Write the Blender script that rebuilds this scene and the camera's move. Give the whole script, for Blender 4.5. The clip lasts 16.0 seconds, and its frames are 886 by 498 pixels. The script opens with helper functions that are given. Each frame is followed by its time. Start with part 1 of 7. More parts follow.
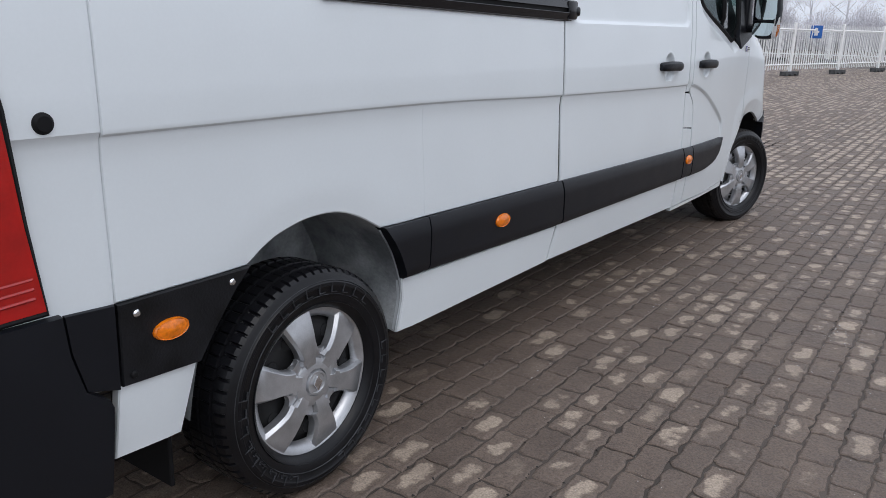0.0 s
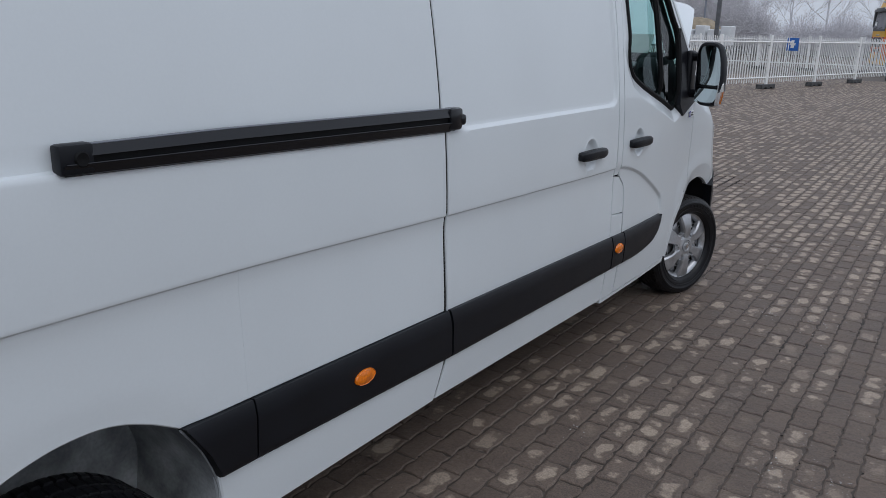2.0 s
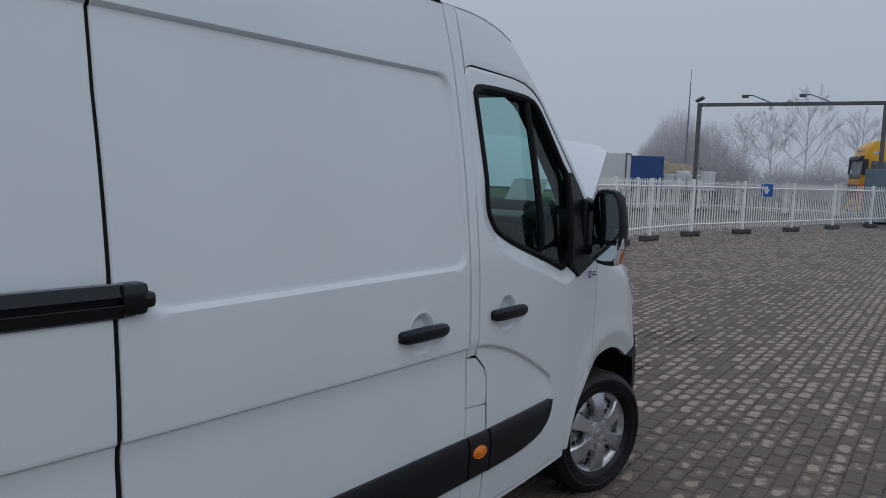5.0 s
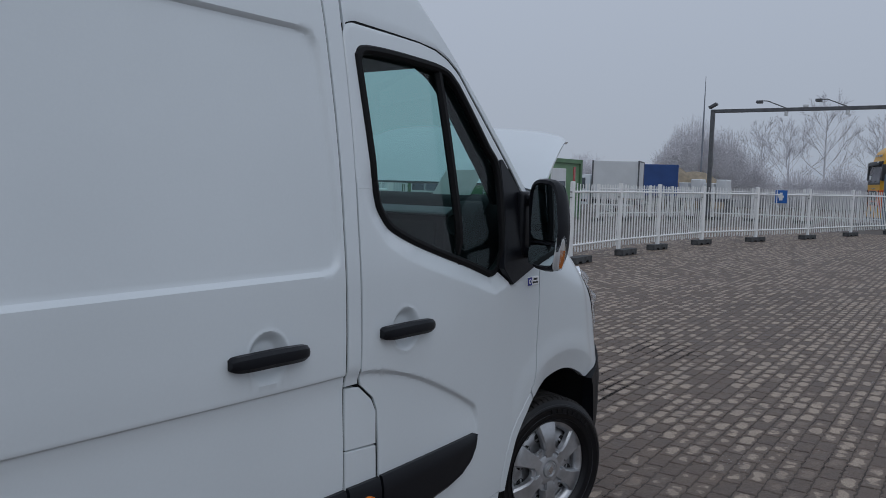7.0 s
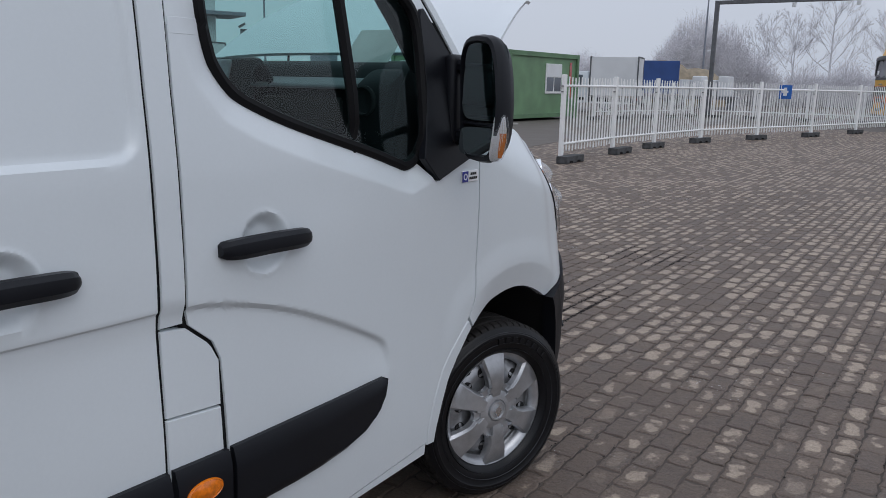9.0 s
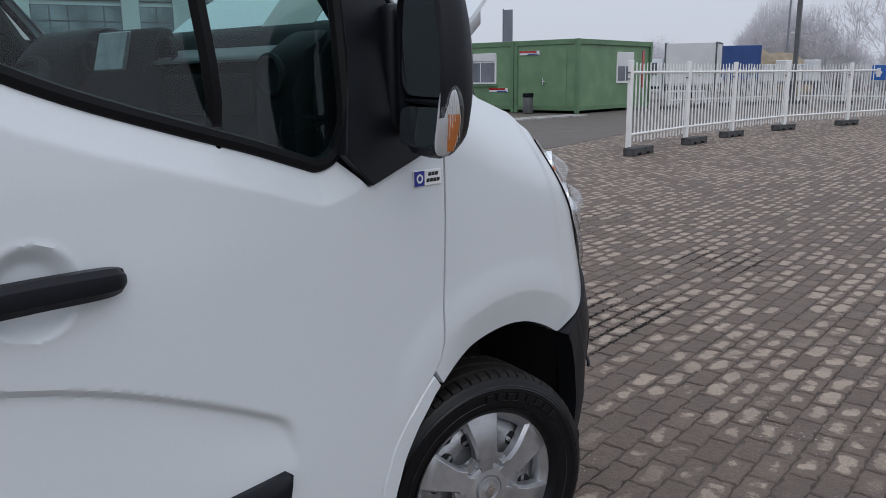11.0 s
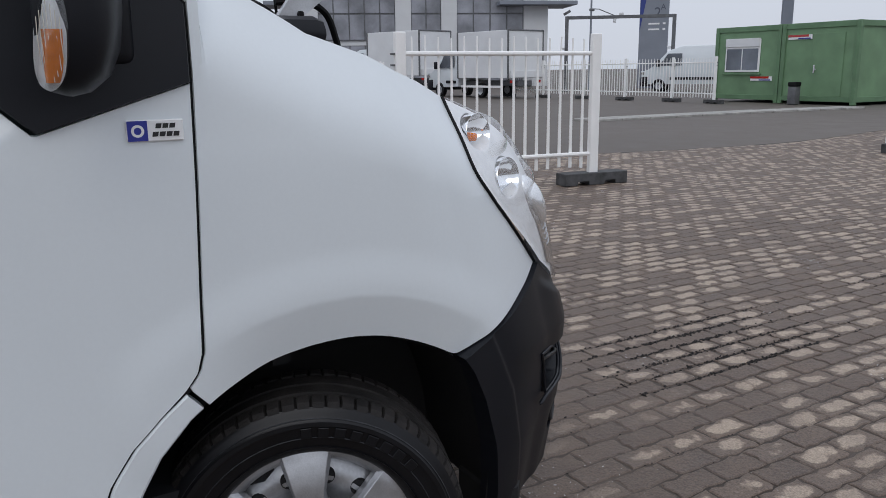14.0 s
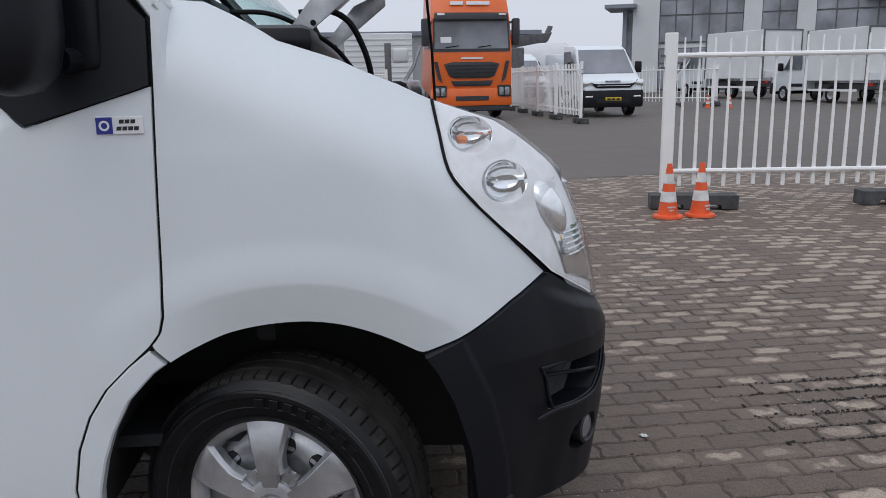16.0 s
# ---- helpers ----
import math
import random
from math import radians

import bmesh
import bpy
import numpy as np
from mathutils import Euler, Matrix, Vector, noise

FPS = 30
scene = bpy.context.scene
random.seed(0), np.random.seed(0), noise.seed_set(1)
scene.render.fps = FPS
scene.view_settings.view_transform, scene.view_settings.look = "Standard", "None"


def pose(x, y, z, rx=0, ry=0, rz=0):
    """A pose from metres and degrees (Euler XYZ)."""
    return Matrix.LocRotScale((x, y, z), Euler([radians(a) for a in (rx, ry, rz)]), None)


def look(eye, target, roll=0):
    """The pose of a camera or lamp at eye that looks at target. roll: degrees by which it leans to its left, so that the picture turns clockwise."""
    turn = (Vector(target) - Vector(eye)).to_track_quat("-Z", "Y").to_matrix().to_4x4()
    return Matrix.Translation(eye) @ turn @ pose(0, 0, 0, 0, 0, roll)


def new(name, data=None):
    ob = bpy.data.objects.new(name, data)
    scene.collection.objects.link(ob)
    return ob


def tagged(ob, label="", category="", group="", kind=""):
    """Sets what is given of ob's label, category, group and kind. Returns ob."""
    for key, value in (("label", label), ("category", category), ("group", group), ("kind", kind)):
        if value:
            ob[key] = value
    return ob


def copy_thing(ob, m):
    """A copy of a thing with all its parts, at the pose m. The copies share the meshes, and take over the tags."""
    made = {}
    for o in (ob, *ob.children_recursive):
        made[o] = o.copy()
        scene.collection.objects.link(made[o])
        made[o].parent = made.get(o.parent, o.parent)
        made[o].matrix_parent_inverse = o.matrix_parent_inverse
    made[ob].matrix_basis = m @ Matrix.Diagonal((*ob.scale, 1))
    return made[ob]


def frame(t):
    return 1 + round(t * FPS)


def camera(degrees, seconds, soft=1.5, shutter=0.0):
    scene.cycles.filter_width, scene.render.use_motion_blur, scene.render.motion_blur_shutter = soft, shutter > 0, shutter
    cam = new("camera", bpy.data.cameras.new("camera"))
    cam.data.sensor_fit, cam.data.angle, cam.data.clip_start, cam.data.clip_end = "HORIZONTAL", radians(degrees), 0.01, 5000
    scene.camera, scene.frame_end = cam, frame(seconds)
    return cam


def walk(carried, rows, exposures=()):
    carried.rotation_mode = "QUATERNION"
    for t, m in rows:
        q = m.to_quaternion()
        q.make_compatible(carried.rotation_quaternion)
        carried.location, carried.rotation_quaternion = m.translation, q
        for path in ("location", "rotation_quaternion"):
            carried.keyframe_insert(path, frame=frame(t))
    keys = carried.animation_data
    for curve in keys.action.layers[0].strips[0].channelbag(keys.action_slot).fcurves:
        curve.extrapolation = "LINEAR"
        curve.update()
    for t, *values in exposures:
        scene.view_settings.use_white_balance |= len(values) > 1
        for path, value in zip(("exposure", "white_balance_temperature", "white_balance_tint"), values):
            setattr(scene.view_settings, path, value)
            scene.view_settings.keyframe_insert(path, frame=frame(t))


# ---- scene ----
cam = camera(58.77, 16.0, soft=0.75)
PATH = [
    (0.0, 1.518, -1.467, 1.320, 35.97, -15.73, 1.17),
    (0.5, 1.456, -1.304, 1.397, 35.67, -16.15, 1.26),
    (1.0, 1.450, -1.089, 1.487, 35.39, -16.27, 1.27),
    (1.5, 1.485, -0.872, 1.613, 35.06, -16.44, 1.30),
    (2.0, 1.510, -0.748, 1.698, 34.88, -15.75, 1.41),
    (2.5, 1.472, -0.567, 1.743, 34.69, -13.12, 1.59),
    (3.0, 1.487, -0.396, 1.757, 34.45, -11.69, 1.74),
    (3.5, 1.569, -0.169, 1.758, 34.21, -6.93, 2.05),
    (4.0, 1.590, 0.032, 1.747, 34.38, -5.92, 2.04),
    (6.5, 1.554, 1.022, 1.664, 35.75, -5.23, 1.95),
    (7.0, 1.588, 1.207, 1.633, 36.06, -4.93, 1.52),
    (7.5, 1.623, 1.429, 1.572, 36.27, -4.83, 1.57),
    (8.0, 1.559, 1.637, 1.503, 36.23, -6.59, 1.25),
    (8.5, 1.441, 1.827, 1.509, 36.06, -11.53, 1.09),
    (9.0, 1.362, 2.008, 1.519, 35.74, -12.03, 1.24),
    (11.5, 1.147, 2.946, 1.379, 43.11, -12.33, -1.06),
    (12.0, 1.145, 3.112, 1.293, 44.30, -12.32, -1.06),
    (12.5, 1.113, 3.359, 1.318, 45.19, -12.61, -0.45),
    (13.0, 1.130, 3.531, 1.338, 48.07, -12.83, -0.02),
    (13.5, 1.277, 3.688, 1.319, 53.10, -12.68, -0.58),
    (14.0, 1.372, 3.861, 1.318, 60.41, -12.82, -0.62),
    (14.5, 1.369, 4.082, 1.308, 62.56, -12.90, 0.06),
    (15.0, 1.421, 4.236, 1.320, 70.77, -12.68, -0.38),
    (15.5, 1.550, 4.424, 1.315, 81.69, -12.45, -1.10),
    (16.0, 1.633, 4.611, 1.305, 84.78, -12.23, -1.02),
]
EXPOSURES = [
    (0.0, 0.28, 6500, 10), (1.0, 0.10, 6450, 10), (1.5, 0.0, 6400, 10), (2.0, -0.24, 6320, 9), (2.5, -0.42, 6300, 9), (3.0, -0.54, 6220, 9), (3.5, -0.60, 6150, 8), (4.0, -0.72, 6150, 8), (7.5, -0.72, 6100, 8),
    (8.2, -0.48, 6200, 9), (9.0, -0.23, 6350, 10), (11.5, -0.12, 6450, 10), (12.5, -0.10, 6500, 10), (16.0, 0.0, 6500, 10),
]
walk(cam, [(t, pose(x, y, z, 0, 0, yaw) @ pose(0, 0, 0, 90 + pitch, 0, 0) @ pose(0, 0, 0, 0, 0, roll)) for t, x, y, z, yaw, pitch, roll in PATH], EXPOSURES)

# ---- world: fog under a closed overcast sky ----
SKY_LOW, SKY_TOP = 0.69, 1.13
world = bpy.data.worlds.new("overcast")
scene.world = world
world.use_nodes = True
wn, wl = world.node_tree.nodes, world.node_tree.links
wn.clear()
w_out = wn.new("ShaderNodeOutputWorld")
w_bg = wn.new("ShaderNodeBackground")
w_co = wn.new("ShaderNodeTexCoord")
w_sep = wn.new("ShaderNodeSeparateXYZ")
w_map = wn.new("ShaderNodeMapRange")
w_map.inputs["From Min"].default_value, w_map.inputs["From Max"].default_value = 0.02, 1.0
w_map.inputs["To Min"].default_value, w_map.inputs["To Max"].default_value = SKY_LOW, SKY_TOP
w_sky = wn.new("ShaderNodeTexSky")
w_sky.sky_type, w_sky.sun_disc = "NISHITA", False
w_sky.sun_elevation, w_sky.sun_rotation = radians(35), radians(110)
w_scale = wn.new("ShaderNodeVectorMath")
w_scale.operation = "SCALE"
w_scale.inputs["Scale"].default_value = 0.1
w_mix = wn.new("ShaderNodeMix")
w_mix.data_type = "RGBA"
w_mix.inputs["Factor"].default_value = 0.95
w_mix.inputs["B"].default_value = (0.910, 0.972, 1.110, 1)
wl.new(w_co.outputs["Generated"], w_sep.inputs[0])
wl.new(w_sep.outputs["Z"], w_map.inputs["Value"])
wl.new(w_sky.outputs[0], w_scale.inputs[0])
wl.new(w_scale.outputs[0], w_mix.inputs["A"])
wl.new(w_mix.outputs["Result"], w_bg.inputs["Color"])
wl.new(w_map.outputs[0], w_bg.inputs["Strength"])
wl.new(w_bg.outputs[0], w_out.inputs["Surface"])
sun = new("sun", bpy.data.lights.new("sun", "SUN"))
sun.data.energy, sun.data.angle, sun.data.color = 0.5, radians(40), (1.0, 0.97, 0.93)
sun.matrix_world = look((20, -12, 26), (0, 0, 0))


# ---- materials ----
def mat(name, color, rough=0.5, metal=0.0, var=0.12, scale=6.0, bump=0.0, bscale=120.0, coat=0.0, spec=0.5, tint=None, crough=0.08, rvar=0.1):
    m = bpy.data.materials.new(name)
    m.use_nodes = True
    n, l = m.node_tree.nodes, m.node_tree.links
    b = n["Principled BSDF"]
    b.inputs["Roughness"].default_value, b.inputs["Metallic"].default_value = rough, metal
    b.inputs["Specular IOR Level"].default_value = spec
    b.inputs["Coat Weight"].default_value = coat
    b.inputs["Coat Roughness"].default_value = crough
    co = n.new("ShaderNodeTexCoord")
    big, fine = n.new("ShaderNodeTexNoise"), n.new("ShaderNodeTexNoise")
    big.inputs["Scale"].default_value, big.inputs["Detail"].default_value = scale, 5
    fine.inputs["Scale"].default_value, fine.inputs["Detail"].default_value = bscale, 3
    l.new(co.outputs["Object"], big.inputs["Vector"])
    l.new(co.outputs["Object"], fine.inputs["Vector"])
    ramp = n.new("ShaderNodeValToRGB")
    c2 = tint or tuple(c * (1 - 1.6 * var) for c in color)
    ramp.color_ramp.elements[0].position, ramp.color_ramp.elements[1].position = 0.3, 0.7
    ramp.color_ramp.elements[0].color, ramp.color_ramp.elements[1].color = (*c2, 1), (*[min(1, c * (1 + 0.5 * var)) for c in color], 1)
    l.new(big.outputs["Fac"], ramp.inputs["Fac"])
    mix = n.new("ShaderNodeMix")
    mix.data_type, mix.blend_type = "RGBA", "MULTIPLY"
    mix.inputs["Factor"].default_value = min(1.0, 2.0 * var)
    grey = n.new("ShaderNodeMapRange")
    grey.inputs["To Min"].default_value, grey.inputs["To Max"].default_value = 0.6, 1.25
    l.new(fine.outputs["Fac"], grey.inputs["Value"])
    l.new(ramp.outputs["Color"], mix.inputs["A"])
    l.new(grey.outputs[0], mix.inputs["B"])
    l.new(mix.outputs["Result"], b.inputs["Base Color"])
    if rvar:
        rr = n.new("ShaderNodeMapRange")
        rr.inputs["To Min"].default_value, rr.inputs["To Max"].default_value = max(0.02, rough - rvar), min(1, rough + rvar)
        l.new(big.outputs["Fac"], rr.inputs["Value"])
        l.new(rr.outputs[0], b.inputs["Roughness"])
    if bump:
        bp = n.new("ShaderNodeBump")
        bp.inputs["Strength"].default_value, bp.inputs["Distance"].default_value = bump, 0.004
        l.new(fine.outputs["Fac"], bp.inputs["Height"])
        l.new(bp.outputs[0], b.inputs["Normal"])
    return m


def glass_mat(name, tint, gloss=0.045, rough=0.0):
    m = bpy.data.materials.new(name)
    m.use_nodes = True
    n, l = m.node_tree.nodes, m.node_tree.links
    n.remove(n["Principled BSDF"])
    out = n["Material Output"]
    tr, gl, mx, lw = n.new("ShaderNodeBsdfTransparent"), n.new("ShaderNodeBsdfGlossy"), n.new("ShaderNodeMixShader"), n.new("ShaderNodeLayerWeight")
    tr.inputs["Color"].default_value = (*tint, 1)
    gl.inputs["Roughness"].default_value = rough
    lw.inputs["Blend"].default_value = 0.5
    pw, ma = n.new("ShaderNodeMath"), n.new("ShaderNodeMath")
    pw.operation, ma.operation = "POWER", "MULTIPLY_ADD"
    pw.inputs[1].default_value, ma.inputs[1].default_value, ma.inputs[2].default_value = 5.0, 1 - gloss, gloss
    l.new(lw.outputs["Facing"], pw.inputs[0])
    l.new(pw.outputs[0], ma.inputs[0])
    l.new(ma.outputs[0], mx.inputs[0])
    l.new(tr.outputs[0], mx.inputs[1])
    l.new(gl.outputs[0], mx.inputs[2])
    l.new(mx.outputs[0], out.inputs["Surface"])
    return m


PAINT = mat("white_paint", (0.700, 0.742, 0.765), 0.42, var=0.03, scale=1.3, coat=0.7, crough=0.03, rvar=0.06)
PLASTIC = mat("black_plastic", (0.0075, 0.0085, 0.0120), 0.42, spec=0.27, var=0.12, scale=5, bump=0.08, bscale=700)
GREYP = mat("pylon_grey", (0.22, 0.24, 0.28), 0.5, var=0.08, scale=1)
GLOSSBLACK = mat("glossy_black_rail", (0.006, 0.0068, 0.010), 0.20, spec=0.5, var=0.2, scale=5, rvar=0.05)
PLATE = mat("rough_black_sheet", (0.011, 0.0115, 0.014), 0.52, spec=0.25, var=0.5, scale=9, bump=0.35, bscale=160)
RUBBER = mat("rubber_seal", (0.007, 0.007, 0.008), 0.6, var=0.2, spec=0.18)
TYRE = mat("tyre_rubber", (0.0058, 0.0060, 0.0076), 0.33, spec=0.28, var=0.45, scale=14, bump=0.12, bscale=260, tint=(0.0042, 0.0042, 0.0052))
# Paler than the rubber: glints on ribs, rings and letters put into the colour.
TYRE_EDGE = mat("tyre_edge_glints", (0.045, 0.047, 0.052), 0.5, spec=0.3, var=0.4, scale=30)
TREAD = mat("dusty_tread", (0.019, 0.0165, 0.0155), 0.75, spec=0.3, var=0.5, scale=18, bump=0.5, bscale=200)
SILVER = mat("silver_cover", (0.56, 0.57, 0.59), 0.32, metal=0.75, var=0.20, scale=13, bump=0.10, bscale=300)
SATIN = mat("tray_trim", (0.16, 0.165, 0.175), 0.4, var=0.15, scale=20)
STEEL = mat("steel_rim", (0.46, 0.47, 0.49), 0.38, metal=0.7, var=0.3, scale=12)
DARKSTEEL = mat("black_rim", (0.02, 0.02, 0.022), 0.5, var=0.3)
LINER = mat("worn_arch_liner", (0.46, 0.485, 0.50), 0.65, var=0.45, scale=7, bump=0.5, bscale=90, tint=(0.15, 0.165, 0.175))
# Near-black; inside arches, wheels and underfloor it holds the shade as colour.
BLACK = mat("black_and_cavity_shade", (0.008, 0.008, 0.009), 0.8, var=0.2)
CLEARRIB = mat("pale_lens_rib", (0.72, 0.66, 0.56), 0.2, var=0.1, scale=40)
AMBER_DIM = mat("dull_amber_lens", (0.60, 0.170, 0.022), 0.20, var=0.16, scale=40, coat=0.4)
AMBER = mat("amber_lens", (0.92, 0.215, 0.004), 0.18, var=0.22, scale=60, coat=0.4)
RED = mat("red_lens", (0.42, 0.008, 0.006), 0.12, var=0.15, scale=14, coat=0.7)
CHROME = mat("chrome", (0.80, 0.81, 0.82), 0.16, metal=1.0, var=0.05)
REFLECT = mat("lamp_reflector", (0.90, 0.91, 0.92), 0.06, metal=1.0, var=0.05, scale=30, rvar=0.03)
LAMPCHROME = mat("satin_lamp_silver", (0.88, 0.89, 0.90), 0.22, metal=0.8, var=0.06, scale=30)
LAMPWHITE = mat("lamp_tray_silver", (0.90, 0.905, 0.91), 0.35, metal=0.0, var=0.05, scale=30, coat=0.3)
DASH = mat("dashboard", (0.013, 0.014, 0.016), 0.6, spec=0.2, var=0.08, bump=0.0, bscale=300)
SEATFAB = mat("seat_fabric", (0.022, 0.023, 0.026), 0.9, var=0.12, bump=0.05, bscale=300)
PAPER = mat("paper", (0.70, 0.71, 0.68), 0.8, var=0.1)
BLUE = mat("blue_print", (0.02, 0.03, 0.28), 0.4, var=0.05)
INK = mat("black_print", (0.015, 0.015, 0.016), 0.5, var=0.05)
WHITE = mat("white_print", (0.82, 0.82, 0.82), 0.45, var=0.04)
GLASS = glass_mat("tinted_glass", (0.64, 0.82, 0.80))
CLEAR = glass_mat("clear_lens", (0.95, 0.955, 0.96), 0.09, 0.03)
MIRROR = mat("mirror_glass", (0.50, 0.57, 0.58), 0.02, metal=1.0, var=0.0, rvar=0)
FENCE = mat("white_fence_paint", (0.88, 0.875, 0.86), 0.45, var=0.06, scale=3, bump=0.1)
FOOT = mat("recycled_plastic_foot", (0.075, 0.076, 0.078), 0.8, var=0.4, scale=8, bump=0.5)
# Cabin green lightened and greyed; the haze is put into its colour.
GREEN = mat("hazed_green_paint", (0.160, 0.280, 0.152), 0.5, var=0.14, scale=1.4)
GREEN2 = mat("green_container_frame", (0.125, 0.230, 0.122), 0.5, var=0.15, scale=1.6)
ORANGE = mat("orange_truck_paint", (0.80, 0.145, 0.020), 0.32, var=0.06, scale=2, coat=0.3)
CONE_O = mat("orange_cone_rubber", (0.82, 0.11, 0.025), 0.5, var=0.15, scale=9)
CONE_W = mat("cone_white_band", (0.72, 0.72, 0.71), 0.45, var=0.18, scale=14)
SLATE = mat("pylon_lettering", (0.07, 0.08, 0.11), 0.5, var=0.05)
NAVY = mat("pylon_blue", (0.03, 0.05, 0.22), 0.5, var=0.05)
# Dark metal paled: the mist over distant things is put into the colour.
DARKMETAL = mat("hazed_grey_metal", (0.125, 0.128, 0.135), 0.5, var=0.2)
TRIM = mat("dark_truck_trim", (0.035, 0.037, 0.042), 0.5, var=0.2)
WALLW = mat("white_wall_panel", (0.62, 0.63, 0.64), 0.6, var=0.06, scale=0.5)
# Both glazings lightened, with the mist before them put into the colour.
OFFICE = mat("hazed_office_glazing", (0.30, 0.31, 0.345), 0.12, var=0.35, scale=0.5)
WINDOW = mat("hazed_window_glass", (0.19, 0.21, 0.245), 0.15, var=0.35, scale=0.6)
YELLOW = mat("yellow_truck_paint", (0.80, 0.42, 0.02), 0.4, var=0.08, scale=1)
TARP_B = mat("blue_tarpaulin", (0.03, 0.08, 0.26), 0.6, var=0.15, scale=1)
TARP_W = mat("white_box_body", (0.72, 0.73, 0.74), 0.5, var=0.07, scale=0.8)
CONT_G = mat("grey_blue_container", (0.16, 0.21, 0.26), 0.6, var=0.15, scale=1)
# Bark and twigs near-white: the mist before them is put into the colour.
BARK = mat("mist_paled_bark", (0.70, 0.69, 0.72), 0.95, var=0.10, scale=2)
HEDGE = mat("mist_paled_twigs", (0.78, 0.765, 0.79), 0.95, var=0.10, scale=1)
ROOF = mat("grey_roof", (0.34, 0.35, 0.36), 0.8, var=0.15, scale=0.4)
PLATE_Y = mat("yellow_plate", (0.75, 0.52, 0.03), 0.5, var=0.05)
SIGNBLUE = mat("blue_sign", (0.02, 0.13, 0.46), 0.5, var=0.05)
KERB = mat("concrete_kerb", (0.38, 0.37, 0.345), 0.85, var=0.25, scale=3, bump=0.4)


# ---- mesh helpers ----
def part(name, bm, material, parent=None, label="", smooth=30):
    me = bpy.data.meshes.new(name)
    bmesh.ops.recalc_face_normals(bm, faces=bm.faces[:])
    bm.to_mesh(me)
    bm.free()
    me.materials.append(material)
    if smooth:
        me.shade_smooth()
        me.set_sharp_from_angle(angle=radians(smooth))
    ob = new(name, me)
    if parent is not None:
        ob.parent = parent
    if label:
        tagged(ob, label)
    return ob


def thing(name, label, category, group="", m=None, kind=""):
    ob = new(name)
    ob.empty_display_size = 0.2
    if m is not None:
        ob.matrix_basis = m
    return tagged(ob, label, category, group, kind)


def box(x0, x1, y0, y1, z0, z1, bevel=0.0, seg=1, bm=None, turn=None):
    one = bmesh.new()
    bmesh.ops.create_cube(one, size=1.0)
    for v in one.verts:
        v.co = Vector(((x0 + x1) / 2 + v.co.x * (x1 - x0), (y0 + y1) / 2 + v.co.y * (y1 - y0), (z0 + z1) / 2 + v.co.z * (z1 - z0)))
    if bevel:
        bmesh.ops.bevel(one, geom=one.edges[:], offset=bevel, segments=seg, affect="EDGES", profile=0.5)
    if turn is not None:
        one.transform(turn)
    if bm is None:
        return one
    join(bm, one)
    return bm


def join(bm, other):
    me = bpy.data.meshes.new("tmp")
    other.to_mesh(me)
    other.free()
    bm.from_mesh(me)
    bpy.data.meshes.remove(me)
    return bm


def prism(points, axis, a, b, bevel=0.0):
    """A slab: an outline in the plane across the axis, pulled from a to b along it."""
    bm = bmesh.new()
    def put(p, h):
        c = list(p)
        c.insert("xyz".index(axis), h)
        return bm.verts.new(c)
    lo, hi = [put(p, a) for p in points], [put(p, b) for p in points]
    n = len(points)
    bm.faces.new(lo)
    bm.faces.new(hi[::-1])
    for i in range(n):
        bm.faces.new((lo[i], lo[(i + 1) % n], hi[(i + 1) % n], hi[i]))
    if bevel:
        bmesh.ops.bevel(bm, geom=bm.edges[:], offset=bevel, segments=2, affect="EDGES", profile=0.5)
    return bm


def tube(points, r, n=8, bm=None, closed=False, cap=True):
    bm = bm or bmesh.new()
    pts = [Vector(p) for p in points]
    rr = r if isinstance(r, (list, tuple)) else [r] * len(pts)
    rings, side = [], None
    for i, p in enumerate(pts):
        if closed:
            d = pts[(i + 1) % len(pts)] - pts[i - 1]
        else:
            d = pts[min(i + 1, len(pts) - 1)] - pts[max(i - 1, 0)]
        d.normalize()
        if side is None:
            side = d.cross(Vector((0.1, 0.2, 1))) if abs(d.z) < 0.9 else d.cross(Vector((1, 0, 0.1)))
        side = (side - d * side.dot(d)).normalized()
        up = d.cross(side)
        rings.append([bm.verts.new(p + (side * math.cos(2 * math.pi * k / n) + up * math.sin(2 * math.pi * k / n)) * rr[i]) for k in range(n)])
    for i in range(len(rings) if closed else len(rings) - 1):
        a, b = rings[i], rings[(i + 1) % len(rings)]
        for k in range(n):
            bm.faces.new((a[k], a[(k + 1) % n], b[(k + 1) % n], b[k]))
    if cap and not closed:
        bm.faces.new(rings[0][::-1])
        bm.faces.new(rings[-1])
    return bm


def revolve(profile, n=64, notch=None, bm=None, closed=False):
    """Turns (radius, along) points round the x axis. notch(k, j): what is taken off the radius."""
    bm = bm or bmesh.new()
    rings = []
    for k in range(n):
        a = 2 * math.pi * k / n
        ring = []
        for j, (r, h) in enumerate(profile):
            r2 = r - (notch(k, j) if notch else 0)
            ring.append(bm.verts.new((h, r2 * math.cos(a), r2 * math.sin(a))))
        rings.append(ring)
    m = len(profile)
    for k in range(n):
        a, b = rings[k], rings[(k + 1) % n]
        for j in range(m if closed else m - 1):
            bm.faces.new((a[j], a[(j + 1) % m], b[(j + 1) % m], b[j]))
    return bm


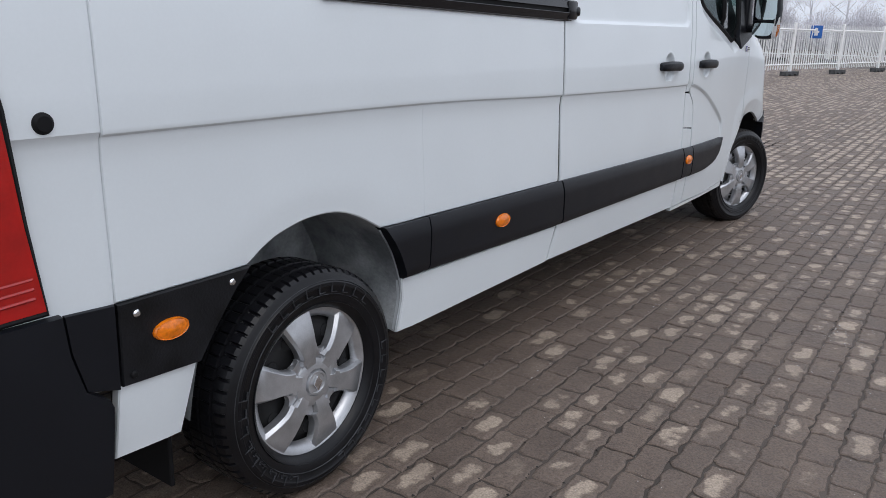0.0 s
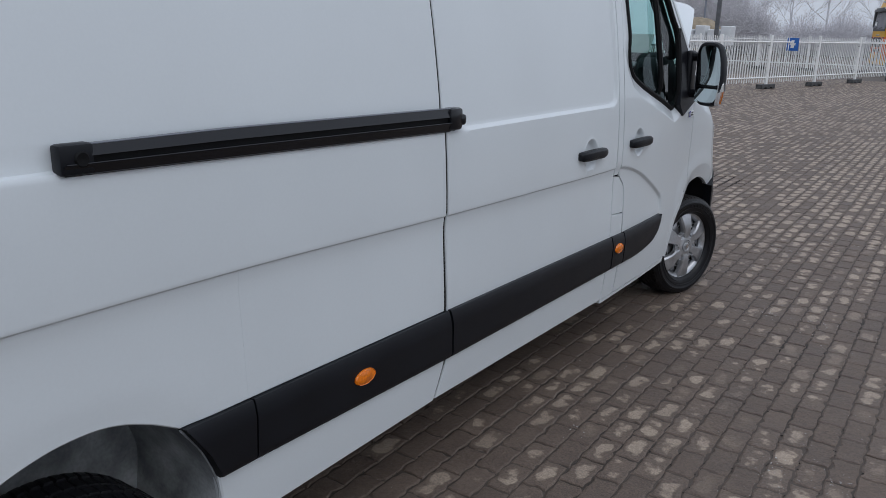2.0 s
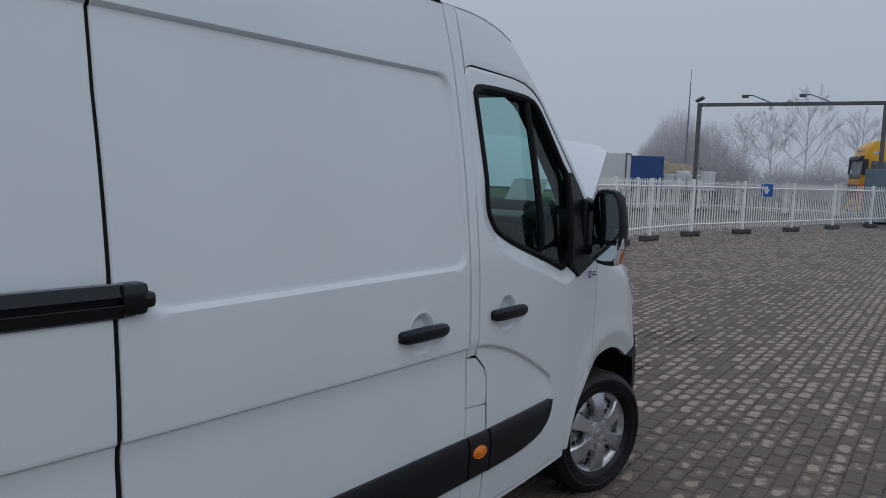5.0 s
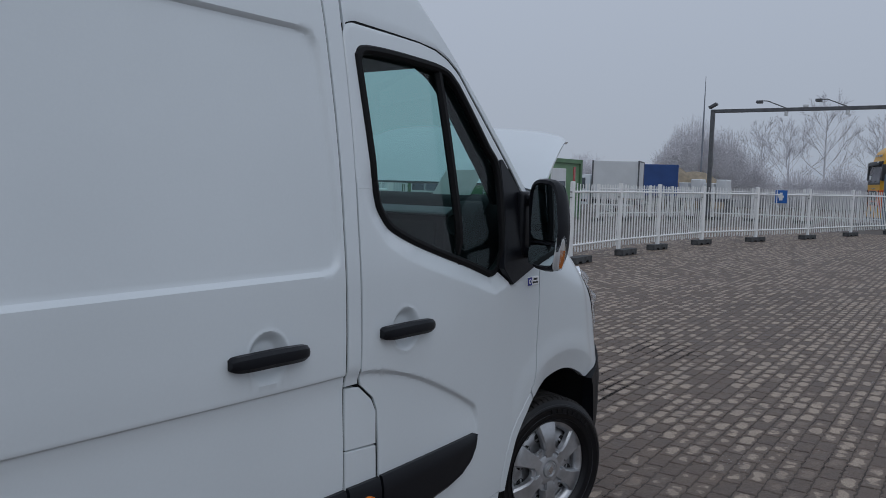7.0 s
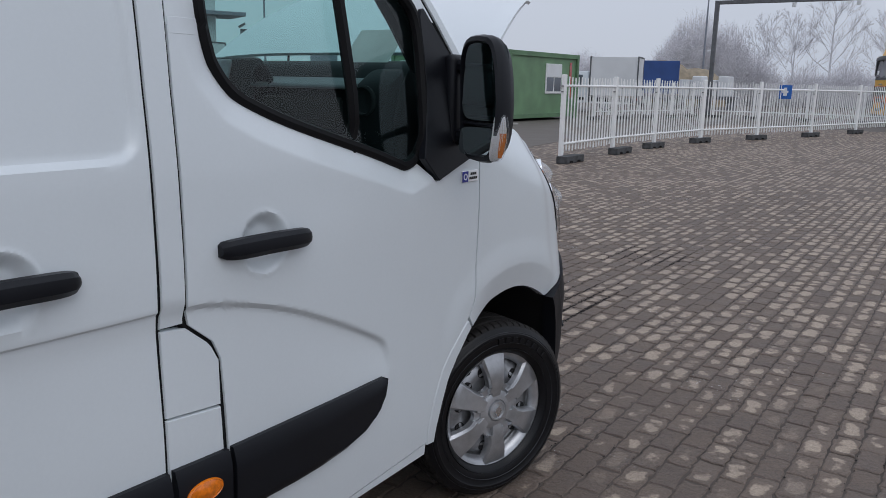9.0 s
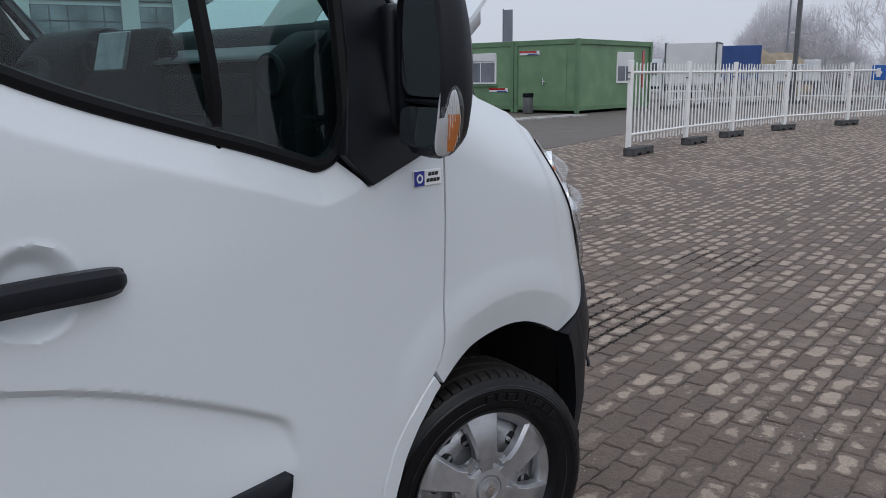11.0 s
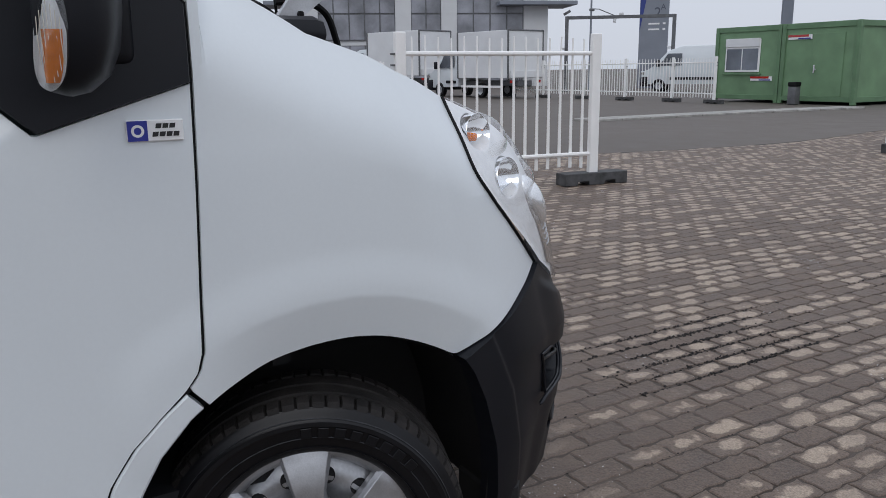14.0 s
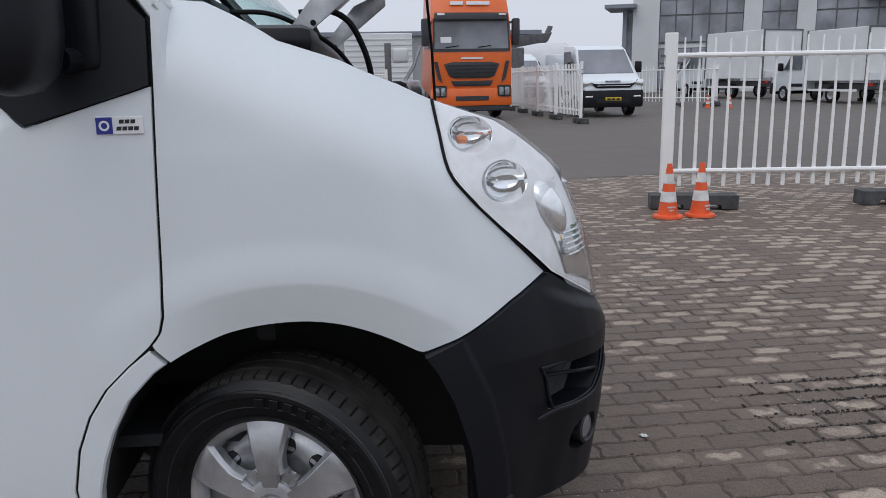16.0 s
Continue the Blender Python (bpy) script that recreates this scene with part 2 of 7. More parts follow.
def smooth_line(points, n=12):
    """A Catmull-Rom curve through the points."""
    p = [np.array(q, float) for q in points]
    p = [2 * p[0] - p[1]] + p + [2 * p[-1] - p[-2]]
    out = []
    for i in range(1, len(p) - 2):
        for k in range(n):
            t = k / n
            out.append(0.5 * (2 * p[i] + (p[i + 1] - p[i - 1]) * t + (2 * p[i - 1] - 5 * p[i] + 4 * p[i + 1] - p[i + 2]) * t * t + (3 * p[i] - p[i - 1] - 3 * p[i + 1] + p[i + 2]) * t ** 3))
    out.append(p[-2])
    return np.array(out)


def words(name, body, size, material, parent, m, label=""):
    cu = bpy.data.curves.new(name, "FONT")
    cu.body, cu.size, cu.extrude = body, size, 0.0008
    cu.align_x, cu.align_y = "CENTER", "CENTER"
    tmp = new("tmp_text", cu)
    me = bpy.data.meshes.new_from_object(tmp.evaluated_get(bpy.context.evaluated_depsgraph_get()))
    bpy.data.objects.remove(tmp)
    me.materials.clear()
    me.materials.append(material)
    ob = new(name, me)
    ob.parent, ob.matrix_basis = parent, m
    if label:
        tagged(ob, label)
    return ob


# ---- the van's outer skin: x and y for a way s along the side (y, until it bends round the nose) and a height z ----
_b = smooth_line([(0.0, -0.085), (0.2, -0.060), (0.35, -0.040), (0.5, -0.026), (0.75, -0.016), (1.05, -0.012), (1.2, -0.016), (1.4, -0.031), (1.7, -0.074), (2.05, -0.143), (2.2, -0.180), (2.36, -0.228)])
_p = smooth_line([(3.0, 0.0), (3.5, -0.010), (4.08, -0.033), (4.4, -0.040), (4.6, -0.043), (4.72, -0.047), (4.8, -0.062), (4.9, -0.083), (5.0, -0.136), (5.1, -0.213), (5.15, -0.256), (5.2, -0.326), (5.228, -0.42), (5.25, -0.60), (5.27, -1.02)])
_s = 3.0 + np.concatenate([[0], np.cumsum(np.hypot(np.diff(_p[:, 0]), np.diff(_p[:, 1])))])
S_MID = float(_s[-1])
CREASE = smooth_line([(-1.0, 1.092), (-0.57, 1.091), (0.525, 1.088), (1.457, 1.063), (2.6, 1.043), (2.95, 1.041), (3.02, 1.041), (3.144, 1.018), (3.304, 0.968), (3.469, 0.895), (3.612, 0.822), (3.669, 0.785), (3.69, 0.74), (3.70, 0.66)], 6)
SILL = [(3.108, 1.62), (3.116, 1.585), (3.133, 1.54), (3.182, 1.484), (3.26, 1.446), (3.359, 1.410), (3.5, 1.367), (3.647, 1.324), (3.76, 1.287), (3.80, 1.276), (3.845, 1.29)]
ARCH_F = [(3.972, 0.345), (3.978, 0.40), (3.997, 0.474), (4.022, 0.542), (4.065, 0.621), (4.125, 0.684), (4.156, 0.703), (4.207, 0.730), (4.282, 0.760), (4.368, 0.776), (4.455, 0.779), (4.529, 0.769), (4.591, 0.750), (4.655, 0.722), (4.72, 0.686)]
ARCH_R = [(-0.375, 0.34), (-0.365, 0.43), (-0.345, 0.52), (-0.30, 0.61), (-0.25, 0.672), (-0.199, 0.721), (-0.142, 0.756), (-0.082, 0.782), (0.022, 0.804), (0.134, 0.802), (0.231, 0.771), (0.336, 0.707), (0.396, 0.62), (0.438, 0.526), (0.453, 0.45), (0.440, 0.333)]


def ease(a, b, v):
    t = min(1.0, max(0.0, (v - a) / (b - a)))
    return t * t * (3 - 2 * t)


def near_line(y, z, line):
    best = 9.0
    for (ay, az), (by, bz) in zip(line, line[1:]):
        dy, dz = by - ay, bz - az
        t = max(0.0, min(1.0, ((y - ay) * dy + (z - az) * dz) / (dy * dy + dz * dz + 1e-9)))
        best = min(best, math.hypot(y - ay - t * dy, z - az - t * dz))
    return best


def detail(y, z):
    d = 0.0
    zc = float(np.interp(y, CREASE[:, 0], CREASE[:, 1]))
    if y < 2.97 and 0.6 < z < zc + 0.01:
        d -= (0.009 * ease(zc + 0.003, zc - 0.007, z) + 0.004 * ease(zc - 0.006, zc - 0.045, z)) * ease(0.66, zc - 0.02, z)
    elif y < 3.695 and 0.6 < z < zc:
        d -= 0.013 * ease(0.0, 0.017, near_line(y, z, CREASE)) * ease(0.66, max(0.75, zc - 0.02), z)
    if -0.62 < y < 2.95 and z > 1.3:
        low = 1.347 if y > 1.58 else 1.388
        if 1.5 < y <= 1.58:
            low = 1.388 - 0.041 * (y - 1.5) / 0.08
        hy, hz, r = (2.925 + 0.62) / 2, (2.078 - low) / 2, 0.07
        qy, qz = abs(y - (2.925 - 0.62) / 2) - hy + r, abs(z - (2.078 + low) / 2) - hz + r
        sdf = math.hypot(max(qy, 0), max(qz, 0)) + min(max(qy, qz), 0) - r
        d -= 0.015 * ease(0.0, -0.018, sdf)
        if y < 1.5:
            d -= 0.010 * ease(1.392, 1.402, z) * ease(1.428, 1.418, z)
    for cy, cz in ((2.621, 1.145), (3.217, 1.143)):
        far = math.hypot(y - cy, z - cz)
        if far < 0.085:
            d -= 0.023 * ease(0.074, 0.040, far) - 0.0018 * ease(0.082, 0.074, far) * ease(0.066, 0.074, far)
    if 3.0 < y < 4.2 and 1.15 < z < 1.75:
        far = near_line(y, z, SILL)
        d -= 0.028 * min(1.0, max(0.0, (0.076 - far) / 0.062)) * ease(1.74, 1.44, z)
    if 3.9 < y < 4.9 and z < 1.0:
        far = near_line(y, z, ARCH_F[6:])
        d -= 0.024 * max(0.0, 1 - far / 0.094) * ease(4.08, 4.32, y)
        d += 0.006 * ease(0.20, 0.11, far)
    if -0.6 < y < 0.7 and z < 1.1:
        far = near_line(y, z, ARCH_R)
        d -= 0.006 * ease(0.09, 0.0, far)
    if y > 4.2 and z > 1.05:
        edge = float(np.interp(y, [4.2, 4.42, 4.55, 4.68, 4.78], [1.50, 1.395, 1.35, 1.295, 1.25]))
        d -= 0.10 * ease(edge - 0.24, edge + 0.06, z) ** 1.6
    return d


def skin(s, z, off=0.0, plain=False):
    if s <= 3.0:
        y, px, ny = s, 0.0, 0.0
    else:
        y, px = float(np.interp(s, _s, _p[:, 0])), float(np.interp(s, _s, _p[:, 1]))
        ny = 0.0
    w = ease(4.25, 5.0, s)
    y -= 0.32 * max(0.0, z - 0.65) * w + 0.10 * max(0.0, 0.42 - z) * w
    x = float(np.interp(z, _b[:, 0], _b[:, 1])) + px
    if not plain:
        x += detail(y, z)
    if off:
        a = ease(4.75, 5.3, s) * math.pi / 2 * 0.95
        x, y = x + off * math.cos(a), y + off * math.sin(a)
    return Vector((x, y, z))


def s_of(y, z):
    """The way s at which the skin lies at y, for that height."""
    lo, hi = y - 0.01, S_MID
    for _ in range(40):
        mid = (lo + hi) / 2
        if skin(mid, z, plain=True).y < y:
            lo = mid
        else:
            hi = mid
    return (lo + hi) / 2


WIDE = -2.07


def flip(bm):
    for v in bm.verts:
        v.co.x = WIDE - v.co.x
    return bm


def patch(B, T, L, R, nu=30, nv=30, off=0.0, flange=0.022, roll=0.004, plain=False, gap=0.002):
    """A sheet of the skin between four edges of (s, z), with rolled edges and a flange."""
    B, T, L, R = [np.array(c, float) for c in (B, T, L, R)]
    us = np.r_[0, 0.12 / nu, np.linspace(0.7 / nu, 1 - 0.7 / nu, nu), 1 - 0.12 / nu, 1]
    vs = np.r_[0, 0.12 / nv, np.linspace(0.7 / nv, 1 - 0.7 / nv, nv), 1 - 0.12 / nv, 1]
    def level(c, u):
        return np.array([c[0, 0] + u * (c[-1, 0] - c[0, 0]), np.interp(c[0, 0] + u * (c[-1, 0] - c[0, 0]), c[:, 0], c[:, 1])])
    def steep(c, v):
        z = c[0, 1] + v * (c[-1, 1] - c[0, 1])
        return np.array([np.interp(z, c[:, 1], c[:, 0]), z])
    bm = bmesh.new()
    grid = []
    for j, v in enumerate(vs):
        row = []
        for i, u in enumerate(us):
            q = (1 - v) * level(B, u) + v * level(T, u) + (1 - u) * steep(L, v) + u * steep(R, v)
            q = q - ((1 - u) * (1 - v) * B[0] + u * (1 - v) * B[-1] + (1 - u) * v * T[0] + u * v * T[-1])
            edge = i in (0, len(us) - 1) or j in (0, len(vs) - 1)
            row.append(bm.verts.new(skin(q[0], q[1], off - (roll if edge else 0), plain)))
        grid.append(row)
    for j in range(len(vs) - 1):
        for i in range(len(us) - 1):
            bm.faces.new((grid[j][i], grid[j][i + 1], grid[j + 1][i + 1], grid[j + 1][i]))
    if flange:
        hem(bm, flange)
    return bm


def keyed(L, R, keys, us, off=0.0, flange=0.022, roll=0.004, step=0.035):
    """Like patch, with rows that follow given lines: numbers, or curves of (s, z)."""
    L, R = np.array(L, float), np.array(R, float)
    bm = bmesh.new()
    cols = []
    for i, u in enumerate(us):
        zs = []
        for k in keys:
            z = k if isinstance(k, (int, float)) else 0.7
            for _ in range(4):
                s = (1 - u) * np.interp(z, L[:, 1], L[:, 0]) + u * np.interp(z, R[:, 1], R[:, 0])
                if not isinstance(k, (int, float)):
                    z = float(np.interp(s, k[:, 0], k[:, 1]))
            zs.append(z)
        cols.append(zs)
    spans = [max(1, int(round((keys_gap) / step))) for keys_gap in np.diff(np.array(cols).mean(0))]
    grid = []
    for i, (u, zs) in enumerate(zip(us, cols)):
        col = []
        zz = [zs[0]]
        for (a, b), n in zip(zip(zs, zs[1:]), spans):
            zz += [a + (b - a) * q / n for q in range(1, n + 1)]
        for j, z in enumerate(zz):
            s = (1 - u) * np.interp(z, L[:, 1], L[:, 0]) + u * np.interp(z, R[:, 1], R[:, 0])
            edge = i in (0, len(us) - 1) or j in (0, len(zz) - 1)
            col.append(bm.verts.new(skin(s, z, off - (roll if edge else 0))))
        grid.append(col)
    for a, b in zip(grid, grid[1:]):
        for j in range(len(a) - 1):
            bm.faces.new((a[j], a[j + 1], b[j + 1], b[j]))
    if flange:
        hem(bm, flange)
    return bm


def crease_at(d):
    return np.stack([CREASE[:, 0], CREASE[:, 1] + d], 1)


CREASE_ROWS = [crease_at(q) for q in (-0.10, -0.045, -0.025, -0.013, -0.008, -0.005, -0.002, 0.001, 0.004, 0.012, 0.05)]


def hem(bm, depth):
    rim = [e for e in bm.edges if e.is_boundary]
    out = bmesh.ops.extrude_edge_only(bm, edges=rim)
    for v in (g for g in out["geom"] if isinstance(g, bmesh.types.BMVert)):
        a = ease(4.75, 5.3, v.co.y + 0.1)
        v.co.x -= depth
        v.co.y -= depth * a


def band(inner, outer, n=60, rows=6, off=0.0, flange=0.02, roll=0.004):
    """A sheet between two lines of (s, z), matched by their lengths."""
    def even(line):
        line = np.array(line, float)
        d = np.r_[0, np.cumsum(np.hypot(*np.diff(line, axis=0).T))]
        t = np.linspace(0, d[-1], n)
        return np.stack([np.interp(t, d, line[:, 0]), np.interp(t, d, line[:, 1])], 1)
    a, b = even(inner), even(outer)
    bm = bmesh.new()
    vs = np.r_[0, 0.08, np.linspace(0.2, 0.8, rows), 0.92, 1]
    grid = [[bm.verts.new(skin(*(p * (1 - v) + q * v), off - (roll if v in (0, 1) else 0))) for p, q in zip(a, b)] for v in vs]
    for j in range(len(vs) - 1):
        for i in range(n - 1):
            bm.faces.new((grid[j][i], grid[j][i + 1], grid[j + 1][i + 1], grid[j + 1][i]))
    if flange:
        hem(bm, flange)
    return bm


def on_skin(line, off=0.0, n=0):
    line = smooth_line(line, n) if n else line
    return [skin(p[0], p[1], off) for p in line]


def moulding(B, T, L, R, nu=24, thick=0.026):
    """A thick rubbing strip: rounded top and bottom edges, standing proud of the skin."""
    bm = patch(B, T, L, R, nu, 12, off=0.0, flange=0, roll=0, plain=True)
    B, T, L, R = [np.array(c, float) for c in (B, T, L, R)]
    for v in bm.verts:
        tail = R[1:] if R[-1, 0] > B[-1, 0] + 0.01 else R[:0]
        lo = np.interp(v.co.y, np.r_[B[:, 0], tail[:, 0]], np.r_[B[:, 1], tail[:, 1]])
        hi = np.interp(v.co.y, T[:, 0], T[:, 1])
        f = min(1.0, max(0.0, (v.co.z - lo) / max(0.01, hi - lo)))
        v.co.x += thick * min(1.0, ease(0.0, 0.09, f)) * (0.62 + 0.38 * ease(1.0, 0.72, f)) * (1.0 - 0.25 * ease(0.97, 1.0, f))
    hem(bm, thick + 0.012)
    return bm


van = thing("van", "white high-roof panel van with its bonnet raised, parked on brick paving", "van")


def both(name, bm, material, parent=None, label="", mirror=True, smooth=30):
    """A part of the right side and, where wanted, its twin on the left."""
    twin = flip(bm.copy()) if mirror else None
    ob = part(name, bm, material, parent or van, label, smooth)
    if twin is not None:
        part(name, twin, material, parent or van, label, smooth)
    return ob


TOPZ = 2.36
both("rear_corner_panel", patch([(-0.995, 0.722), (-0.5745, 0.721)], [(-0.985, TOPZ), (-0.5625, TOPZ)], [(-0.995, 0.722), (-0.99, 1.5), (-0.985, TOPZ)], [(-0.5745, 0.721), (-0.5705, 1.091), (-0.5645, 1.36), (-0.5625, TOPZ)], 20, 120, roll=0.001), PAINT)
rb = [(-0.572, 0.721)] + ARCH_R[5:11] + [(0.328, 0.7185), (0.552, 0.717), (1.463, 0.704)]
rb2 = np.concatenate([[rb[0]], smooth_line(rb[1:8], 8), [rb[8], rb[9]]])
us_q = np.unique(np.r_[0, 0.0015, np.linspace(0.008, 0.992, 76), np.linspace(0.175, 0.455, 70), 0.9985, 1])
both("quarter_panel", keyed([(-0.572, 0.6), (-0.572, 0.721), (-0.568, 1.091), (-0.562, 1.36), (-0.560, TOPZ)], [(1.463, 0.6), (1.463, 0.704), (1.452, 1.06), (1.452, 1.43), (1.458, 1.87), (1.468, 2.08), (1.476, TOPZ)], [rb2, np.stack([rb2[:, 0], rb2[:, 1] + 0.004], 1)] + CREASE_ROWS + [1.25, 1.378, 1.388, 1.393, 1.398, 1.425, 1.452, 1.455, 1.458, 1.475, 1.7, 2.04, 2.05, 2.057, 2.064, 2.071, 2.078, 2.09, 2.2, TOPZ - 0.004, TOPZ], us_q), PAINT)
both("rear_skirt", patch([(-0.594, 0.338), (-0.412, 0.330)], [(-0.578, 0.522), (-0.362, 0.515)], [(-0.594, 0.338), (-0.578, 0.522)], [(-0.412, 0.330), (-0.362, 0.515)], 8, 8), PAINT)
both("sill_panel", patch([(0.440, 0.333), (1.437, 0.354)], [(0.440, 0.524), (1.485, 0.507)], [(0.440, 0.333), (0.453, 0.45), (0.440, 0.524)], [(1.437, 0.354), (1.485, 0.507)], 24, 12), PAINT)
us_d = np.unique(np.r_[0, 0.002, np.linspace(0.010, 0.962, 62), np.linspace(0.734, 0.850, 44), np.linspace(0.966, 0.998, 10), 1])
low_b = np.array([(1.4, 0.356), (2.95, 0.340)])
sd = both("sliding_door", keyed([(1.450, 0.356), (1.497, 0.505), (1.484, 0.704), (1.466, 1.06), (1.464, 1.43), (1.468, 1.87), (1.478, 2.08), (1.484, TOPZ - 0.006)], [(2.925, 0.340), (2.928, 0.8), (2.926, 1.049), (2.9375, 1.49), (2.952, 1.83), (2.965, TOPZ - 0.006)], [low_b, low_b + (0, 0.004), 0.60, 0.75] + CREASE_ROWS[:-1] + [crease_at(0.03)] + [1.098 + 0.005 * k for k in range(27)] + [1.25, 1.335, 1.347, 1.354, 1.361, 1.368, 1.376, 1.390, 1.43, 1.7, 1.97, 2.04, 2.05, 2.057, 2.064, 2.071, 2.078, 2.09, 2.2, TOPZ - 0.010, TOPZ - 0.006], us_d), PAINT)
both("pillar_panel", patch([(2.933, 1.000), (2.991, 1.000)], [(2.968, TOPZ), (3.058, TOPZ)], [(2.933, 1.000), (2.9425, 1.49), (2.957, 1.83), (2.970, TOPZ)], [(2.990, 1.000), (2.9945, 1.25), (3.000, 1.49), (3.021, 1.836), (3.034, 2.12), (3.058, TOPZ)], 6, 70), PAINT)
both("fuel_flap", patch([(2.934, 0.802), (3.079, 0.789)], [(2.934, 0.995), (2.998, 0.989)], [(2.934, 0.802), (2.934, 0.995)], [(3.078, 0.790), (3.080, 0.895), (3.058, 0.938), (2.998, 0.988)], 10, 16, flange=0.02), PAINT)
both("pillar_foot_panel", patch([(2.932, 0.340), (3.087, 0.340)], [(2.934, 0.798), (3.079, 0.785)], [(2.932, 0.340), (2.934, 0.798)], [(3.086, 0.340), (3.084, 0.6), (3.078, 0.784)], 8, 24), PAINT)

# the cab door, its frame, glass and furniture
DOOR_FRONT = [(3.925, 0.362), (3.922, 0.407), (3.942, 0.507), (3.974, 0.587), (4.017, 0.651), (4.069, 0.701), (4.119, 0.745), (4.142, 0.774), (4.152, 0.812), (4.159, 0.961), (4.166, 1.13), (4.172, 1.300)]
door_top = [(3.013, 1.62), (3.100, 1.62)] + SILL + [(3.875, 1.262), (3.918, 1.220), (4.172, 1.300)]
door = both("cab_door", patch([(3.092, 0.345), (3.5, 0.338), (3.925, 0.362)], door_top, [(3.092, 0.345), (3.094, 0.66), (3.086, 0.895), (3.066, 0.942), (3.004, 0.994), (2.996, 1.04), (3.001, 1.25), (3.006, 1.49), (3.013, 1.62)], DOOR_FRONT, 170, 170), PAINT)
frame_in = [(3.108, 1.62), (3.099, 1.70), (3.092, 1.99), (3.098, 2.026), (3.128, 2.046), (3.232, 2.052), (3.40, 2.049), (3.558, 2.039), (3.625, 2.010), (3.690, 1.938), (3.812, 1.774), (3.878, 1.688)]
frame_out = [(3.013, 1.62), (3.0265, 1.836), (3.037, 2.083), (3.052, 2.114), (3.084, 2.128), (3.31, 2.122), (3.45, 2.117), (3.54, 2.106), (3.612, 2.082), (3.675, 2.038), (3.737, 1.962), (3.972, 1.690)]
both("door_frame", band(frame_in, frame_out, 90, 5), PAINT, door, mirror=True)
both("frame_joint", patch([(3.014, 1.603), (3.106, 1.603)], [(3.015, 1.637), (3.104, 1.637)], [(3.014, 1.603), (3.015, 1.637)], [(3.106, 1.603), (3.104, 1.637)], 10, 6, off=0.0006, roll=0.0008, flange=0), PAINT, door)
both("cab_side_panel", band([(3.044, 2.095), (3.06, 2.124), (3.10, 2.137), (3.31, 2.130), (3.45, 2.124), (3.545, 2.113), (3.618, 2.088), (3.681, 2.045), (3.745, 1.967), (3.980, 1.695), (4.120, 1.520), (4.178, 1.437)], [(3.062, TOPZ), (3.10, TOPZ), (3.16, TOPZ), (3.28, 2.350), (3.40, 2.325), (3.49, 2.287), (3.57, 2.20), (3.652, 2.105), (3.812, 1.930), (4.002, 1.715), (4.150, 1.545), (4.215, 1.465)], 90, 8), PAINT)
WIN = SILL + [(3.868, 1.33), (3.880, 1.50), (3.878, 1.688)] + frame_in[-2:0:-1]
loop_pts = [WIN[k] for k in range(len(WIN))]
dense = smooth_line(loop_pts + [loop_pts[0]], 5)[:-1]
both("window_seal", tube([skin(a, b, -0.006) for a, b in dense], 0.017, 8, closed=True), RUBBER, door)
gb = bmesh.new()
gb.faces.new([gb.verts.new(skin(a, b, -0.022, True)) for a, b in dense])
bmesh.ops.triangulate(gb, faces=gb.faces[:])
both("side_window", gb, GLASS, door, "green-tinted side window glass", smooth=60)
both("window_divider", tube(on_skin([(3.547, 2.03), (3.553, 1.85), (3.560, 1.62), (3.576, 1.36), (3.580, 1.33)], -0.012, 4), 0.016, 6), RUBBER, door)
both("door_sail", patch([(3.850, 1.294), (3.922, 1.224), (4.170, 1.302)], [(3.884, 1.700), (3.90, 1.735), (4.172, 1.432)], [(3.850, 1.294), (3.884, 1.50), (3.884, 1.700)], [(4.170, 1.302), (4.172, 1.432)], 20, 20, off=0.012, roll=0.003, plain=True), PLASTIC, door, "black plastic corner panel that carries the mirror")


# Black tubes added behind the panel gaps, painting the shade inside them.
def seam(line, off=-0.021, r=0.012, mirror=True):
    dense = [(a[0] + (b[0] - a[0]) * k / 24, a[1] + (b[1] - a[1]) * k / 24) for a, b in zip(line, line[1:]) for k in range(24)] + [line[-1]]
    both("seam_backing", tube(on_skin(dense, off), r, 6), RUBBER, mirror=mirror)


seam([(-0.575, 0.73), (-0.570, 1.09), (-0.564, 1.36), (-0.562, 2.34)], off=-0.026, r=0.010)
seam([(1.444, 0.37), (1.491, 0.505), (1.474, 0.704), (1.459, 1.06), (1.458, 1.43), (1.463, 1.87), (1.473, 2.08), (1.480, 2.35)], off=-0.017)
seam([(2.932, 0.36), (2.934, 0.8), (2.931, 1.05), (2.940, 1.49), (2.9545, 1.83), (2.968, 2.35)], off=-0.017)
seam([(3.088, 0.36), (3.089, 0.66), (3.083, 0.895), (3.062, 0.940), (3.000, 0.991), (2.993, 1.04), (2.9977, 1.25), (3.003, 1.49), (3.0237, 1.836), (3.036, 2.09), (3.055, 2.12), (3.09, 2.133), (3.31, 2.126), (3.545, 2.11), (3.615, 2.085), (3.678, 2.042), (3.741, 1.965), (3.976, 1.692), (4.12, 1.52), (4.178, 1.44)], off=-0.017)
seam([(a + 0.004, b) for a, b in DOOR_FRONT] + [(4.176, 1.437)], off=-0.017)

# front wing and the strip round the wheel
nose_l = [(4.758, 1.258), (4.768, 1.193), (4.786, 1.103), (4.834, 1.039), (4.905, 0.966), (4.975, 0.895), (5.030, 0.838)]
LENS_L = [(s_of(a, b), b) for a, b in nose_l]
BUMP_T = [(s_of(a, b), b) for a, b in [(4.722, 0.690), (4.79, 0.716), (4.86, 0.752), (4.93, 0.790), (5.030, 0.838)]]
w_arch = [(s_of(a, b), b) for a, b in smooth_line(ARCH_F[6:], 5)]
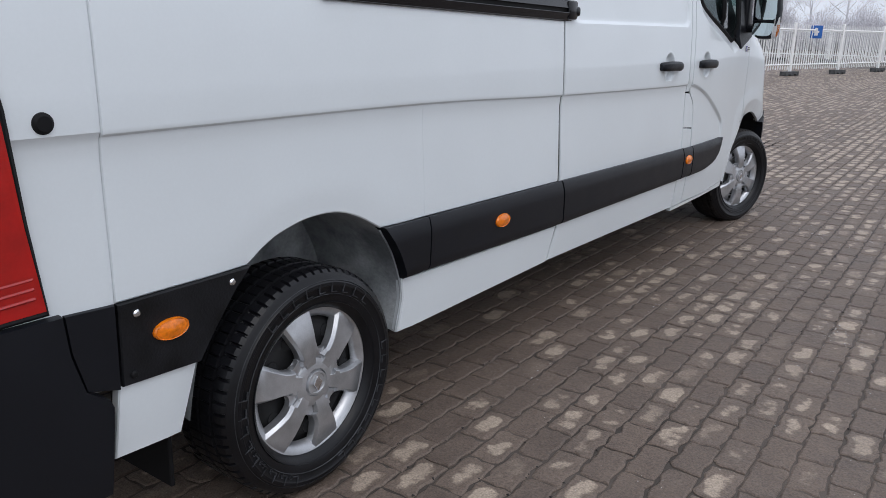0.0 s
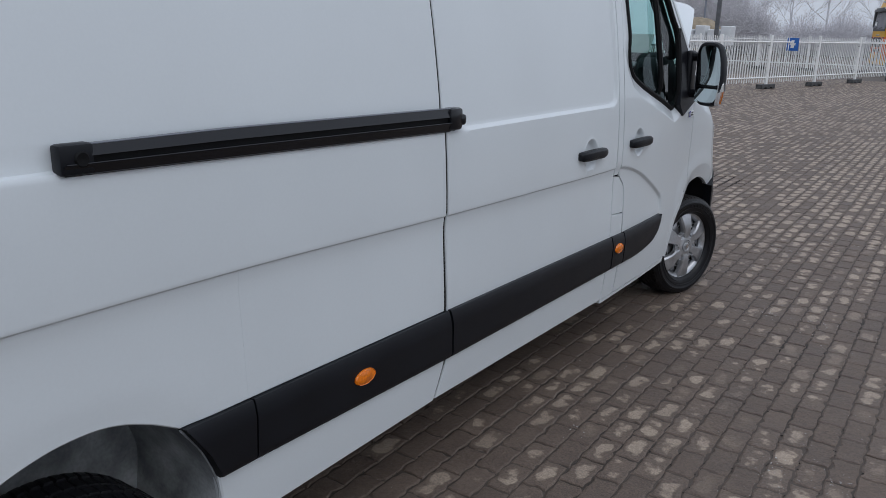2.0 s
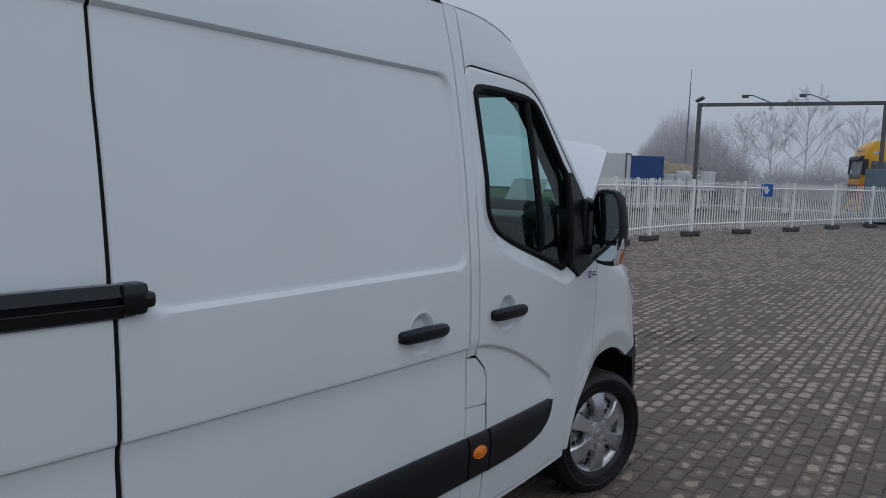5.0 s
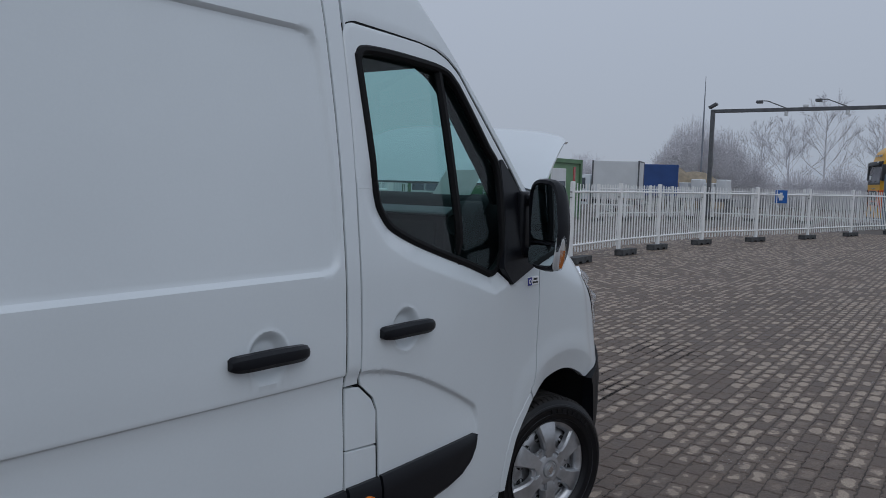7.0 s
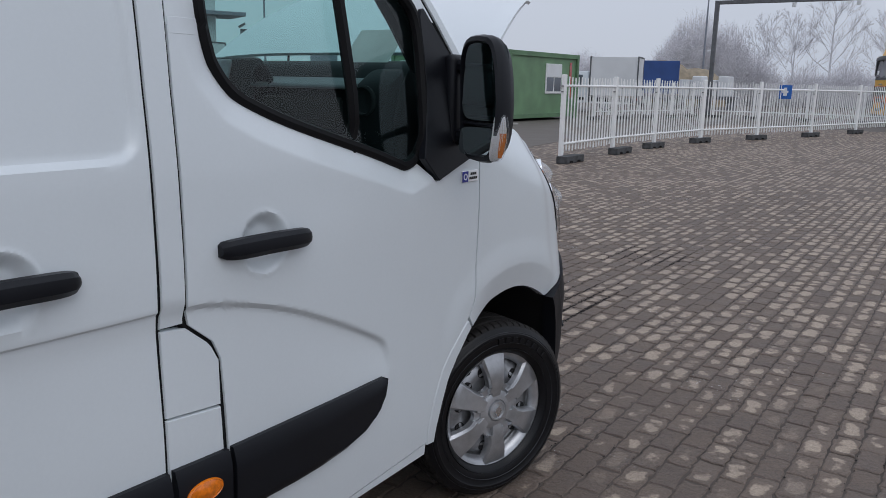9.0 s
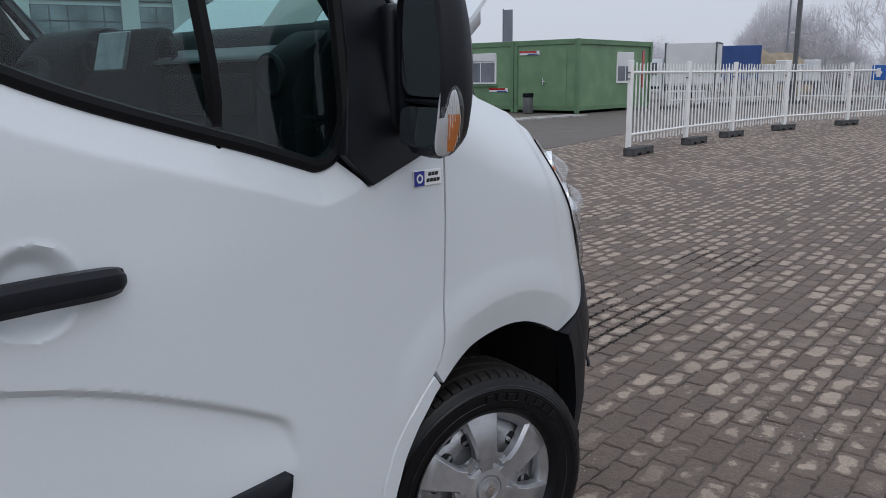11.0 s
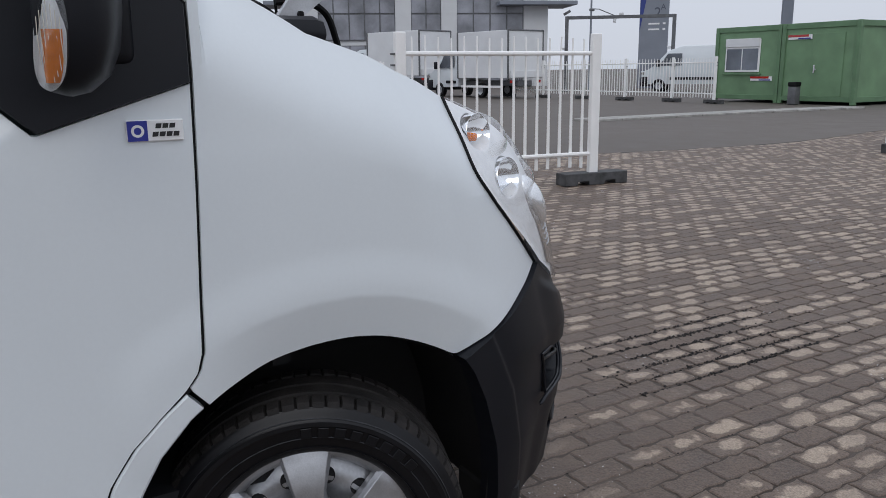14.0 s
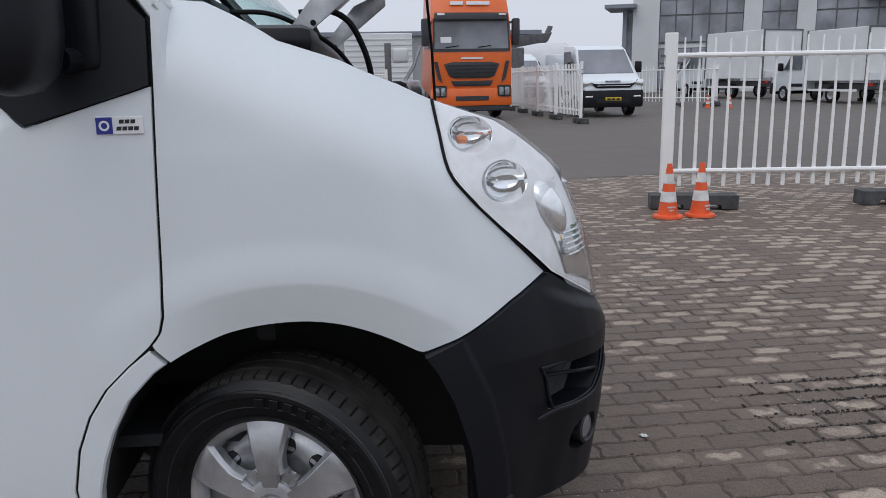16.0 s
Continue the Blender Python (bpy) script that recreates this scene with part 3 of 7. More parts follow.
w_arch[-1] = BUMP_T[0]
WING_T = [(s_of(a, b), b) for a, b in [(4.176, 1.478), (4.27, 1.475), (4.42, 1.392), (4.55, 1.350), (4.68, 1.295), (4.758, 1.258)]]
WING_T[0], WING_T[-1] = (4.180, 1.480), LENS_L[0]
wing_l = [(4.160, 0.704), (4.143, 0.724), (4.128, 0.742), (4.1265, 0.748), (4.135, 0.757), (4.148, 0.776), (4.158, 0.812), (4.164, 0.961), (4.171, 1.13), (4.177, 1.300), (4.180, 1.480)]
wing_b = [wing_l[0]] + w_arch[1:] + BUMP_T[1:]
both("front_wing", patch(wing_b, WING_T, wing_l, list(reversed([(a, b) for a, b in LENS_L])), 110, 100), PAINT)
both("arch_strip", band([(a, b) for a, b in ARCH_F[:6]] + [(4.150, 0.700)], [(3.929, 0.350), (3.927, 0.407), (3.947, 0.507), (3.979, 0.587), (4.022, 0.651), (4.074, 0.701), (4.119, 0.736)], 40, 4, flange=0.03), PAINT)
both("sill_lip", patch([(2.94, 0.315), (3.93, 0.315)], [(2.94, 0.337), (3.5, 0.332), (3.93, 0.354)], [(2.94, 0.315), (2.94, 0.337)], [(3.93, 0.315), (3.93, 0.354)], 20, 3, off=-0.004), PAINT)

both("panel_joint", tube(on_skin([(0.531 + 0.011 * (1.085 - z) / 0.365 * 1.0, z) for z in np.linspace(0.724, 1.080, 24)], -0.0003), 0.0009, 5), PAINT)

# black rubbing strips
def strip(name, B, T, L, R, nu=24):
    both(name, moulding(B, T, L, R, nu), PLASTIC, label="matt black plastic rubbing strip")


strip("rubbing_strip", [(0.440, 0.526), (0.547, 0.526)], [(0.330, 0.720), (0.547, 0.717)], [(0.440, 0.526), (0.396, 0.62), (0.330, 0.720)], [(0.547, 0.526), (0.547, 0.717)], 10)
strip("rubbing_strip", [(0.553, 0.526), (1.494, 0.507)], [(0.553, 0.717), (1.474, 0.705)], [(0.553, 0.526), (0.553, 0.717)], [(1.494, 0.507), (1.474, 0.705)])
strip("rubbing_strip", [(1.504, 0.507), (2.925, 0.500)], [(1.486, 0.705), (2.925, 0.684)], [(1.504, 0.507), (1.486, 0.705)], [(2.925, 0.500), (2.925, 0.684)])
strip("rubbing_strip", [(2.938, 0.500), (3.085, 0.500)], [(2.938, 0.684), (3.085, 0.680)], [(2.938, 0.500), (2.938, 0.684)], [(3.085, 0.500), (3.085, 0.680)], 8)
strip("rubbing_strip", [(3.097, 0.497), (3.30, 0.497), (3.40, 0.502), (3.49, 0.513), (3.56, 0.535), (3.60, 0.561)], [(3.097, 0.680), (3.656, 0.679)], [(3.097, 0.497), (3.097, 0.680)], [(3.60, 0.561), (3.627, 0.585), (3.644, 0.61), (3.653, 0.64), (3.656, 0.679)], 44)
rp = patch([(-0.572, 0.521), (-0.362, 0.513)], [(-0.572, 0.720), (-0.200, 0.722)], [(-0.572, 0.521), (-0.572, 0.720)], [(-0.362, 0.513), (-0.32, 0.578), (-0.252, 0.668), (-0.200, 0.722)], 12, 10, off=0.010, flange=0.02, plain=True)
rear_plate = both("rear_cover_plate", rp, PLATE, label="scuffed black cover plate held by screws")
for sy, sz in ((-0.530, 0.690), (-0.262, 0.696), (-0.545, 0.545)):
    c = skin(sy, sz, 0.011, True)
    sb = revolve([(0.0, 0.007), (0.006, 0.006), (0.0095, 0.002), (0.0095, -0.002)], 10)
    sb.transform(Matrix.Translation(c))
    part("screw", sb, CHROME if sz > 0.6 else RUBBER, rear_plate)


def side_lamp(y, z, off, w=0.096, h=0.052):
    c = skin(y, z, off, True)
    prof = [(1.0, -0.004), (1.0, 0.004), (0.93, 0.008), (0.88, 0.0065), (0.6, 0.010), (0.0, 0.013)]
    bm = revolve(prof, 28)
    bm.transform(Matrix.Translation(c) @ Matrix.Diagonal((1, w / 2, h / 2, 1)))
    both("side_marker_lamp", bm, AMBER, label="oval amber marker lamp")


side_lamp(-0.445, 0.628, 0.013)
side_lamp(0.993, 0.627, 0.026)
side_lamp(3.005, 0.615, 0.026)

# sliding rail of the door
r_top, r_low = [(0.10, 1.449), (0.53, 1.449), (1.45, 1.434), (1.505, 1.431)], [(0.095, 1.391), (0.53, 1.381), (1.45, 1.360), (1.505, 1.360)]
def rail_sheet(z0, z1, off0, off1, name, material):
    bm = bmesh.new()
    ys = np.linspace(0.095, 1.50, 40)
    prof = [(z0, off0 - 0.02), (z0, off0), (z1, off1), (z1, off1 - 0.02)]
    rows = []
    for y in ys:
        lo, hi = np.interp(y, [p[0] for p in r_low], [p[1] for p in r_low]), np.interp(y, [p[0] for p in r_top], [p[1] for p in r_top])
        rows.append([bm.verts.new(Vector((float(np.interp(1.41, _b[:, 0], _b[:, 1])) + o, y, lo + (hi - lo) * f))) for f, o in prof])
    for a, b in zip(rows, rows[1:]):
        for k in range(3):
            bm.faces.new((a[k], a[k + 1], b[k + 1], b[k]))
    bm.faces.new(rows[0])
    bm.faces.new(rows[-1][::-1])
    return part(name, bm, material, van)
tagged(rail_sheet(0.60, 1.0, 0.020, 0.012, "slide_rail", GLOSSBLACK), "black slide rail of the side door")
rail_sheet(-0.06, 0.32, 0.013, 0.024, "slide_rail_lip", GLOSSBLACK)
rail_sheet(0.26, 0.66, 0.009, 0.009, "slide_rail_groove", RUBBER)
rc = box(-0.05, -0.012, 0.088, 0.165, 1.388, 1.452, 0.008, 2)
part("slide_rail_stop", rc, PLASTIC, van)
part("slide_rail_plug", (lambda b: (b.transform(Matrix.Translation((-0.011, 0.135, 1.420))), b)[1])(revolve([(0.0, 0.002), (0.014, 0.004), (0.017, 0.0), (0.017, -0.006)], 20)), RUBBER, van)
cap_end = box(-0.055, -0.004, 1.462, 1.53, 1.358, 1.434, 0.012, 2)
join(cap_end, box(-0.05, 0.0, 1.515, 1.548, 1.372, 1.412, 0.012, 2))
part("slide_rail_end_cap", cap_end, GLOSSBLACK, van)
# Edge lines; the top one is grey, the edge's highlight painted in.
for zf, off_, r_ in ((1.0, 0.012, 0.0022), (0.34, 0.022, 0.0020), (-0.05, 0.012, 0.0024)):
    pts_ = [(float(np.interp(1.41, _b[:, 0], _b[:, 1])) + off_, y, float(np.interp(y, [p[0] for p in r_low], [p[1] for p in r_low]) * (1 - zf) + np.interp(y, [p[0] for p in r_top], [p[1] for p in r_top]) * zf)) for y in np.linspace(0.10, 1.47, 24)]
    part("slide_rail_edge_line", tube(pts_, r_, 6), GREYP if zf > 0.5 else GLOSSBLACK, van)

# round black cap in the rear corner
cp = revolve([(0.0, 0.008), (0.015, 0.008), (0.021, 0.004), (0.023, -0.004)], 28)
cp.transform(Matrix.Translation(skin(-0.688, 1.125)))
part("round_cap", cp, RUBBER, van)


def handle(name, y0, y1, z, parent):
    """A bar handle over a round scooped recess."""
    ym = (y0 + y1) / 2
    base = skin(ym, z, 0, False)
    hb = bmesh.new()
    L = y1 - y0
    rows = []
    for k in range(29):
        t = k / 28
        y = y0 + L * t
        out = 0.012 + 0.026 * (1 - abs(2 * t - 1) ** 3.0) ** 0.6
        zz = z + 0.004 * math.sin(math.pi * t) - 0.004 * t
        hgt = 0.0235 * (0.55 + 0.45 * (1 - abs(2 * t - 1) ** 6) ** 0.5)
        x = skin(y, z, 0, True).x
        rows.append([hb.verts.new((x + out + dx, y, zz + dz)) for dx, dz in ((-0.022, -hgt), (-0.004, -hgt), (0.006, -hgt * 0.5), (0.008, 0), (0.006, hgt * 0.6), (-0.004, hgt), (-0.022, hgt))])
    for a, b in zip(rows, rows[1:]):
        for k in range(6):
            hb.faces.new((a[k], a[k + 1], b[k + 1], b[k]))
        hb.faces.new((a[6], a[0], b[0], b[6]))
    hb.faces.new(rows[0])
    hb.faces.new(rows[-1][::-1])
    h = part(name, hb, PLASTIC, parent, "black plastic pull handle")
    for ye in (y0 + 0.012, y1 - 0.03):
        xx = skin(ye, z, 0, True).x
        part("handle_mount", box(xx - 0.01, xx + 0.016, ye - 0.008, ye + 0.030, z - 0.016, z + 0.015, 0.006, 2), PLASTIC, parent)
    return h


handle("door_handle", 2.485, 2.757, 1.148, sd)
handle("door_handle", 3.081, 3.353, 1.146, door)

# dealer badge on the door: plain shapes
def badge():
    c = skin(4.105, 1.222, 0.003)
    bm = box(c.x - 0.004, c.x + 0.003, 4.058, 4.152, 1.204, 1.241, 0.002)
    b = part("badge", bm, WHITE, door, "small white and blue dealer badge")
    part("badge_field", box(c.x + 0.0032, c.x + 0.0042, 4.0595, 4.092, 1.2055, 1.2395), BLUE, b)
    ring = revolve([(0.0105, 0.0), (0.0105, 0.001), (0.0062, 0.001), (0.0062, 0.0)], 24)
    ring.transform(Matrix.Translation((c.x + 0.0043, 4.0758, 1.2225)))
    part("badge_ring", ring, WHITE, b)
    for by, w, bz in ((4.122, 0.034, 1.2305), (4.122, 0.046, 1.2165)):
        n = 3 if w < 0.04 else 4
        for k in range(n):
            y0 = by - w / 2 + w * k / n
            part("badge_bar", prism([(y0, bz - 0.004), (y0 + w / n - 0.002, bz - 0.004), (y0 + w / n - 0.0005, bz + 0.004), (y0 + 0.0015, bz + 0.004)], "x", c.x + 0.0032, c.x + 0.0040), INK, b)
badge()

# roof, windscreen, rear
def roof_loft(edge, mid, n=14, material=PAINT, name="roof", parent=van, power=0.75, label=""):
    bm = bmesh.new()
    rows = []
    for (ex, ey, ez), (my, mz) in zip(edge, mid):
        row = []
        for k in range(2 * n + 1):
            f = k / n - 1
            g = (1 - abs(f) ** 2.6) ** power
            row.append(bm.verts.new((-1.035 + (ex + 1.035) * f, ey + (my - ey) * g, ez + (mz - ez) * g)))
        rows.append(row)
    for a, b in zip(rows, rows[1:]):
        for k in range(2 * n):
            bm.faces.new((a[k], a[k + 1], b[k + 1], b[k]))
    return part(name, bm, material, parent, label, smooth=50)


edge, mid = [], []
for y in np.linspace(-0.985, 2.95, 40):
    edge.append((skin(y, TOPZ).x, y, TOPZ))
    mid.append((y, 2.44 + 0.05 * ease(-1.0, 0.2, y) - 0.01 * ease(2.3, 2.95, y)))
for (ey, ez), (my, mz) in zip([(3.062, TOPZ), (3.16, TOPZ), (3.28, 2.350), (3.40, 2.325), (3.49, 2.287)], [(3.09, 2.465), (3.22, 2.44), (3.36, 2.405), (3.50, 2.355), (3.62, 2.29)]):
    edge.append((skin(ey, ez).x, ey, ez))
    mid.append((my, mz))
roof_loft(edge, mid)
both("roof_gutter", tube(on_skin([(y, TOPZ + 0.004) for y in np.linspace(-0.98, 2.95, 30)], 0.0), 0.008, 6), RUBBER)
e2 = [(skin(a, b, -0.012 - 0.05 * ease(1.75, 1.50, b), True).x, a, b) for a, b in [(3.49, 2.284), (3.57, 2.20), (3.652, 2.105), (3.812, 1.930), (4.002, 1.715), (4.150, 1.545), (4.185, 1.503)]]
m2 = [(3.62, 2.287), (3.71, 2.20), (3.80, 2.105), (3.98, 1.925), (4.20, 1.70), (4.36, 1.535), (4.40, 1.495)]
roof_loft(e2, m2, material=GLASS, name="windscreen", power=0.8, label="tinted windscreen")
part("cowl", (lambda b: b)(box(-1.86, -0.21, 4.20, 4.50, 1.36, 1.43, 0.03, 2)), PLASTIC, van)
part("rear_wall", box(-1.93, -0.14, -1.0, -0.985, 0.5, 2.36, 0.004), PAINT, van)
for x0 in (-1.90, -1.025):
    rd = part("rear_door", box(x0, x0 + 0.86, -1.02, -1.0, 0.52, 2.33, 0.008, 2), PAINT, van)
    part("door_handle", box(x0 + 0.70 if x0 < -1.5 else x0 + 0.05, x0 + 0.80 if x0 < -1.5 else x0 + 0.15, -1.045, -1.02, 1.15, 1.20, 0.006), PLASTIC, rd)

# tail lamp and rear bumper
tl = patch([(-1.0, 0.745), (-0.726, 0.748)], [(-1.0, 1.52), (-0.82, 1.52)], [(-1.0, 0.745), (-1.0, 1.52)], [(-0.726, 0.748), (-0.752, 0.935), (-0.772, 1.155), (-0.82, 1.52)], 12, 20, off=0.014, flange=0.03, roll=0.006, plain=True)
lamp_t = both("tail_lamp", tl, RED, label="red tail lamp with a dark rim")
both("tail_lamp_rim", tube(on_skin([(-0.99, 0.745), (-0.728, 0.747), (-0.750, 0.935), (-0.770, 1.155), (-0.818, 1.52)], 0.008), 0.009, 6), RUBBER, lamp_t)
for k in range(3):
    both("tail_lamp_rib", tube(on_skin([(-0.99, 0.775 + 0.02 * k), (-0.75, 0.785 + 0.02 * k)], 0.0165), 0.004, 6), RED, lamp_t)
both("rear_bumper_corner", patch([(-1.0, 0.26), (-0.612, 0.26)], [(-1.0, 0.738), (-0.700, 0.733)], [(-1.0, 0.26), (-1.0, 0.738)], [(-0.612, 0.26), (-0.60, 0.50), (-0.662, 0.545), (-0.690, 0.64), (-0.700, 0.733)], 16, 24, off=0.020, flange=0.05, roll=0.010, plain=True), PLASTIC)
both("bumper_end_piece", patch([(-0.655, 0.540), (-0.578, 0.515)], [(-0.692, 0.728), (-0.578, 0.722)], [(-0.655, 0.540), (-0.683, 0.64), (-0.692, 0.728)], [(-0.578, 0.515), (-0.578, 0.722)], 10, 12, off=0.008, flange=0.03, roll=0.006, plain=True), PLASTIC)
part("rear_bumper", box(-1.99, -0.08, -1.09, -0.96, 0.28, 0.62, 0.03, 3), PLASTIC, van)
both("mud_flap", box(-0.34, -0.09, -0.425, -0.412, 0.16, 0.42, 0.003), RUBBER)

# ---- nose: headlamp, bumper, grille, bonnet ----
LENS_R = [(5.44, 0.712), (5.47, 0.80), (5.46, 0.92), (5.42, 1.0), (5.36, 1.060)]
lens_low = [LENS_L[-1], (5.195, 0.797), (5.30, 0.742), (5.44, 0.712)]
lens_top = [LENS_L[0], (5.034, 1.234), (5.133, 1.204), (5.25, 1.130), (5.36, 1.060)]
lb = patch(lens_low, lens_top, LENS_L[::-1], LENS_R, 72, 72, off=0.014, flange=0.0, roll=0.006, plain=True)


def lamp_lean(z):
    """How far the lamp falls back towards the bonnet at its top."""
    return 0.10 * ease(1.01, 1.31, z) ** 1.6


def lens_bulge(bm, domes=1.0):
    """The lens swells forward, with two clear domes over the lamps."""
    for v in bm.verts:
        x, y, z = v.co
        f = math.sin(math.pi * min(1, max(0, (z - 0.70) / 0.42)))
        fwd = ease(4.86, 5.10, y)
        rise = 0.0
        for cy, cz, ry, rz, high in ((4.955, 1.062, 0.125, 0.064, 0.034), (4.888, 1.172, 0.110, 0.058, 0.034)):
            rise = max(rise, high * ease(1.0, 0.12, math.hypot((y - cy) / ry, (z - cz) / rz)))
        rise *= domes * ease(4.775, 4.86, y)
        v.co.x += 0.006 * f * ease(4.75, 4.83, y) + 0.002 * f * fwd + 0.82 * rise - lamp_lean(z)
        v.co.y += 0.006 * f + 0.016 * f * fwd + 0.57 * rise
    return bm


lens_bulge(lb)
head = both("headlamp", lb, CLEAR, label="large clear headlamp with bright reflectors", smooth=50)
both("headlamp_seal", tube(on_skin([(a, b) for a, b in LENS_L], 0.002, 4), 0.0042, 6), RUBBER, head)
ib = patch(lens_low, lens_top, LENS_L[::-1], LENS_R, 110, 110, off=0.0, flange=0.0, roll=0, plain=True)
lens_bulge(ib, 0.0)
def lamp_point(s, z, off=0.0):
    p = skin(s, z, off, True)
    return p - Vector((lamp_lean(p.z), 0, 0))


bowl_at = [(lamp_point(5.092, 1.065), 0.050), (lamp_point(5.036, 1.176), 0.044)]
for v in ib.verts:
    for c, r in bowl_at:
        far = math.hypot((v.co.y - c.y) / 1.25, (v.co.z - c.z) / 0.95, (v.co.x - c.x) * 0.4)
        deep = 0.085 * ease(r * 1.02, r * 0.78, far)
        v.co.x -= deep * 0.85
        v.co.y -= deep * 0.5
both("headlamp_tray", ib, LAMPWHITE, head, smooth=50)


def bowl(s, z, r, deep, turn):
    c = lamp_point(s, z)
    bm = revolve([(r * 1.12, -0.022), (r * 1.12, 0.000), (r * 1.10, 0.002), (r * 1.07, 0.0), (r * 1.02, -0.016), (r * 0.85, -0.034), (r * 0.5, -0.050), (0.010, -0.056)], 40)
    bm.transform(Matrix.Translation(c + Vector((0.004, 0.004, 0))) @ Matrix.Rotation(radians(turn), 4, "Z") @ Matrix.Rotation(radians(-8), 4, "Y") @ Matrix.Diagonal((1, 1.3, 0.90, 1)))
    both("lamp_bowl", bm, REFLECT, head, smooth=75)
    bulb = revolve([(0.0, 0.0), (0.006, -0.003), (0.008, -0.012), (0.008, -0.045)], 16)
    bulb.transform(Matrix.Translation(c + Vector((-0.016, -0.012, 0))) @ Matrix.Rotation(radians(turn), 4, "Z"))
    both("lamp_bulb", bulb, CHROME, head, smooth=60)


bowl(5.092, 1.065, 0.048, 0.045, 34)
bowl(5.036, 1.176, 0.043, 0.04, 32)
am = revolve([(0.0, 0.008), (0.009, 0.003), (0.011, -0.02)], 16)
am.transform(Matrix.Translation(lamp_point(5.012, 1.166)) @ Matrix.Rotation(radians(24), 4, "Z"))
both("indicator_bulb", am, AMBER, head)
tb = lens_bulge(patch([(5.175, 0.825), (5.34, 0.765)], [(5.165, 0.945), (5.36, 0.930)], [(5.175, 0.825), (5.165, 0.945)], [(5.34, 0.765), (5.36, 0.930)], 12, 12, off=0.006, flange=0.0, roll=0.003, plain=True), 0.0)
both("reflector_panel", tb, REFLECT, head)
for k in range(5):
    step = tube([skin(5.195 + 0.028 * j, 0.868 + 0.014 * k, 0.008, True) for j in range(5)], 0.0024, 5)
    both("lamp_step", lens_bulge(step, 0.0), REFLECT, head)
shell = bmesh.new()
bmesh.ops.create_uvsphere(shell, u_segments=32, v_segments=20, radius=1.0)
shell.transform(Matrix.Translation(skin(5.215, 0.985, -0.020, True) + Vector((0.010, 0.014, 0))) @ Matrix.Rotation(radians(28), 4, "X") @ Matrix.Diagonal((0.045, 0.045, 0.080, 1)))
both("main_reflector_shell", shell, LAMPCHROME, head, "rounded satin silver reflector shell", smooth=80)

arch_b = [(s_of(a, b), b) for a, b in [(4.845, 0.235), (4.842, 0.31), (4.824, 0.445), (4.786, 0.57), (4.722, 0.686)]]
bump = patch([arch_b[0], (5.4, 0.215), (S_MID, 0.21)], BUMP_T + [(5.195, 0.790), (5.30, 0.735), (5.44, 0.706), (5.7, 0.70), (S_MID, 0.70)], arch_b, [(S_MID, 0.21), (S_MID, 0.70)], 250, 150, off=0.012, flange=0.05, roll=0.006, plain=True)
for v in bump.verts:
    x, y, z = v.co
    # the pit of the fog lamp
    if y > 4.95 and x > -0.9:
        pit = ease(0.050, 0.040, math.hypot((x + 0.285) / 0.9, z - 0.375))
        v.co.x -= 0.035 * pit
        v.co.y -= 0.045 * pit
        # soft fold under the lamp
        fold = float(np.interp(-x, [0.18, 0.25, 0.43], [0.80, 0.754, 0.672]))
        out = 0.013 * ease(fold + 0.020, fold - 0.022, z) * ease(-0.17, -0.24, x)
        v.co.x += out * 0.7
        v.co.y += out * 0.7
    # flared edge beside the wheel
    edge = float(np.interp(z, [0.322, 0.409, 0.569, 0.718], [4.927, 4.917, 4.879, 4.811]))
    v.co.x -= 0.016 * ease(0.66, 0.30, z) * ease(edge, edge + 0.10, y)
    v.co.x += 0.007 * ease(edge + 0.005, edge - 0.006, y)
SLOT = [(5.018, 0.611), (5.12, 0.604), (5.25, 0.597), (5.34, 0.596), (5.36, 0.585), (5.335, 0.556), (5.285, 0.521), (5.234, 0.490), (5.15, 0.482), (5.062, 0.490), (5.046, 0.53), (5.035, 0.580)]


def loop_line(points, n=8):
    ring = points + [points[0]]
    return [(a[0] + (b[0] - a[0]) * k / n, a[1] + (b[1] - a[1]) * k / n) for a, b in zip(ring, ring[1:]) for k in range(n)]


slot_xz = [(skin(a, b, 0.012, True).x, b) for a, b in loop_line(SLOT)]


def in_loop(x, z, ring):
    odd = False
    for (ax, az), (bx, bz) in zip(ring, ring[1:] + ring[:1]):
        if (az > z) != (bz > z) and x < ax + (bx - ax) * (z - az) / (bz - az):
            odd = not odd
    return odd


bmesh.ops.delete(bump, geom=[f for f in bump.faces if f.calc_center_median().y > 4.9 and f.calc_center_median().x > -0.6 and in_loop(f.calc_center_median().x, f.calc_center_median().z, slot_xz)], context="FACES")
bm_front = both("front_bumper", bump, PLASTIC, label="matt black front bumper", smooth=40)
for sx in (0, 1):
    fg = revolve([(0.0, -0.004), (0.030, -0.008), (0.036, 0.002), (0.040, 0.006), (0.046, 0.002), (0.046, -0.03)], 24)
    fg.transform(Matrix.Translation(skin(5.245, 0.372, 0.008, True)) @ Matrix.Rotation(radians(48), 4, "Z"))
    if sx:
        flip(fg)
    fogl = part("fog_lamp", fg, DARKSTEEL, bm_front)
    fc = revolve([(0.0, 0.004), (0.02, 0.002), (0.034, -0.004)], 24)
    fc.transform(Matrix.Translation(skin(5.245, 0.372, 0.008, True)) @ Matrix.Rotation(radians(48), 4, "Z"))
    if sx:
        flip(fc)
    part("fog_glass", fc, STEEL, fogl)
pocket = bmesh.new()
pk = [[pocket.verts.new(skin(a, b, o, True)) for a, b in loop_line(SLOT)] for o in (0.016, -0.020, -0.060)]
for a, b in zip(pk, pk[1:]):
    for k in range(len(a)):
        pocket.faces.new((a[k], a[(k + 1) % len(a)], b[(k + 1) % len(a)], b[k]))
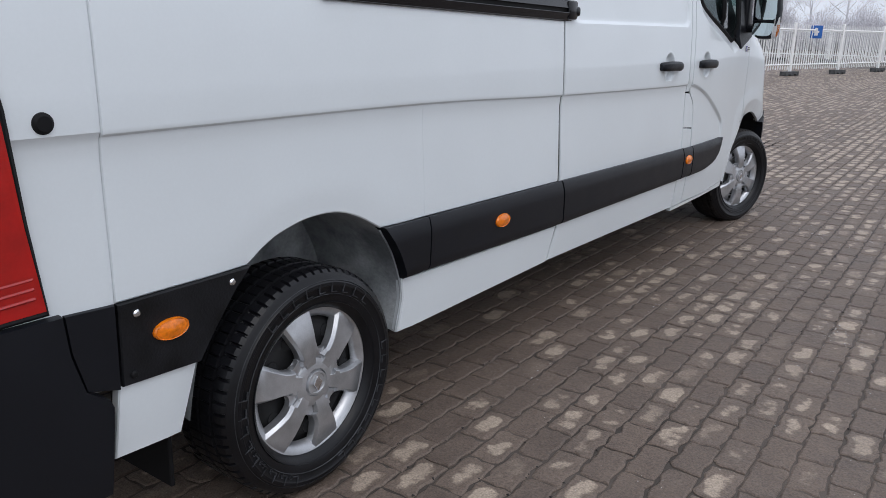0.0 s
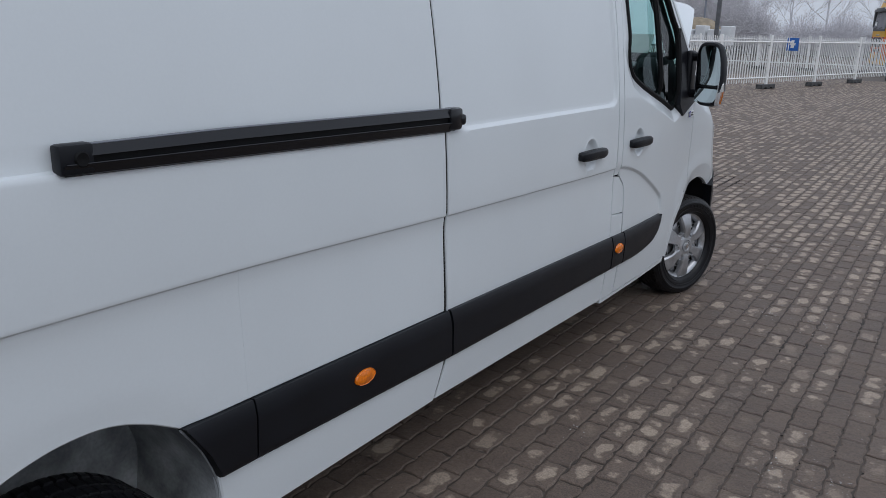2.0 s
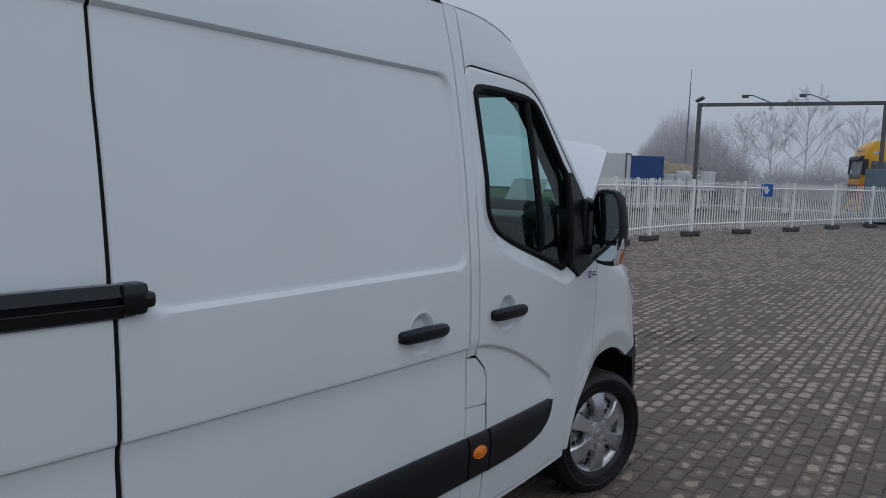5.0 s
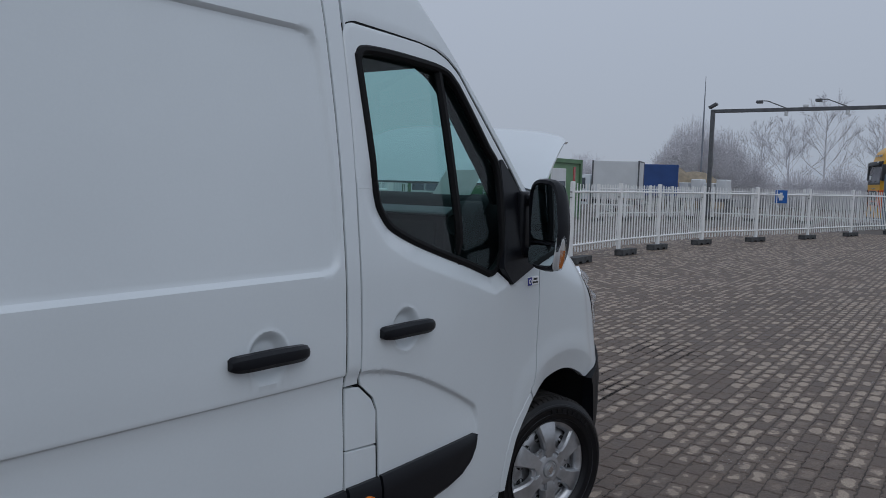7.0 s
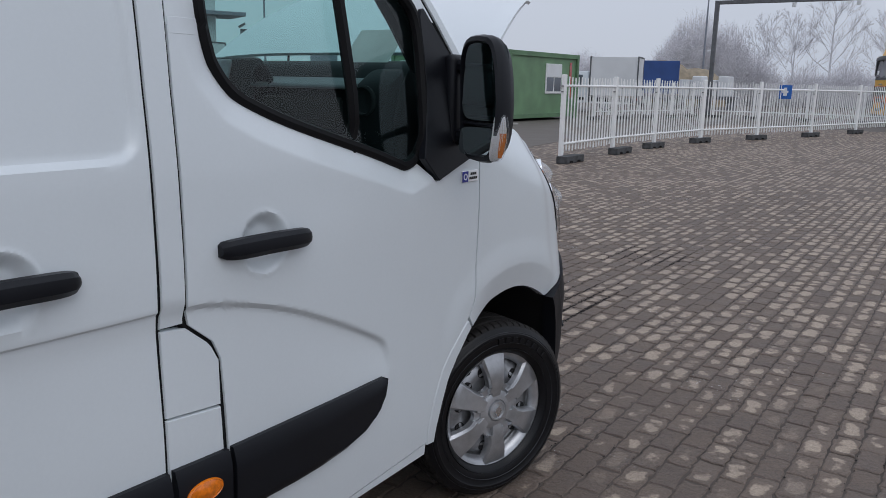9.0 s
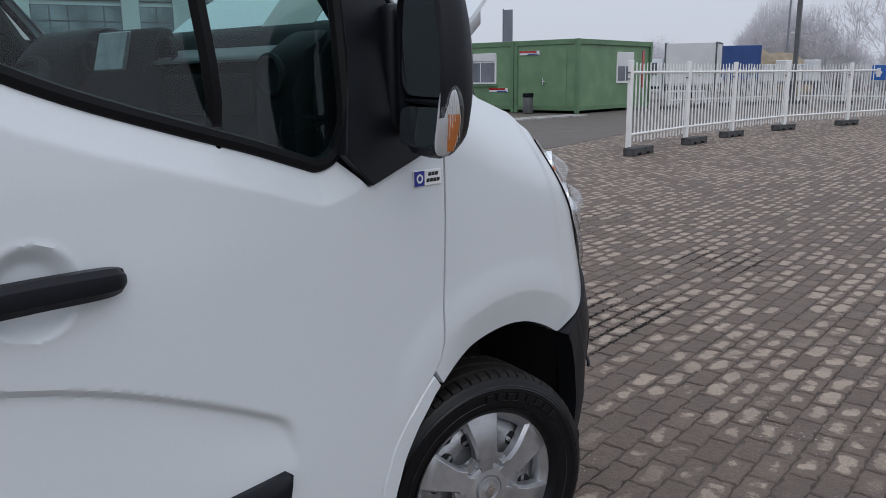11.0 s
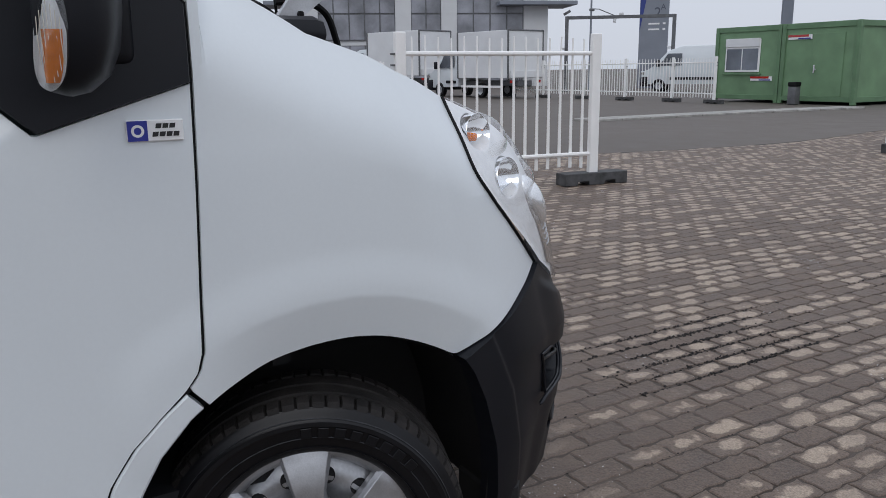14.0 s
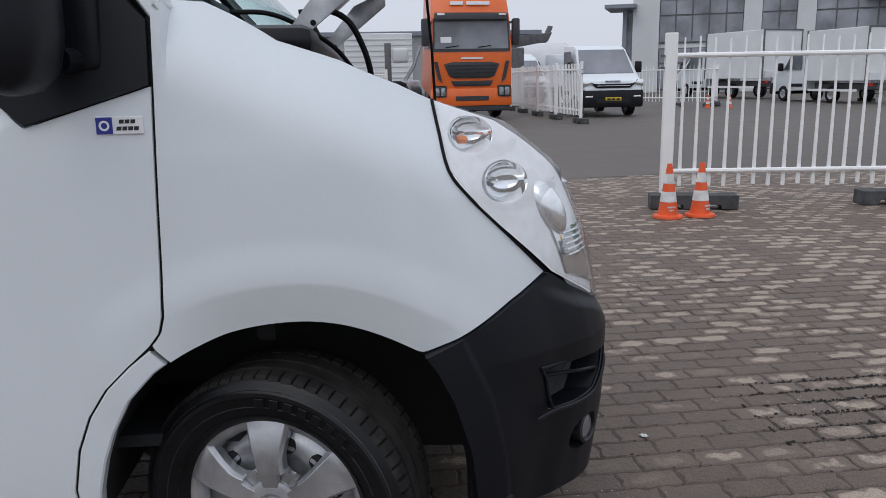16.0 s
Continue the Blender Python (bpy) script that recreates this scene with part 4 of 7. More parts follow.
pocket.faces.new(pk[-1])
bmesh.ops.triangulate(pocket, faces=[f for f in pocket.faces if len(f.verts) > 4])
both("bumper_slot_pocket", pocket, PLASTIC, bm_front, smooth=40)
both("bumper_slot_edge", tube([skin(a, b, 0.0135, True) for a, b in loop_line(SLOT)], 0.0042, 8, closed=True), PLASTIC, bm_front)
both("bumper_slot_lip", tube([skin(a, b, 0.022, True) for a, b in smooth_line([(5.000, 0.482), (5.030, 0.487), (5.062, 0.488), (5.15, 0.479), (5.234, 0.486), (5.285, 0.517), (5.335, 0.554)], 4)], [0.002] + [0.006] * 23 + [0.004], 8), PLASTIC, bm_front)
both("bumper_slot_shelf", tube([skin(a, b, 0.002, True) for a, b in smooth_line([(5.030, 0.587), (5.12, 0.570), (5.24, 0.545), (5.30, 0.527)], 4)], 0.005, 8), PLASTIC, bm_front)
part("grille", box(-1.56, -0.52, 5.06, 5.15, 0.74, 1.06, 0.02, 2), PLASTIC, van)
for k in range(4):
    part("grille_bar", box(-1.54, -0.54, 5.145, 5.168, 0.80 + 0.065 * k, 0.825 + 0.065 * k, 0.006), CHROME if k == 3 else PLASTIC, van)
part("number_plate", box(-1.30, -0.77, 5.286, 5.294, 0.42, 0.53, 0.003), PLATE_Y, van)

# raised bonnet
hd = bmesh.new()
rows = []
for j in range(19):
    v = j / 18
    row = []
    for i in range(33):
        u = i / 16 - 1
        c = 1 - u ** 4
        half = 0.795 - 0.171 * v ** 1.2
        y = 4.48 + 0.07 * c + v * (0.577 + 0.073 * c)
        z = 1.600 + 0.030 * c + v * (0.284 + 0.018 * c) + 0.040 * (1 - u) * v + 0.035 * math.sin(math.pi * v) - 0.012 * ease(0.93, 1.0, v) - 0.012 * ease(0.9, 1.0, abs(u))
        row.append(hd.verts.new((-1.035 + u * half, y + 0.02 * ease(0.93, 1.0, v), z)))
    rows.append(row)
for a, b in zip(rows, rows[1:]):
    for k in range(32):
        hd.faces.new((a[k], a[k + 1], b[k + 1], b[k]))
bmesh.ops.recalc_face_normals(hd, faces=hd.faces[:])
bmesh.ops.solidify(hd, geom=hd.faces[:], thickness=0.014)
bonnet = part("bonnet", hd, PAINT, van, "raised white bonnet", smooth=40)
for x0, sg in ((-0.345, 1), (-1.725, -1)):
    arm = prism([(4.395, 1.385), (4.425, 1.372), (4.50, 1.440), (4.60, 1.520), (4.70, 1.600), (4.70, 1.660), (4.57, 1.600), (4.47, 1.480)], "x", x0 - 0.012 - 0.03, x0 + 0.012 - 0.03, 0.004)
    ha = part("bonnet_hinge", arm, STEEL if sg < 0 else SILVER, van, "pressed steel bonnet hinge")
    pin = revolve([(0.0, 0.006), (0.007, 0.005), (0.008, -0.03)], 12)
    pin.transform(Matrix.Translation((x0 - 0.015, 4.488, 1.442)))
    part("hinge_pin", pin, RUBBER, ha)
part("bonnet_stay", tube([(-1.70, 4.895, 1.08), (-1.70, 4.892, 1.25), (-1.70, 4.884, 1.42), (-1.69, 4.868, 1.60), (-1.66, 4.855, 1.745)], 0.006, 6), RUBBER, van, "thin black bonnet stay")
part("wiring_hose", tube([tuple(p) for p in smooth_line([(-0.42, 4.45, 1.47), (-0.42, 4.52, 1.475), (-0.42, 4.57, 1.45), (-0.44, 4.60, 1.40), (-0.46, 4.62, 1.34), (-0.50, 4.63, 1.26)], 5)], 0.008, 7), RUBBER, van)
part("wiring_hose", tube([tuple(p) for p in smooth_line([(-0.32, 4.30, 1.465), (-0.36, 4.38, 1.465), (-0.42, 4.45, 1.44), (-0.48, 4.53, 1.39), (-0.54, 4.58, 1.33)], 5)], 0.006, 7), RUBBER, van)
part("wiper_arm", tube([(-0.62, 4.43, 1.45), (-0.95, 4.45, 1.475), (-1.45, 4.44, 1.47)], 0.009, 6), RUBBER, van)
part("washer_cap", box(-0.58, -0.44, 4.55, 4.72, 1.18, 1.30, 0.02, 2), RUBBER, van)
part("engine_cover", box(-1.55, -0.50, 4.46, 4.88, 0.80, 1.08, 0.05, 3), DASH, van)
# Bay wall in cavity black: the shade behind the engine is its colour.
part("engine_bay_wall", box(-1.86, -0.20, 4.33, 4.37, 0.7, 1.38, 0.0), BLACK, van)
part("air_box", box(-1.0, -0.66, 4.56, 4.80, 1.07, 1.15, 0.03, 2), DASH, van)
part("front_panel_beam", box(-1.70, -0.40, 4.93, 4.98, 0.98, 1.04, 0.012), DARKSTEEL, van)

# wheel housings and the floor pan
def liner(line, name, depth, material):
    bm = bmesh.new()
    a = [bm.verts.new(skin(p[0], p[1], -0.014)) for p in line]
    b = [bm.verts.new((-0.14, p[0], p[1] + 0.008)) for p in line]
    c = [bm.verts.new((-depth, p[0], p[1] + 0.008)) for p in line]
    for m, n in ((a, b), (b, c)):
        for k in range(len(line) - 1):
            bm.faces.new((m[k], m[k + 1], n[k + 1], n[k]))
    bm.faces.new(c)
    both(name, bm, material, smooth=50)


liner([tuple(p) for p in smooth_line(ARCH_R, 3)], "wheel_arch_liner", 0.42, LINER)
# Front liner and floor pans near-black, the shade down there put into the colour.
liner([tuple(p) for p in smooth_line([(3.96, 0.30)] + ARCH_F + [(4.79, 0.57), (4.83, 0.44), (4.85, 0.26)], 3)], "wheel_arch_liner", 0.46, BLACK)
both("arch_lip_flange", tube([skin(a, b, -0.012) for a, b in smooth_line(ARCH_R[11:], 4)], 0.004, 6), LINER)
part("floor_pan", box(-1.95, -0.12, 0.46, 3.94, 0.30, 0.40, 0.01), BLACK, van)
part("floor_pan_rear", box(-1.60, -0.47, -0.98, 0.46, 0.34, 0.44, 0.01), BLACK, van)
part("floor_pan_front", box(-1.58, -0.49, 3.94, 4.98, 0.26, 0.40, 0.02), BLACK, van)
part("cargo_bulkhead", box(-1.80, -0.27, 2.86, 2.885, 0.5, 2.33, 0.0), DASH, van)
part("cargo_bulkhead_low", box(-1.96, -0.11, 2.80, 2.825, 0.4, 1.5, 0.0), DASH, van)
part("cargo_floor", box(-1.96, -0.11, 0.50, 2.86, 0.50, 0.53, 0.0), DASH, van)
part("cab_floor", box(-1.93, -0.14, 2.885, 4.30, 0.47, 0.50, 0.0), DASH, van)
part("splash_shield", box(-0.30, -0.12, 4.84, 4.94, 0.12, 0.30, 0.02), BLACK, van)
part("axle", tube([(-0.2, 0, 0.33), (-1.87, 0, 0.33)], 0.05, 10), BLACK, van)
part("exhaust", tube([(-0.75, 0.6, 0.25), (-0.75, 2.0, 0.24), (-0.8, 3.4, 0.26)], 0.045, 10), DARKSTEEL, van)


# ---- wheels ----
def wheel(x, y, rim_mat, turn, spin, side, worn, z=0.338, wide=1.03):
    """A tyre with shoulder blocks, a steel rim with black discs for shaded holes and a six-paddled cover."""
    m = Matrix.Translation((x, y, z)) @ Matrix.Rotation(radians(turn), 4, "Z") @ (Matrix.Rotation(math.pi, 4, "Z") if side < 0 else Matrix.Identity(4)) @ Matrix.Rotation(radians(spin), 4, "X") @ Matrix.Scale(1.03, 4)
    wh = new("wheel")
    wh.parent, wh.matrix_basis = van, m
    tagged(wh, "steel wheel with a silver plastic cover and a black tyre")
    R, W = 0.341, 0.112
    prof = [(0.212, 0.086), (0.222, 0.100), (0.240, 0.108), (0.262, W), (0.285, W + 0.001), (0.290, W + 0.004), (0.300, W + 0.003), (0.305, W - 0.002), (0.318, 0.106), (0.329, 0.098)]
    low_ = lambda line: [(0.214 + (r - 0.214) * 0.875, w) for r, w in line]
    ty = revolve(low_(prof), 96)
    part("tyre_wall", ty, TYRE, wh, smooth=40)
    tread = [(0.327, 0.100), (0.337, 0.090), (R, 0.076), (R, 0.060), (R - 0.008, 0.058), (R - 0.008, 0.050), (R + 0.001, 0.048), (R + 0.001, 0.012), (R - 0.008, 0.010), (R - 0.008, 0.002), (R + 0.001, 0.0), (R + 0.001, -0.04), (R - 0.008, -0.042), (R - 0.008, -0.052), (R, -0.054), (R, -0.076), (0.337, -0.090), (0.327, -0.100), (0.30, -0.11), (0.22, -0.10)]
    slit = (0,) if worn else (0, 1)
    cut = lambda k, j: 0.0085 if (k % 9 in slit and j in (0, 1, 2, 3, 14, 15, 16)) else (0.005 if not worn and k % 9 == 4 and j in (6, 7, 10, 11) else 0.0)
    part("tyre_tread", revolve(low_(tread), 603, cut), TREAD if worn else TYRE, wh, smooth=25)
    ribs = bmesh.new()
    for k in range(36):
        if not worn and k % 12 not in (3, 4, 5):
            box(W + 0.000, W + 0.0045, -0.0013, 0.0013, 0.261, 0.289, 0, 1, ribs, Matrix.Rotation(2 * math.pi * (k + 0.5) / 36, 4, "X"))
            box(W + 0.000, W + 0.0040, -0.0013, 0.022, 0.261, 0.2635, 0, 1, ribs, Matrix.Rotation(2 * math.pi * (k + 0.5) / 36, 4, "X"))
    if not worn:
        tagged(part("tyre_ribs", ribs, TYRE_EDGE, wh, smooth=0), kind="stuff")
    for r_, h_ in ((0.233, 0.1085), (0.256, W + 0.001), (0.295, W - 0.002)):
        part("tyre_line", revolve([(r_ - 0.0016, h_ - 0.002), (r_, h_ + 0.0016), (r_ + 0.0016, h_ - 0.002)], 96), TYRE_EDGE if r_ > 0.25 else TYRE, wh, smooth=0)
    if worn:
        for k in range(8):
            a = math.radians(-52 + 7.2 * k)
            part("tyre_mark", box(W + 0.001, W + 0.004, -0.011, 0.011, 0.256, 0.277, 0.001, 1, None, Matrix.Rotation(a, 4, "X")), TYRE, wh)
    rim = bmesh.new()
    n = 72
    rad = [(0.215, 0.075), (0.205, 0.050), (0.190, 0.040), (0.178, 0.044), (0.166, 0.054), (0.156, 0.059), (0.140, 0.061), (0.126, 0.058), (0.116, 0.053), (0.085, 0.050), (0.04, 0.056), (0.004, 0.056)]
    rings = [[rim.verts.new((h, r * math.cos(2 * math.pi * k / n), r * math.sin(2 * math.pi * k / n))) for k in range(n)] for r, h in rad]
    for j in range(len(rad) - 1):
        for k in range(n):
            rim.faces.new((rings[j][k], rings[j][(k + 1) % n], rings[j + 1][(k + 1) % n], rings[j + 1][k]))
    part("rim", rim, rim_mat, wh, smooth=40)
    # No holes are cut: black discs on the rim paint the shade inside.
    for k in range(12):
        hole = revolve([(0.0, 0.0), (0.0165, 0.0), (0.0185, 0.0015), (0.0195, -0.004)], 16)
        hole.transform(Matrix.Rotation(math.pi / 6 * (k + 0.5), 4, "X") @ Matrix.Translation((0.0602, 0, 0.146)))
        part("rim_hole_shade", hole, BLACK, wh)
    # Drum and inner disc near-black: the shade behind the rim as colour.
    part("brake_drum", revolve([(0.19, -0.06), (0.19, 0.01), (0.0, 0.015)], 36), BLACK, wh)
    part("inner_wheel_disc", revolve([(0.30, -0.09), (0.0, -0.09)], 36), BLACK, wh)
    cov = revolve([(0.180, 0.056), (0.186, 0.070), (0.197, 0.079), (0.210, 0.084), (0.2145, 0.080), (0.2145, 0.068)], 96)
    cover = part("wheel_cover_ring", cov, SILVER, wh, "scratched silver plastic wheel cover", smooth=40)
    for k in range(6):
        # a broad paddle with a raised flat, chamfered sides and a stepped, clamped neck
        pd = bmesh.new()
        rows = []
        for r, a0, a1 in ((0.048, -0.020, 0.020), (0.070, -0.024, 0.022), (0.0705, -0.034, 0.022), (0.088, -0.033, 0.026), (0.0885, -0.028, 0.036), (0.104, -0.030, 0.034), (0.122, -0.033, 0.034), (0.150, -0.041, 0.041), (0.176, -0.048, 0.048), (0.196, -0.053, 0.053), (0.208, -0.055, 0.055), (0.2115, -0.055, 0.055)):
            t = (r - 0.05) / 0.144
            h = 0.095 - 0.011 * t + 0.012 * math.sin(math.pi * min(1, t)) - 0.008 * ease(0.205, 0.212, r)
            mid_, half = (a0 + a1) / 2, (a1 - a0) / 2
            rows.append([pd.verts.new((h + o, mid_ + w * half, r)) for w, o in ((-1.0, -0.034), (-1.0, -0.010), (-0.84, 0.0), (-0.80, 0.0008), (0.80, 0.0008), (0.84, 0.0), (1.0, -0.010), (1.0, -0.034))])
        for a, b in zip(rows, rows[1:]):
            for q in range(7):
                pd.faces.new((a[q], a[q + 1], b[q + 1], b[q]))
        pd.faces.new(rows[0])
        pd.transform(Matrix.Rotation(math.pi / 3 * k, 4, "X"))
        part("cover_paddle", pd, SILVER, cover, smooth=20)
        claw = prism([(-0.009, 0.060), (-0.022, 0.088), (-0.015, 0.104), (-0.004, 0.092), (0.006, 0.092), (0.017, 0.100), (0.022, 0.084), (0.009, 0.060)], "x", 0.070, 0.088, 0.003)
        claw.transform(Matrix.Rotation(math.pi / 3 * (k + 0.5), 4, "X"))
        part("cover_claw", claw, SILVER, cover, smooth=40)
    part("cover_hub", revolve([(0.074, 0.060), (0.072, 0.084), (0.068, 0.092), (0.058, 0.096), (0.040, 0.098), (0.038, 0.092), (0.036, 0.092), (0.034, 0.103), (0.029, 0.103), (0.027, 0.099), (0.0, 0.099)], 48), SILVER, cover, smooth=30)
    for k in range(6):
        rec = box(0.0935, 0.0965, -0.010, 0.010, 0.043, 0.047, 0.001, 1, None, Matrix.Rotation(math.pi / 3 * (k + 0.5), 4, "X"))
        part("hub_notch", rec, DARKSTEEL, cover)
    cover.matrix_basis = Matrix.Diagonal((1, wide / 1.03, wide / 1.03, 1))
    dia = prism([(0.0, 0.024), (0.016, 0.0), (0.0, -0.024), (-0.016, 0.0)], "x", 0.100, 0.107, 0.002)
    dia.transform(Matrix.Rotation(radians(-spin), 4, "X"))
    part("hub_emblem", dia, CHROME, cover, "plain lozenge emblem")
    return wh


# Rear rims: black steel, with the shade of the openings put into the colour.
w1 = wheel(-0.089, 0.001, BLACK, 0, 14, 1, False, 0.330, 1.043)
w2 = wheel(-0.160, 4.388, STEEL, -18.5, 3, 1, True, 0.326, 1.06)
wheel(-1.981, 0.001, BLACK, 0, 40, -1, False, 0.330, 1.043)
wheel(-1.910, 4.388, STEEL, -18.5, 25, -1, True, 0.326, 1.06)
for ch, k in zip("225/65 R 16 C", range(13)):
    if ch != " ":
        a = radians(130 - 14) + radians(3.8) * (k - 6)
        words("tyre_size_letter", ch, 0.019, TYRE_EDGE, w1, Matrix.Rotation(a, 4, "X") @ Matrix.Translation((0.1145, 0, 0.265)) @ Matrix.Rotation(radians(180), 4, "X") @ Matrix.Rotation(radians(90), 4, "Z") @ Matrix.Rotation(radians(90), 4, "X"))


# ---- door mirror ----
def mirror_unit():
    top = bmesh.new()
    rows = []
    n = 28
    for j, (d, f) in enumerate(((0.0, 0.90), (0.006, 0.97), (0.025, 1.0), (0.05, 0.97), (0.075, 0.86), (0.092, 0.66), (0.100, 0.40), (0.103, 0.1))):
        row = []
        for k in range(n):
            a = 2 * math.pi * k / n
            ca, sa = math.cos(a), math.sin(a)
            px = 0.088 * math.copysign(abs(ca) ** 0.55, ca)
            pz = 0.184 * math.copysign(abs(sa) ** 0.62, sa)
            px += 0.020 * ease(-0.05, 0.18, pz) * -1 + 0.012
            row.append(top.verts.new((px * f, d, pz * f)))
        rows.append(row)
    for a, b in zip(rows, rows[1:]):
        for k in range(n):
            top.faces.new((a[k], a[(k + 1) % n], b[(k + 1) % n], b[k]))
    top.faces.new(rows[-1])
    inner = [top.verts.new((v.co.x * 0.90, 0.056, v.co.z * 0.93)) for v in rows[0]]
    for k in range(n):
        top.faces.new((rows[0][(k + 1) % n], rows[0][k], inner[k], inner[(k + 1) % n]))
    top.faces.new(inner)
    place = Matrix.Translation((0.070, 3.950, 1.470)) @ Matrix.Rotation(radians(-16), 4, "Z") @ Matrix.Rotation(radians(2), 4, "Y")
    top.transform(place)
    unit = both("door_mirror", top, PLASTIC, door, "black door mirror with two glasses", smooth=40)
    def pane(z0, z1, name):
        bm = bmesh.new()
        pts = []
        for k in range(28):
            a = 2 * math.pi * k / 28
            ca, sa = math.cos(a), math.sin(a)
            pts.append((0.006 + 0.073 * math.copysign(abs(ca) ** 0.4, ca), 0.0, (z0 + z1) / 2 + (z1 - z0) / 2 * math.copysign(abs(sa) ** 0.4, sa)))
        bm.faces.new([bm.verts.new(p) for p in pts])
        bm.transform(place @ Matrix.Translation((0, 0.024, 0)) @ Matrix.Rotation(radians(19), 4, "Z") @ Matrix.Rotation(radians(-3), 4, "X"))
        both(name, bm, MIRROR, unit, smooth=0)
    pane(-0.062, 0.166, "mirror_glass")
    pane(-0.166, -0.082, "wide_angle_glass")
    rim = box(-0.07, 0.08, 0.008, 0.054, -0.077, -0.067, 0.004)
    rim.transform(place)
    both("mirror_rim", rim, PLASTIC, unit)
    for z in (1.565, 1.352):
        both("mirror_arm", tube([(-0.075, 4.035, z), (-0.045, 4.03, z), (0.01, 4.02, z)], 0.026, 10), PLASTIC, unit)
    both("mirror_foot", box(-0.085, -0.035, 3.99, 4.085, 1.33, 1.60, 0.02, 3), PLASTIC, unit)
    lamp = bmesh.new()
    rows = []
    for j in range(33):
        t = 0.5 - 0.5 * math.cos(math.pi * j / 32)
        z = -0.172 + 0.138 * t
        wide = 0.0005 + 0.0245 * max(0.0, 1 - abs(2 * t - 1) ** 3.2) ** 0.5 * (1 - 0.12 * t)
        lean = -0.010 * (1 - t) ** 2 + 0.004 * t
        rows.append([lamp.verts.new((0.096 + 0.016 * math.sin(b * math.pi) * min(1, wide / 0.016) + 0.006 * math.sin(math.pi * t) - 0.012 * (1 - b), 0.022 + lean - wide + 2 * wide * b, z)) for b in np.linspace(0, 1, 13)])
    for a, b in zip(rows, rows[1:]):
        for k in range(12):
            lamp.faces.new((a[k], a[k + 1], b[k + 1], b[k]))
    lamp.transform(place)
    back, glow = lamp.copy(), lamp.copy()
    both("mirror_indicator", lamp, CLEAR, unit, "indicator in the mirror, clear over amber", smooth=85)
    by_ = sum(v.co.y for v in back.verts) / len(back.verts)
    for v in back.verts:
        v.co.x -= 0.008
        v.co.y = by_ + (v.co.y - by_) * 0.94
    bmesh.ops.solidify(back, geom=back.faces[:], thickness=0.012)
    both("indicator_back", back, LAMPWHITE, unit)
    mid_y = sum(v.co.y for v in glow.verts) / len(glow.verts)
    for v in glow.verts:
        v.co.x -= 0.0035
        v.co.y = mid_y + (v.co.y - mid_y) * 0.72
    for f in [f for f in glow.faces if not 1.307 < f.calc_center_median().z < 1.379]:
        glow.faces.remove(f)
    both("indicator_amber", glow, AMBER_DIM, unit, smooth=50)
    for k in range(7):
        ry = 0.022 + 0.0048 * (k - 3)
        both("indicator_rib", (lambda b: (b.transform(place), b)[1])(tube([(0.1035 - 0.0012 * abs(k - 3), ry, -0.160 + 0.008 * abs(k - 3)), (0.1085 - 0.0012 * abs(k - 3), ry, -0.10), (0.1035 - 0.0012 * abs(k - 3), ry, -0.050 - 0.008 * abs(k - 3))], 0.0006, 5)), CLEARRIB, unit)


mirror_unit()

# ---- cab interior ----
part("dashboard", prism([(4.02, 0.75), (3.92, 1.15), (3.91, 1.40), (3.935, 1.50), (3.99, 1.565), (4.06, 1.585), (4.13, 1.535), (4.26, 1.44), (4.34, 1.40), (4.36, 0.75)], "x", -1.90, -0.20, 0.02), DASH, van, "dark grey dashboard")
part("instrument_hood", prism([(3.88, 1.42), (3.90, 1.54), (3.96, 1.60), (4.02, 1.615), (4.08, 1.60), (4.10, 1.52), (4.00, 1.42)], "x", -1.72, -1.30, 0.025), DASH, van, "hooded instrument cluster")
part("glovebox_lid", prism([(3.895, 1.36), (3.900, 1.455), (3.915, 1.465), (3.93, 1.36)], "x", -0.80, -0.42, 0.01), BLACK, van, "closed glovebox lid")
part("dash_shelf", prism([(3.900, 1.485), (3.905, 1.500), (4.00, 1.545), (4.02, 1.52)], "x", -0.86, -0.36, 0.008), SATIN, van, "pale rim of the open dashboard tray")
part("dash_end_pod", prism([(3.86, 1.20), (3.86, 1.42), (3.90, 1.51), (3.97, 1.555), (4.04, 1.56), (4.10, 1.50), (4.10, 1.20)], "x", -0.36, -0.21, 0.03), DASH, van)
part("centre_console", prism([(3.84, 0.75), (3.84, 1.18), (3.87, 1.44), (3.91, 1.585), (3.98, 1.59), (4.02, 0.75)], "x", -1.16, -0.86, 0.02), SEATFAB, van)
scr = box(-0.085, 0.085, -0.006, 0.006, -0.055, 0.055, 0.004)
scr.transform(Matrix.Translation((-1.02, 3.876, 1.525)) @ Matrix.Rotation(radians(-15), 4, "X"))
part("centre_screen", scr, STEEL, van, "grey switched-off screen in the dashboard")
for vx, vy, vz in ((-1.22, 3.915, 1.515), (-0.80, 3.92, 1.515), (-0.285, 3.868, 1.455)):
    ring = revolve([(0.046, 0.0), (0.048, 0.012), (0.041, 0.016), (0.037, 0.006), (0.0, 0.003)], 28)
    ring.transform(Matrix.Translation((vx, vy, vz)) @ Matrix.Rotation(radians(-90), 4, "Z"))
    part("air_vent", ring, SEATFAB, van, "round air vent")
sw = bmesh.new()
tube([(0.195 * math.cos(a), 0.195 * math.sin(a), 0) for a in np.linspace(0, 2 * math.pi, 36)[:-1]], 0.018, 8, sw, closed=True)
box(-0.18, 0.18, -0.02, 0.02, -0.012, 0.008, 0.006, 1, sw)
box(-0.02, 0.02, -0.18, 0.02, -0.012, 0.008, 0.006, 1, sw)
box(-0.075, 0.075, -0.06, 0.05, -0.02, 0.02, 0.012, 2, sw)
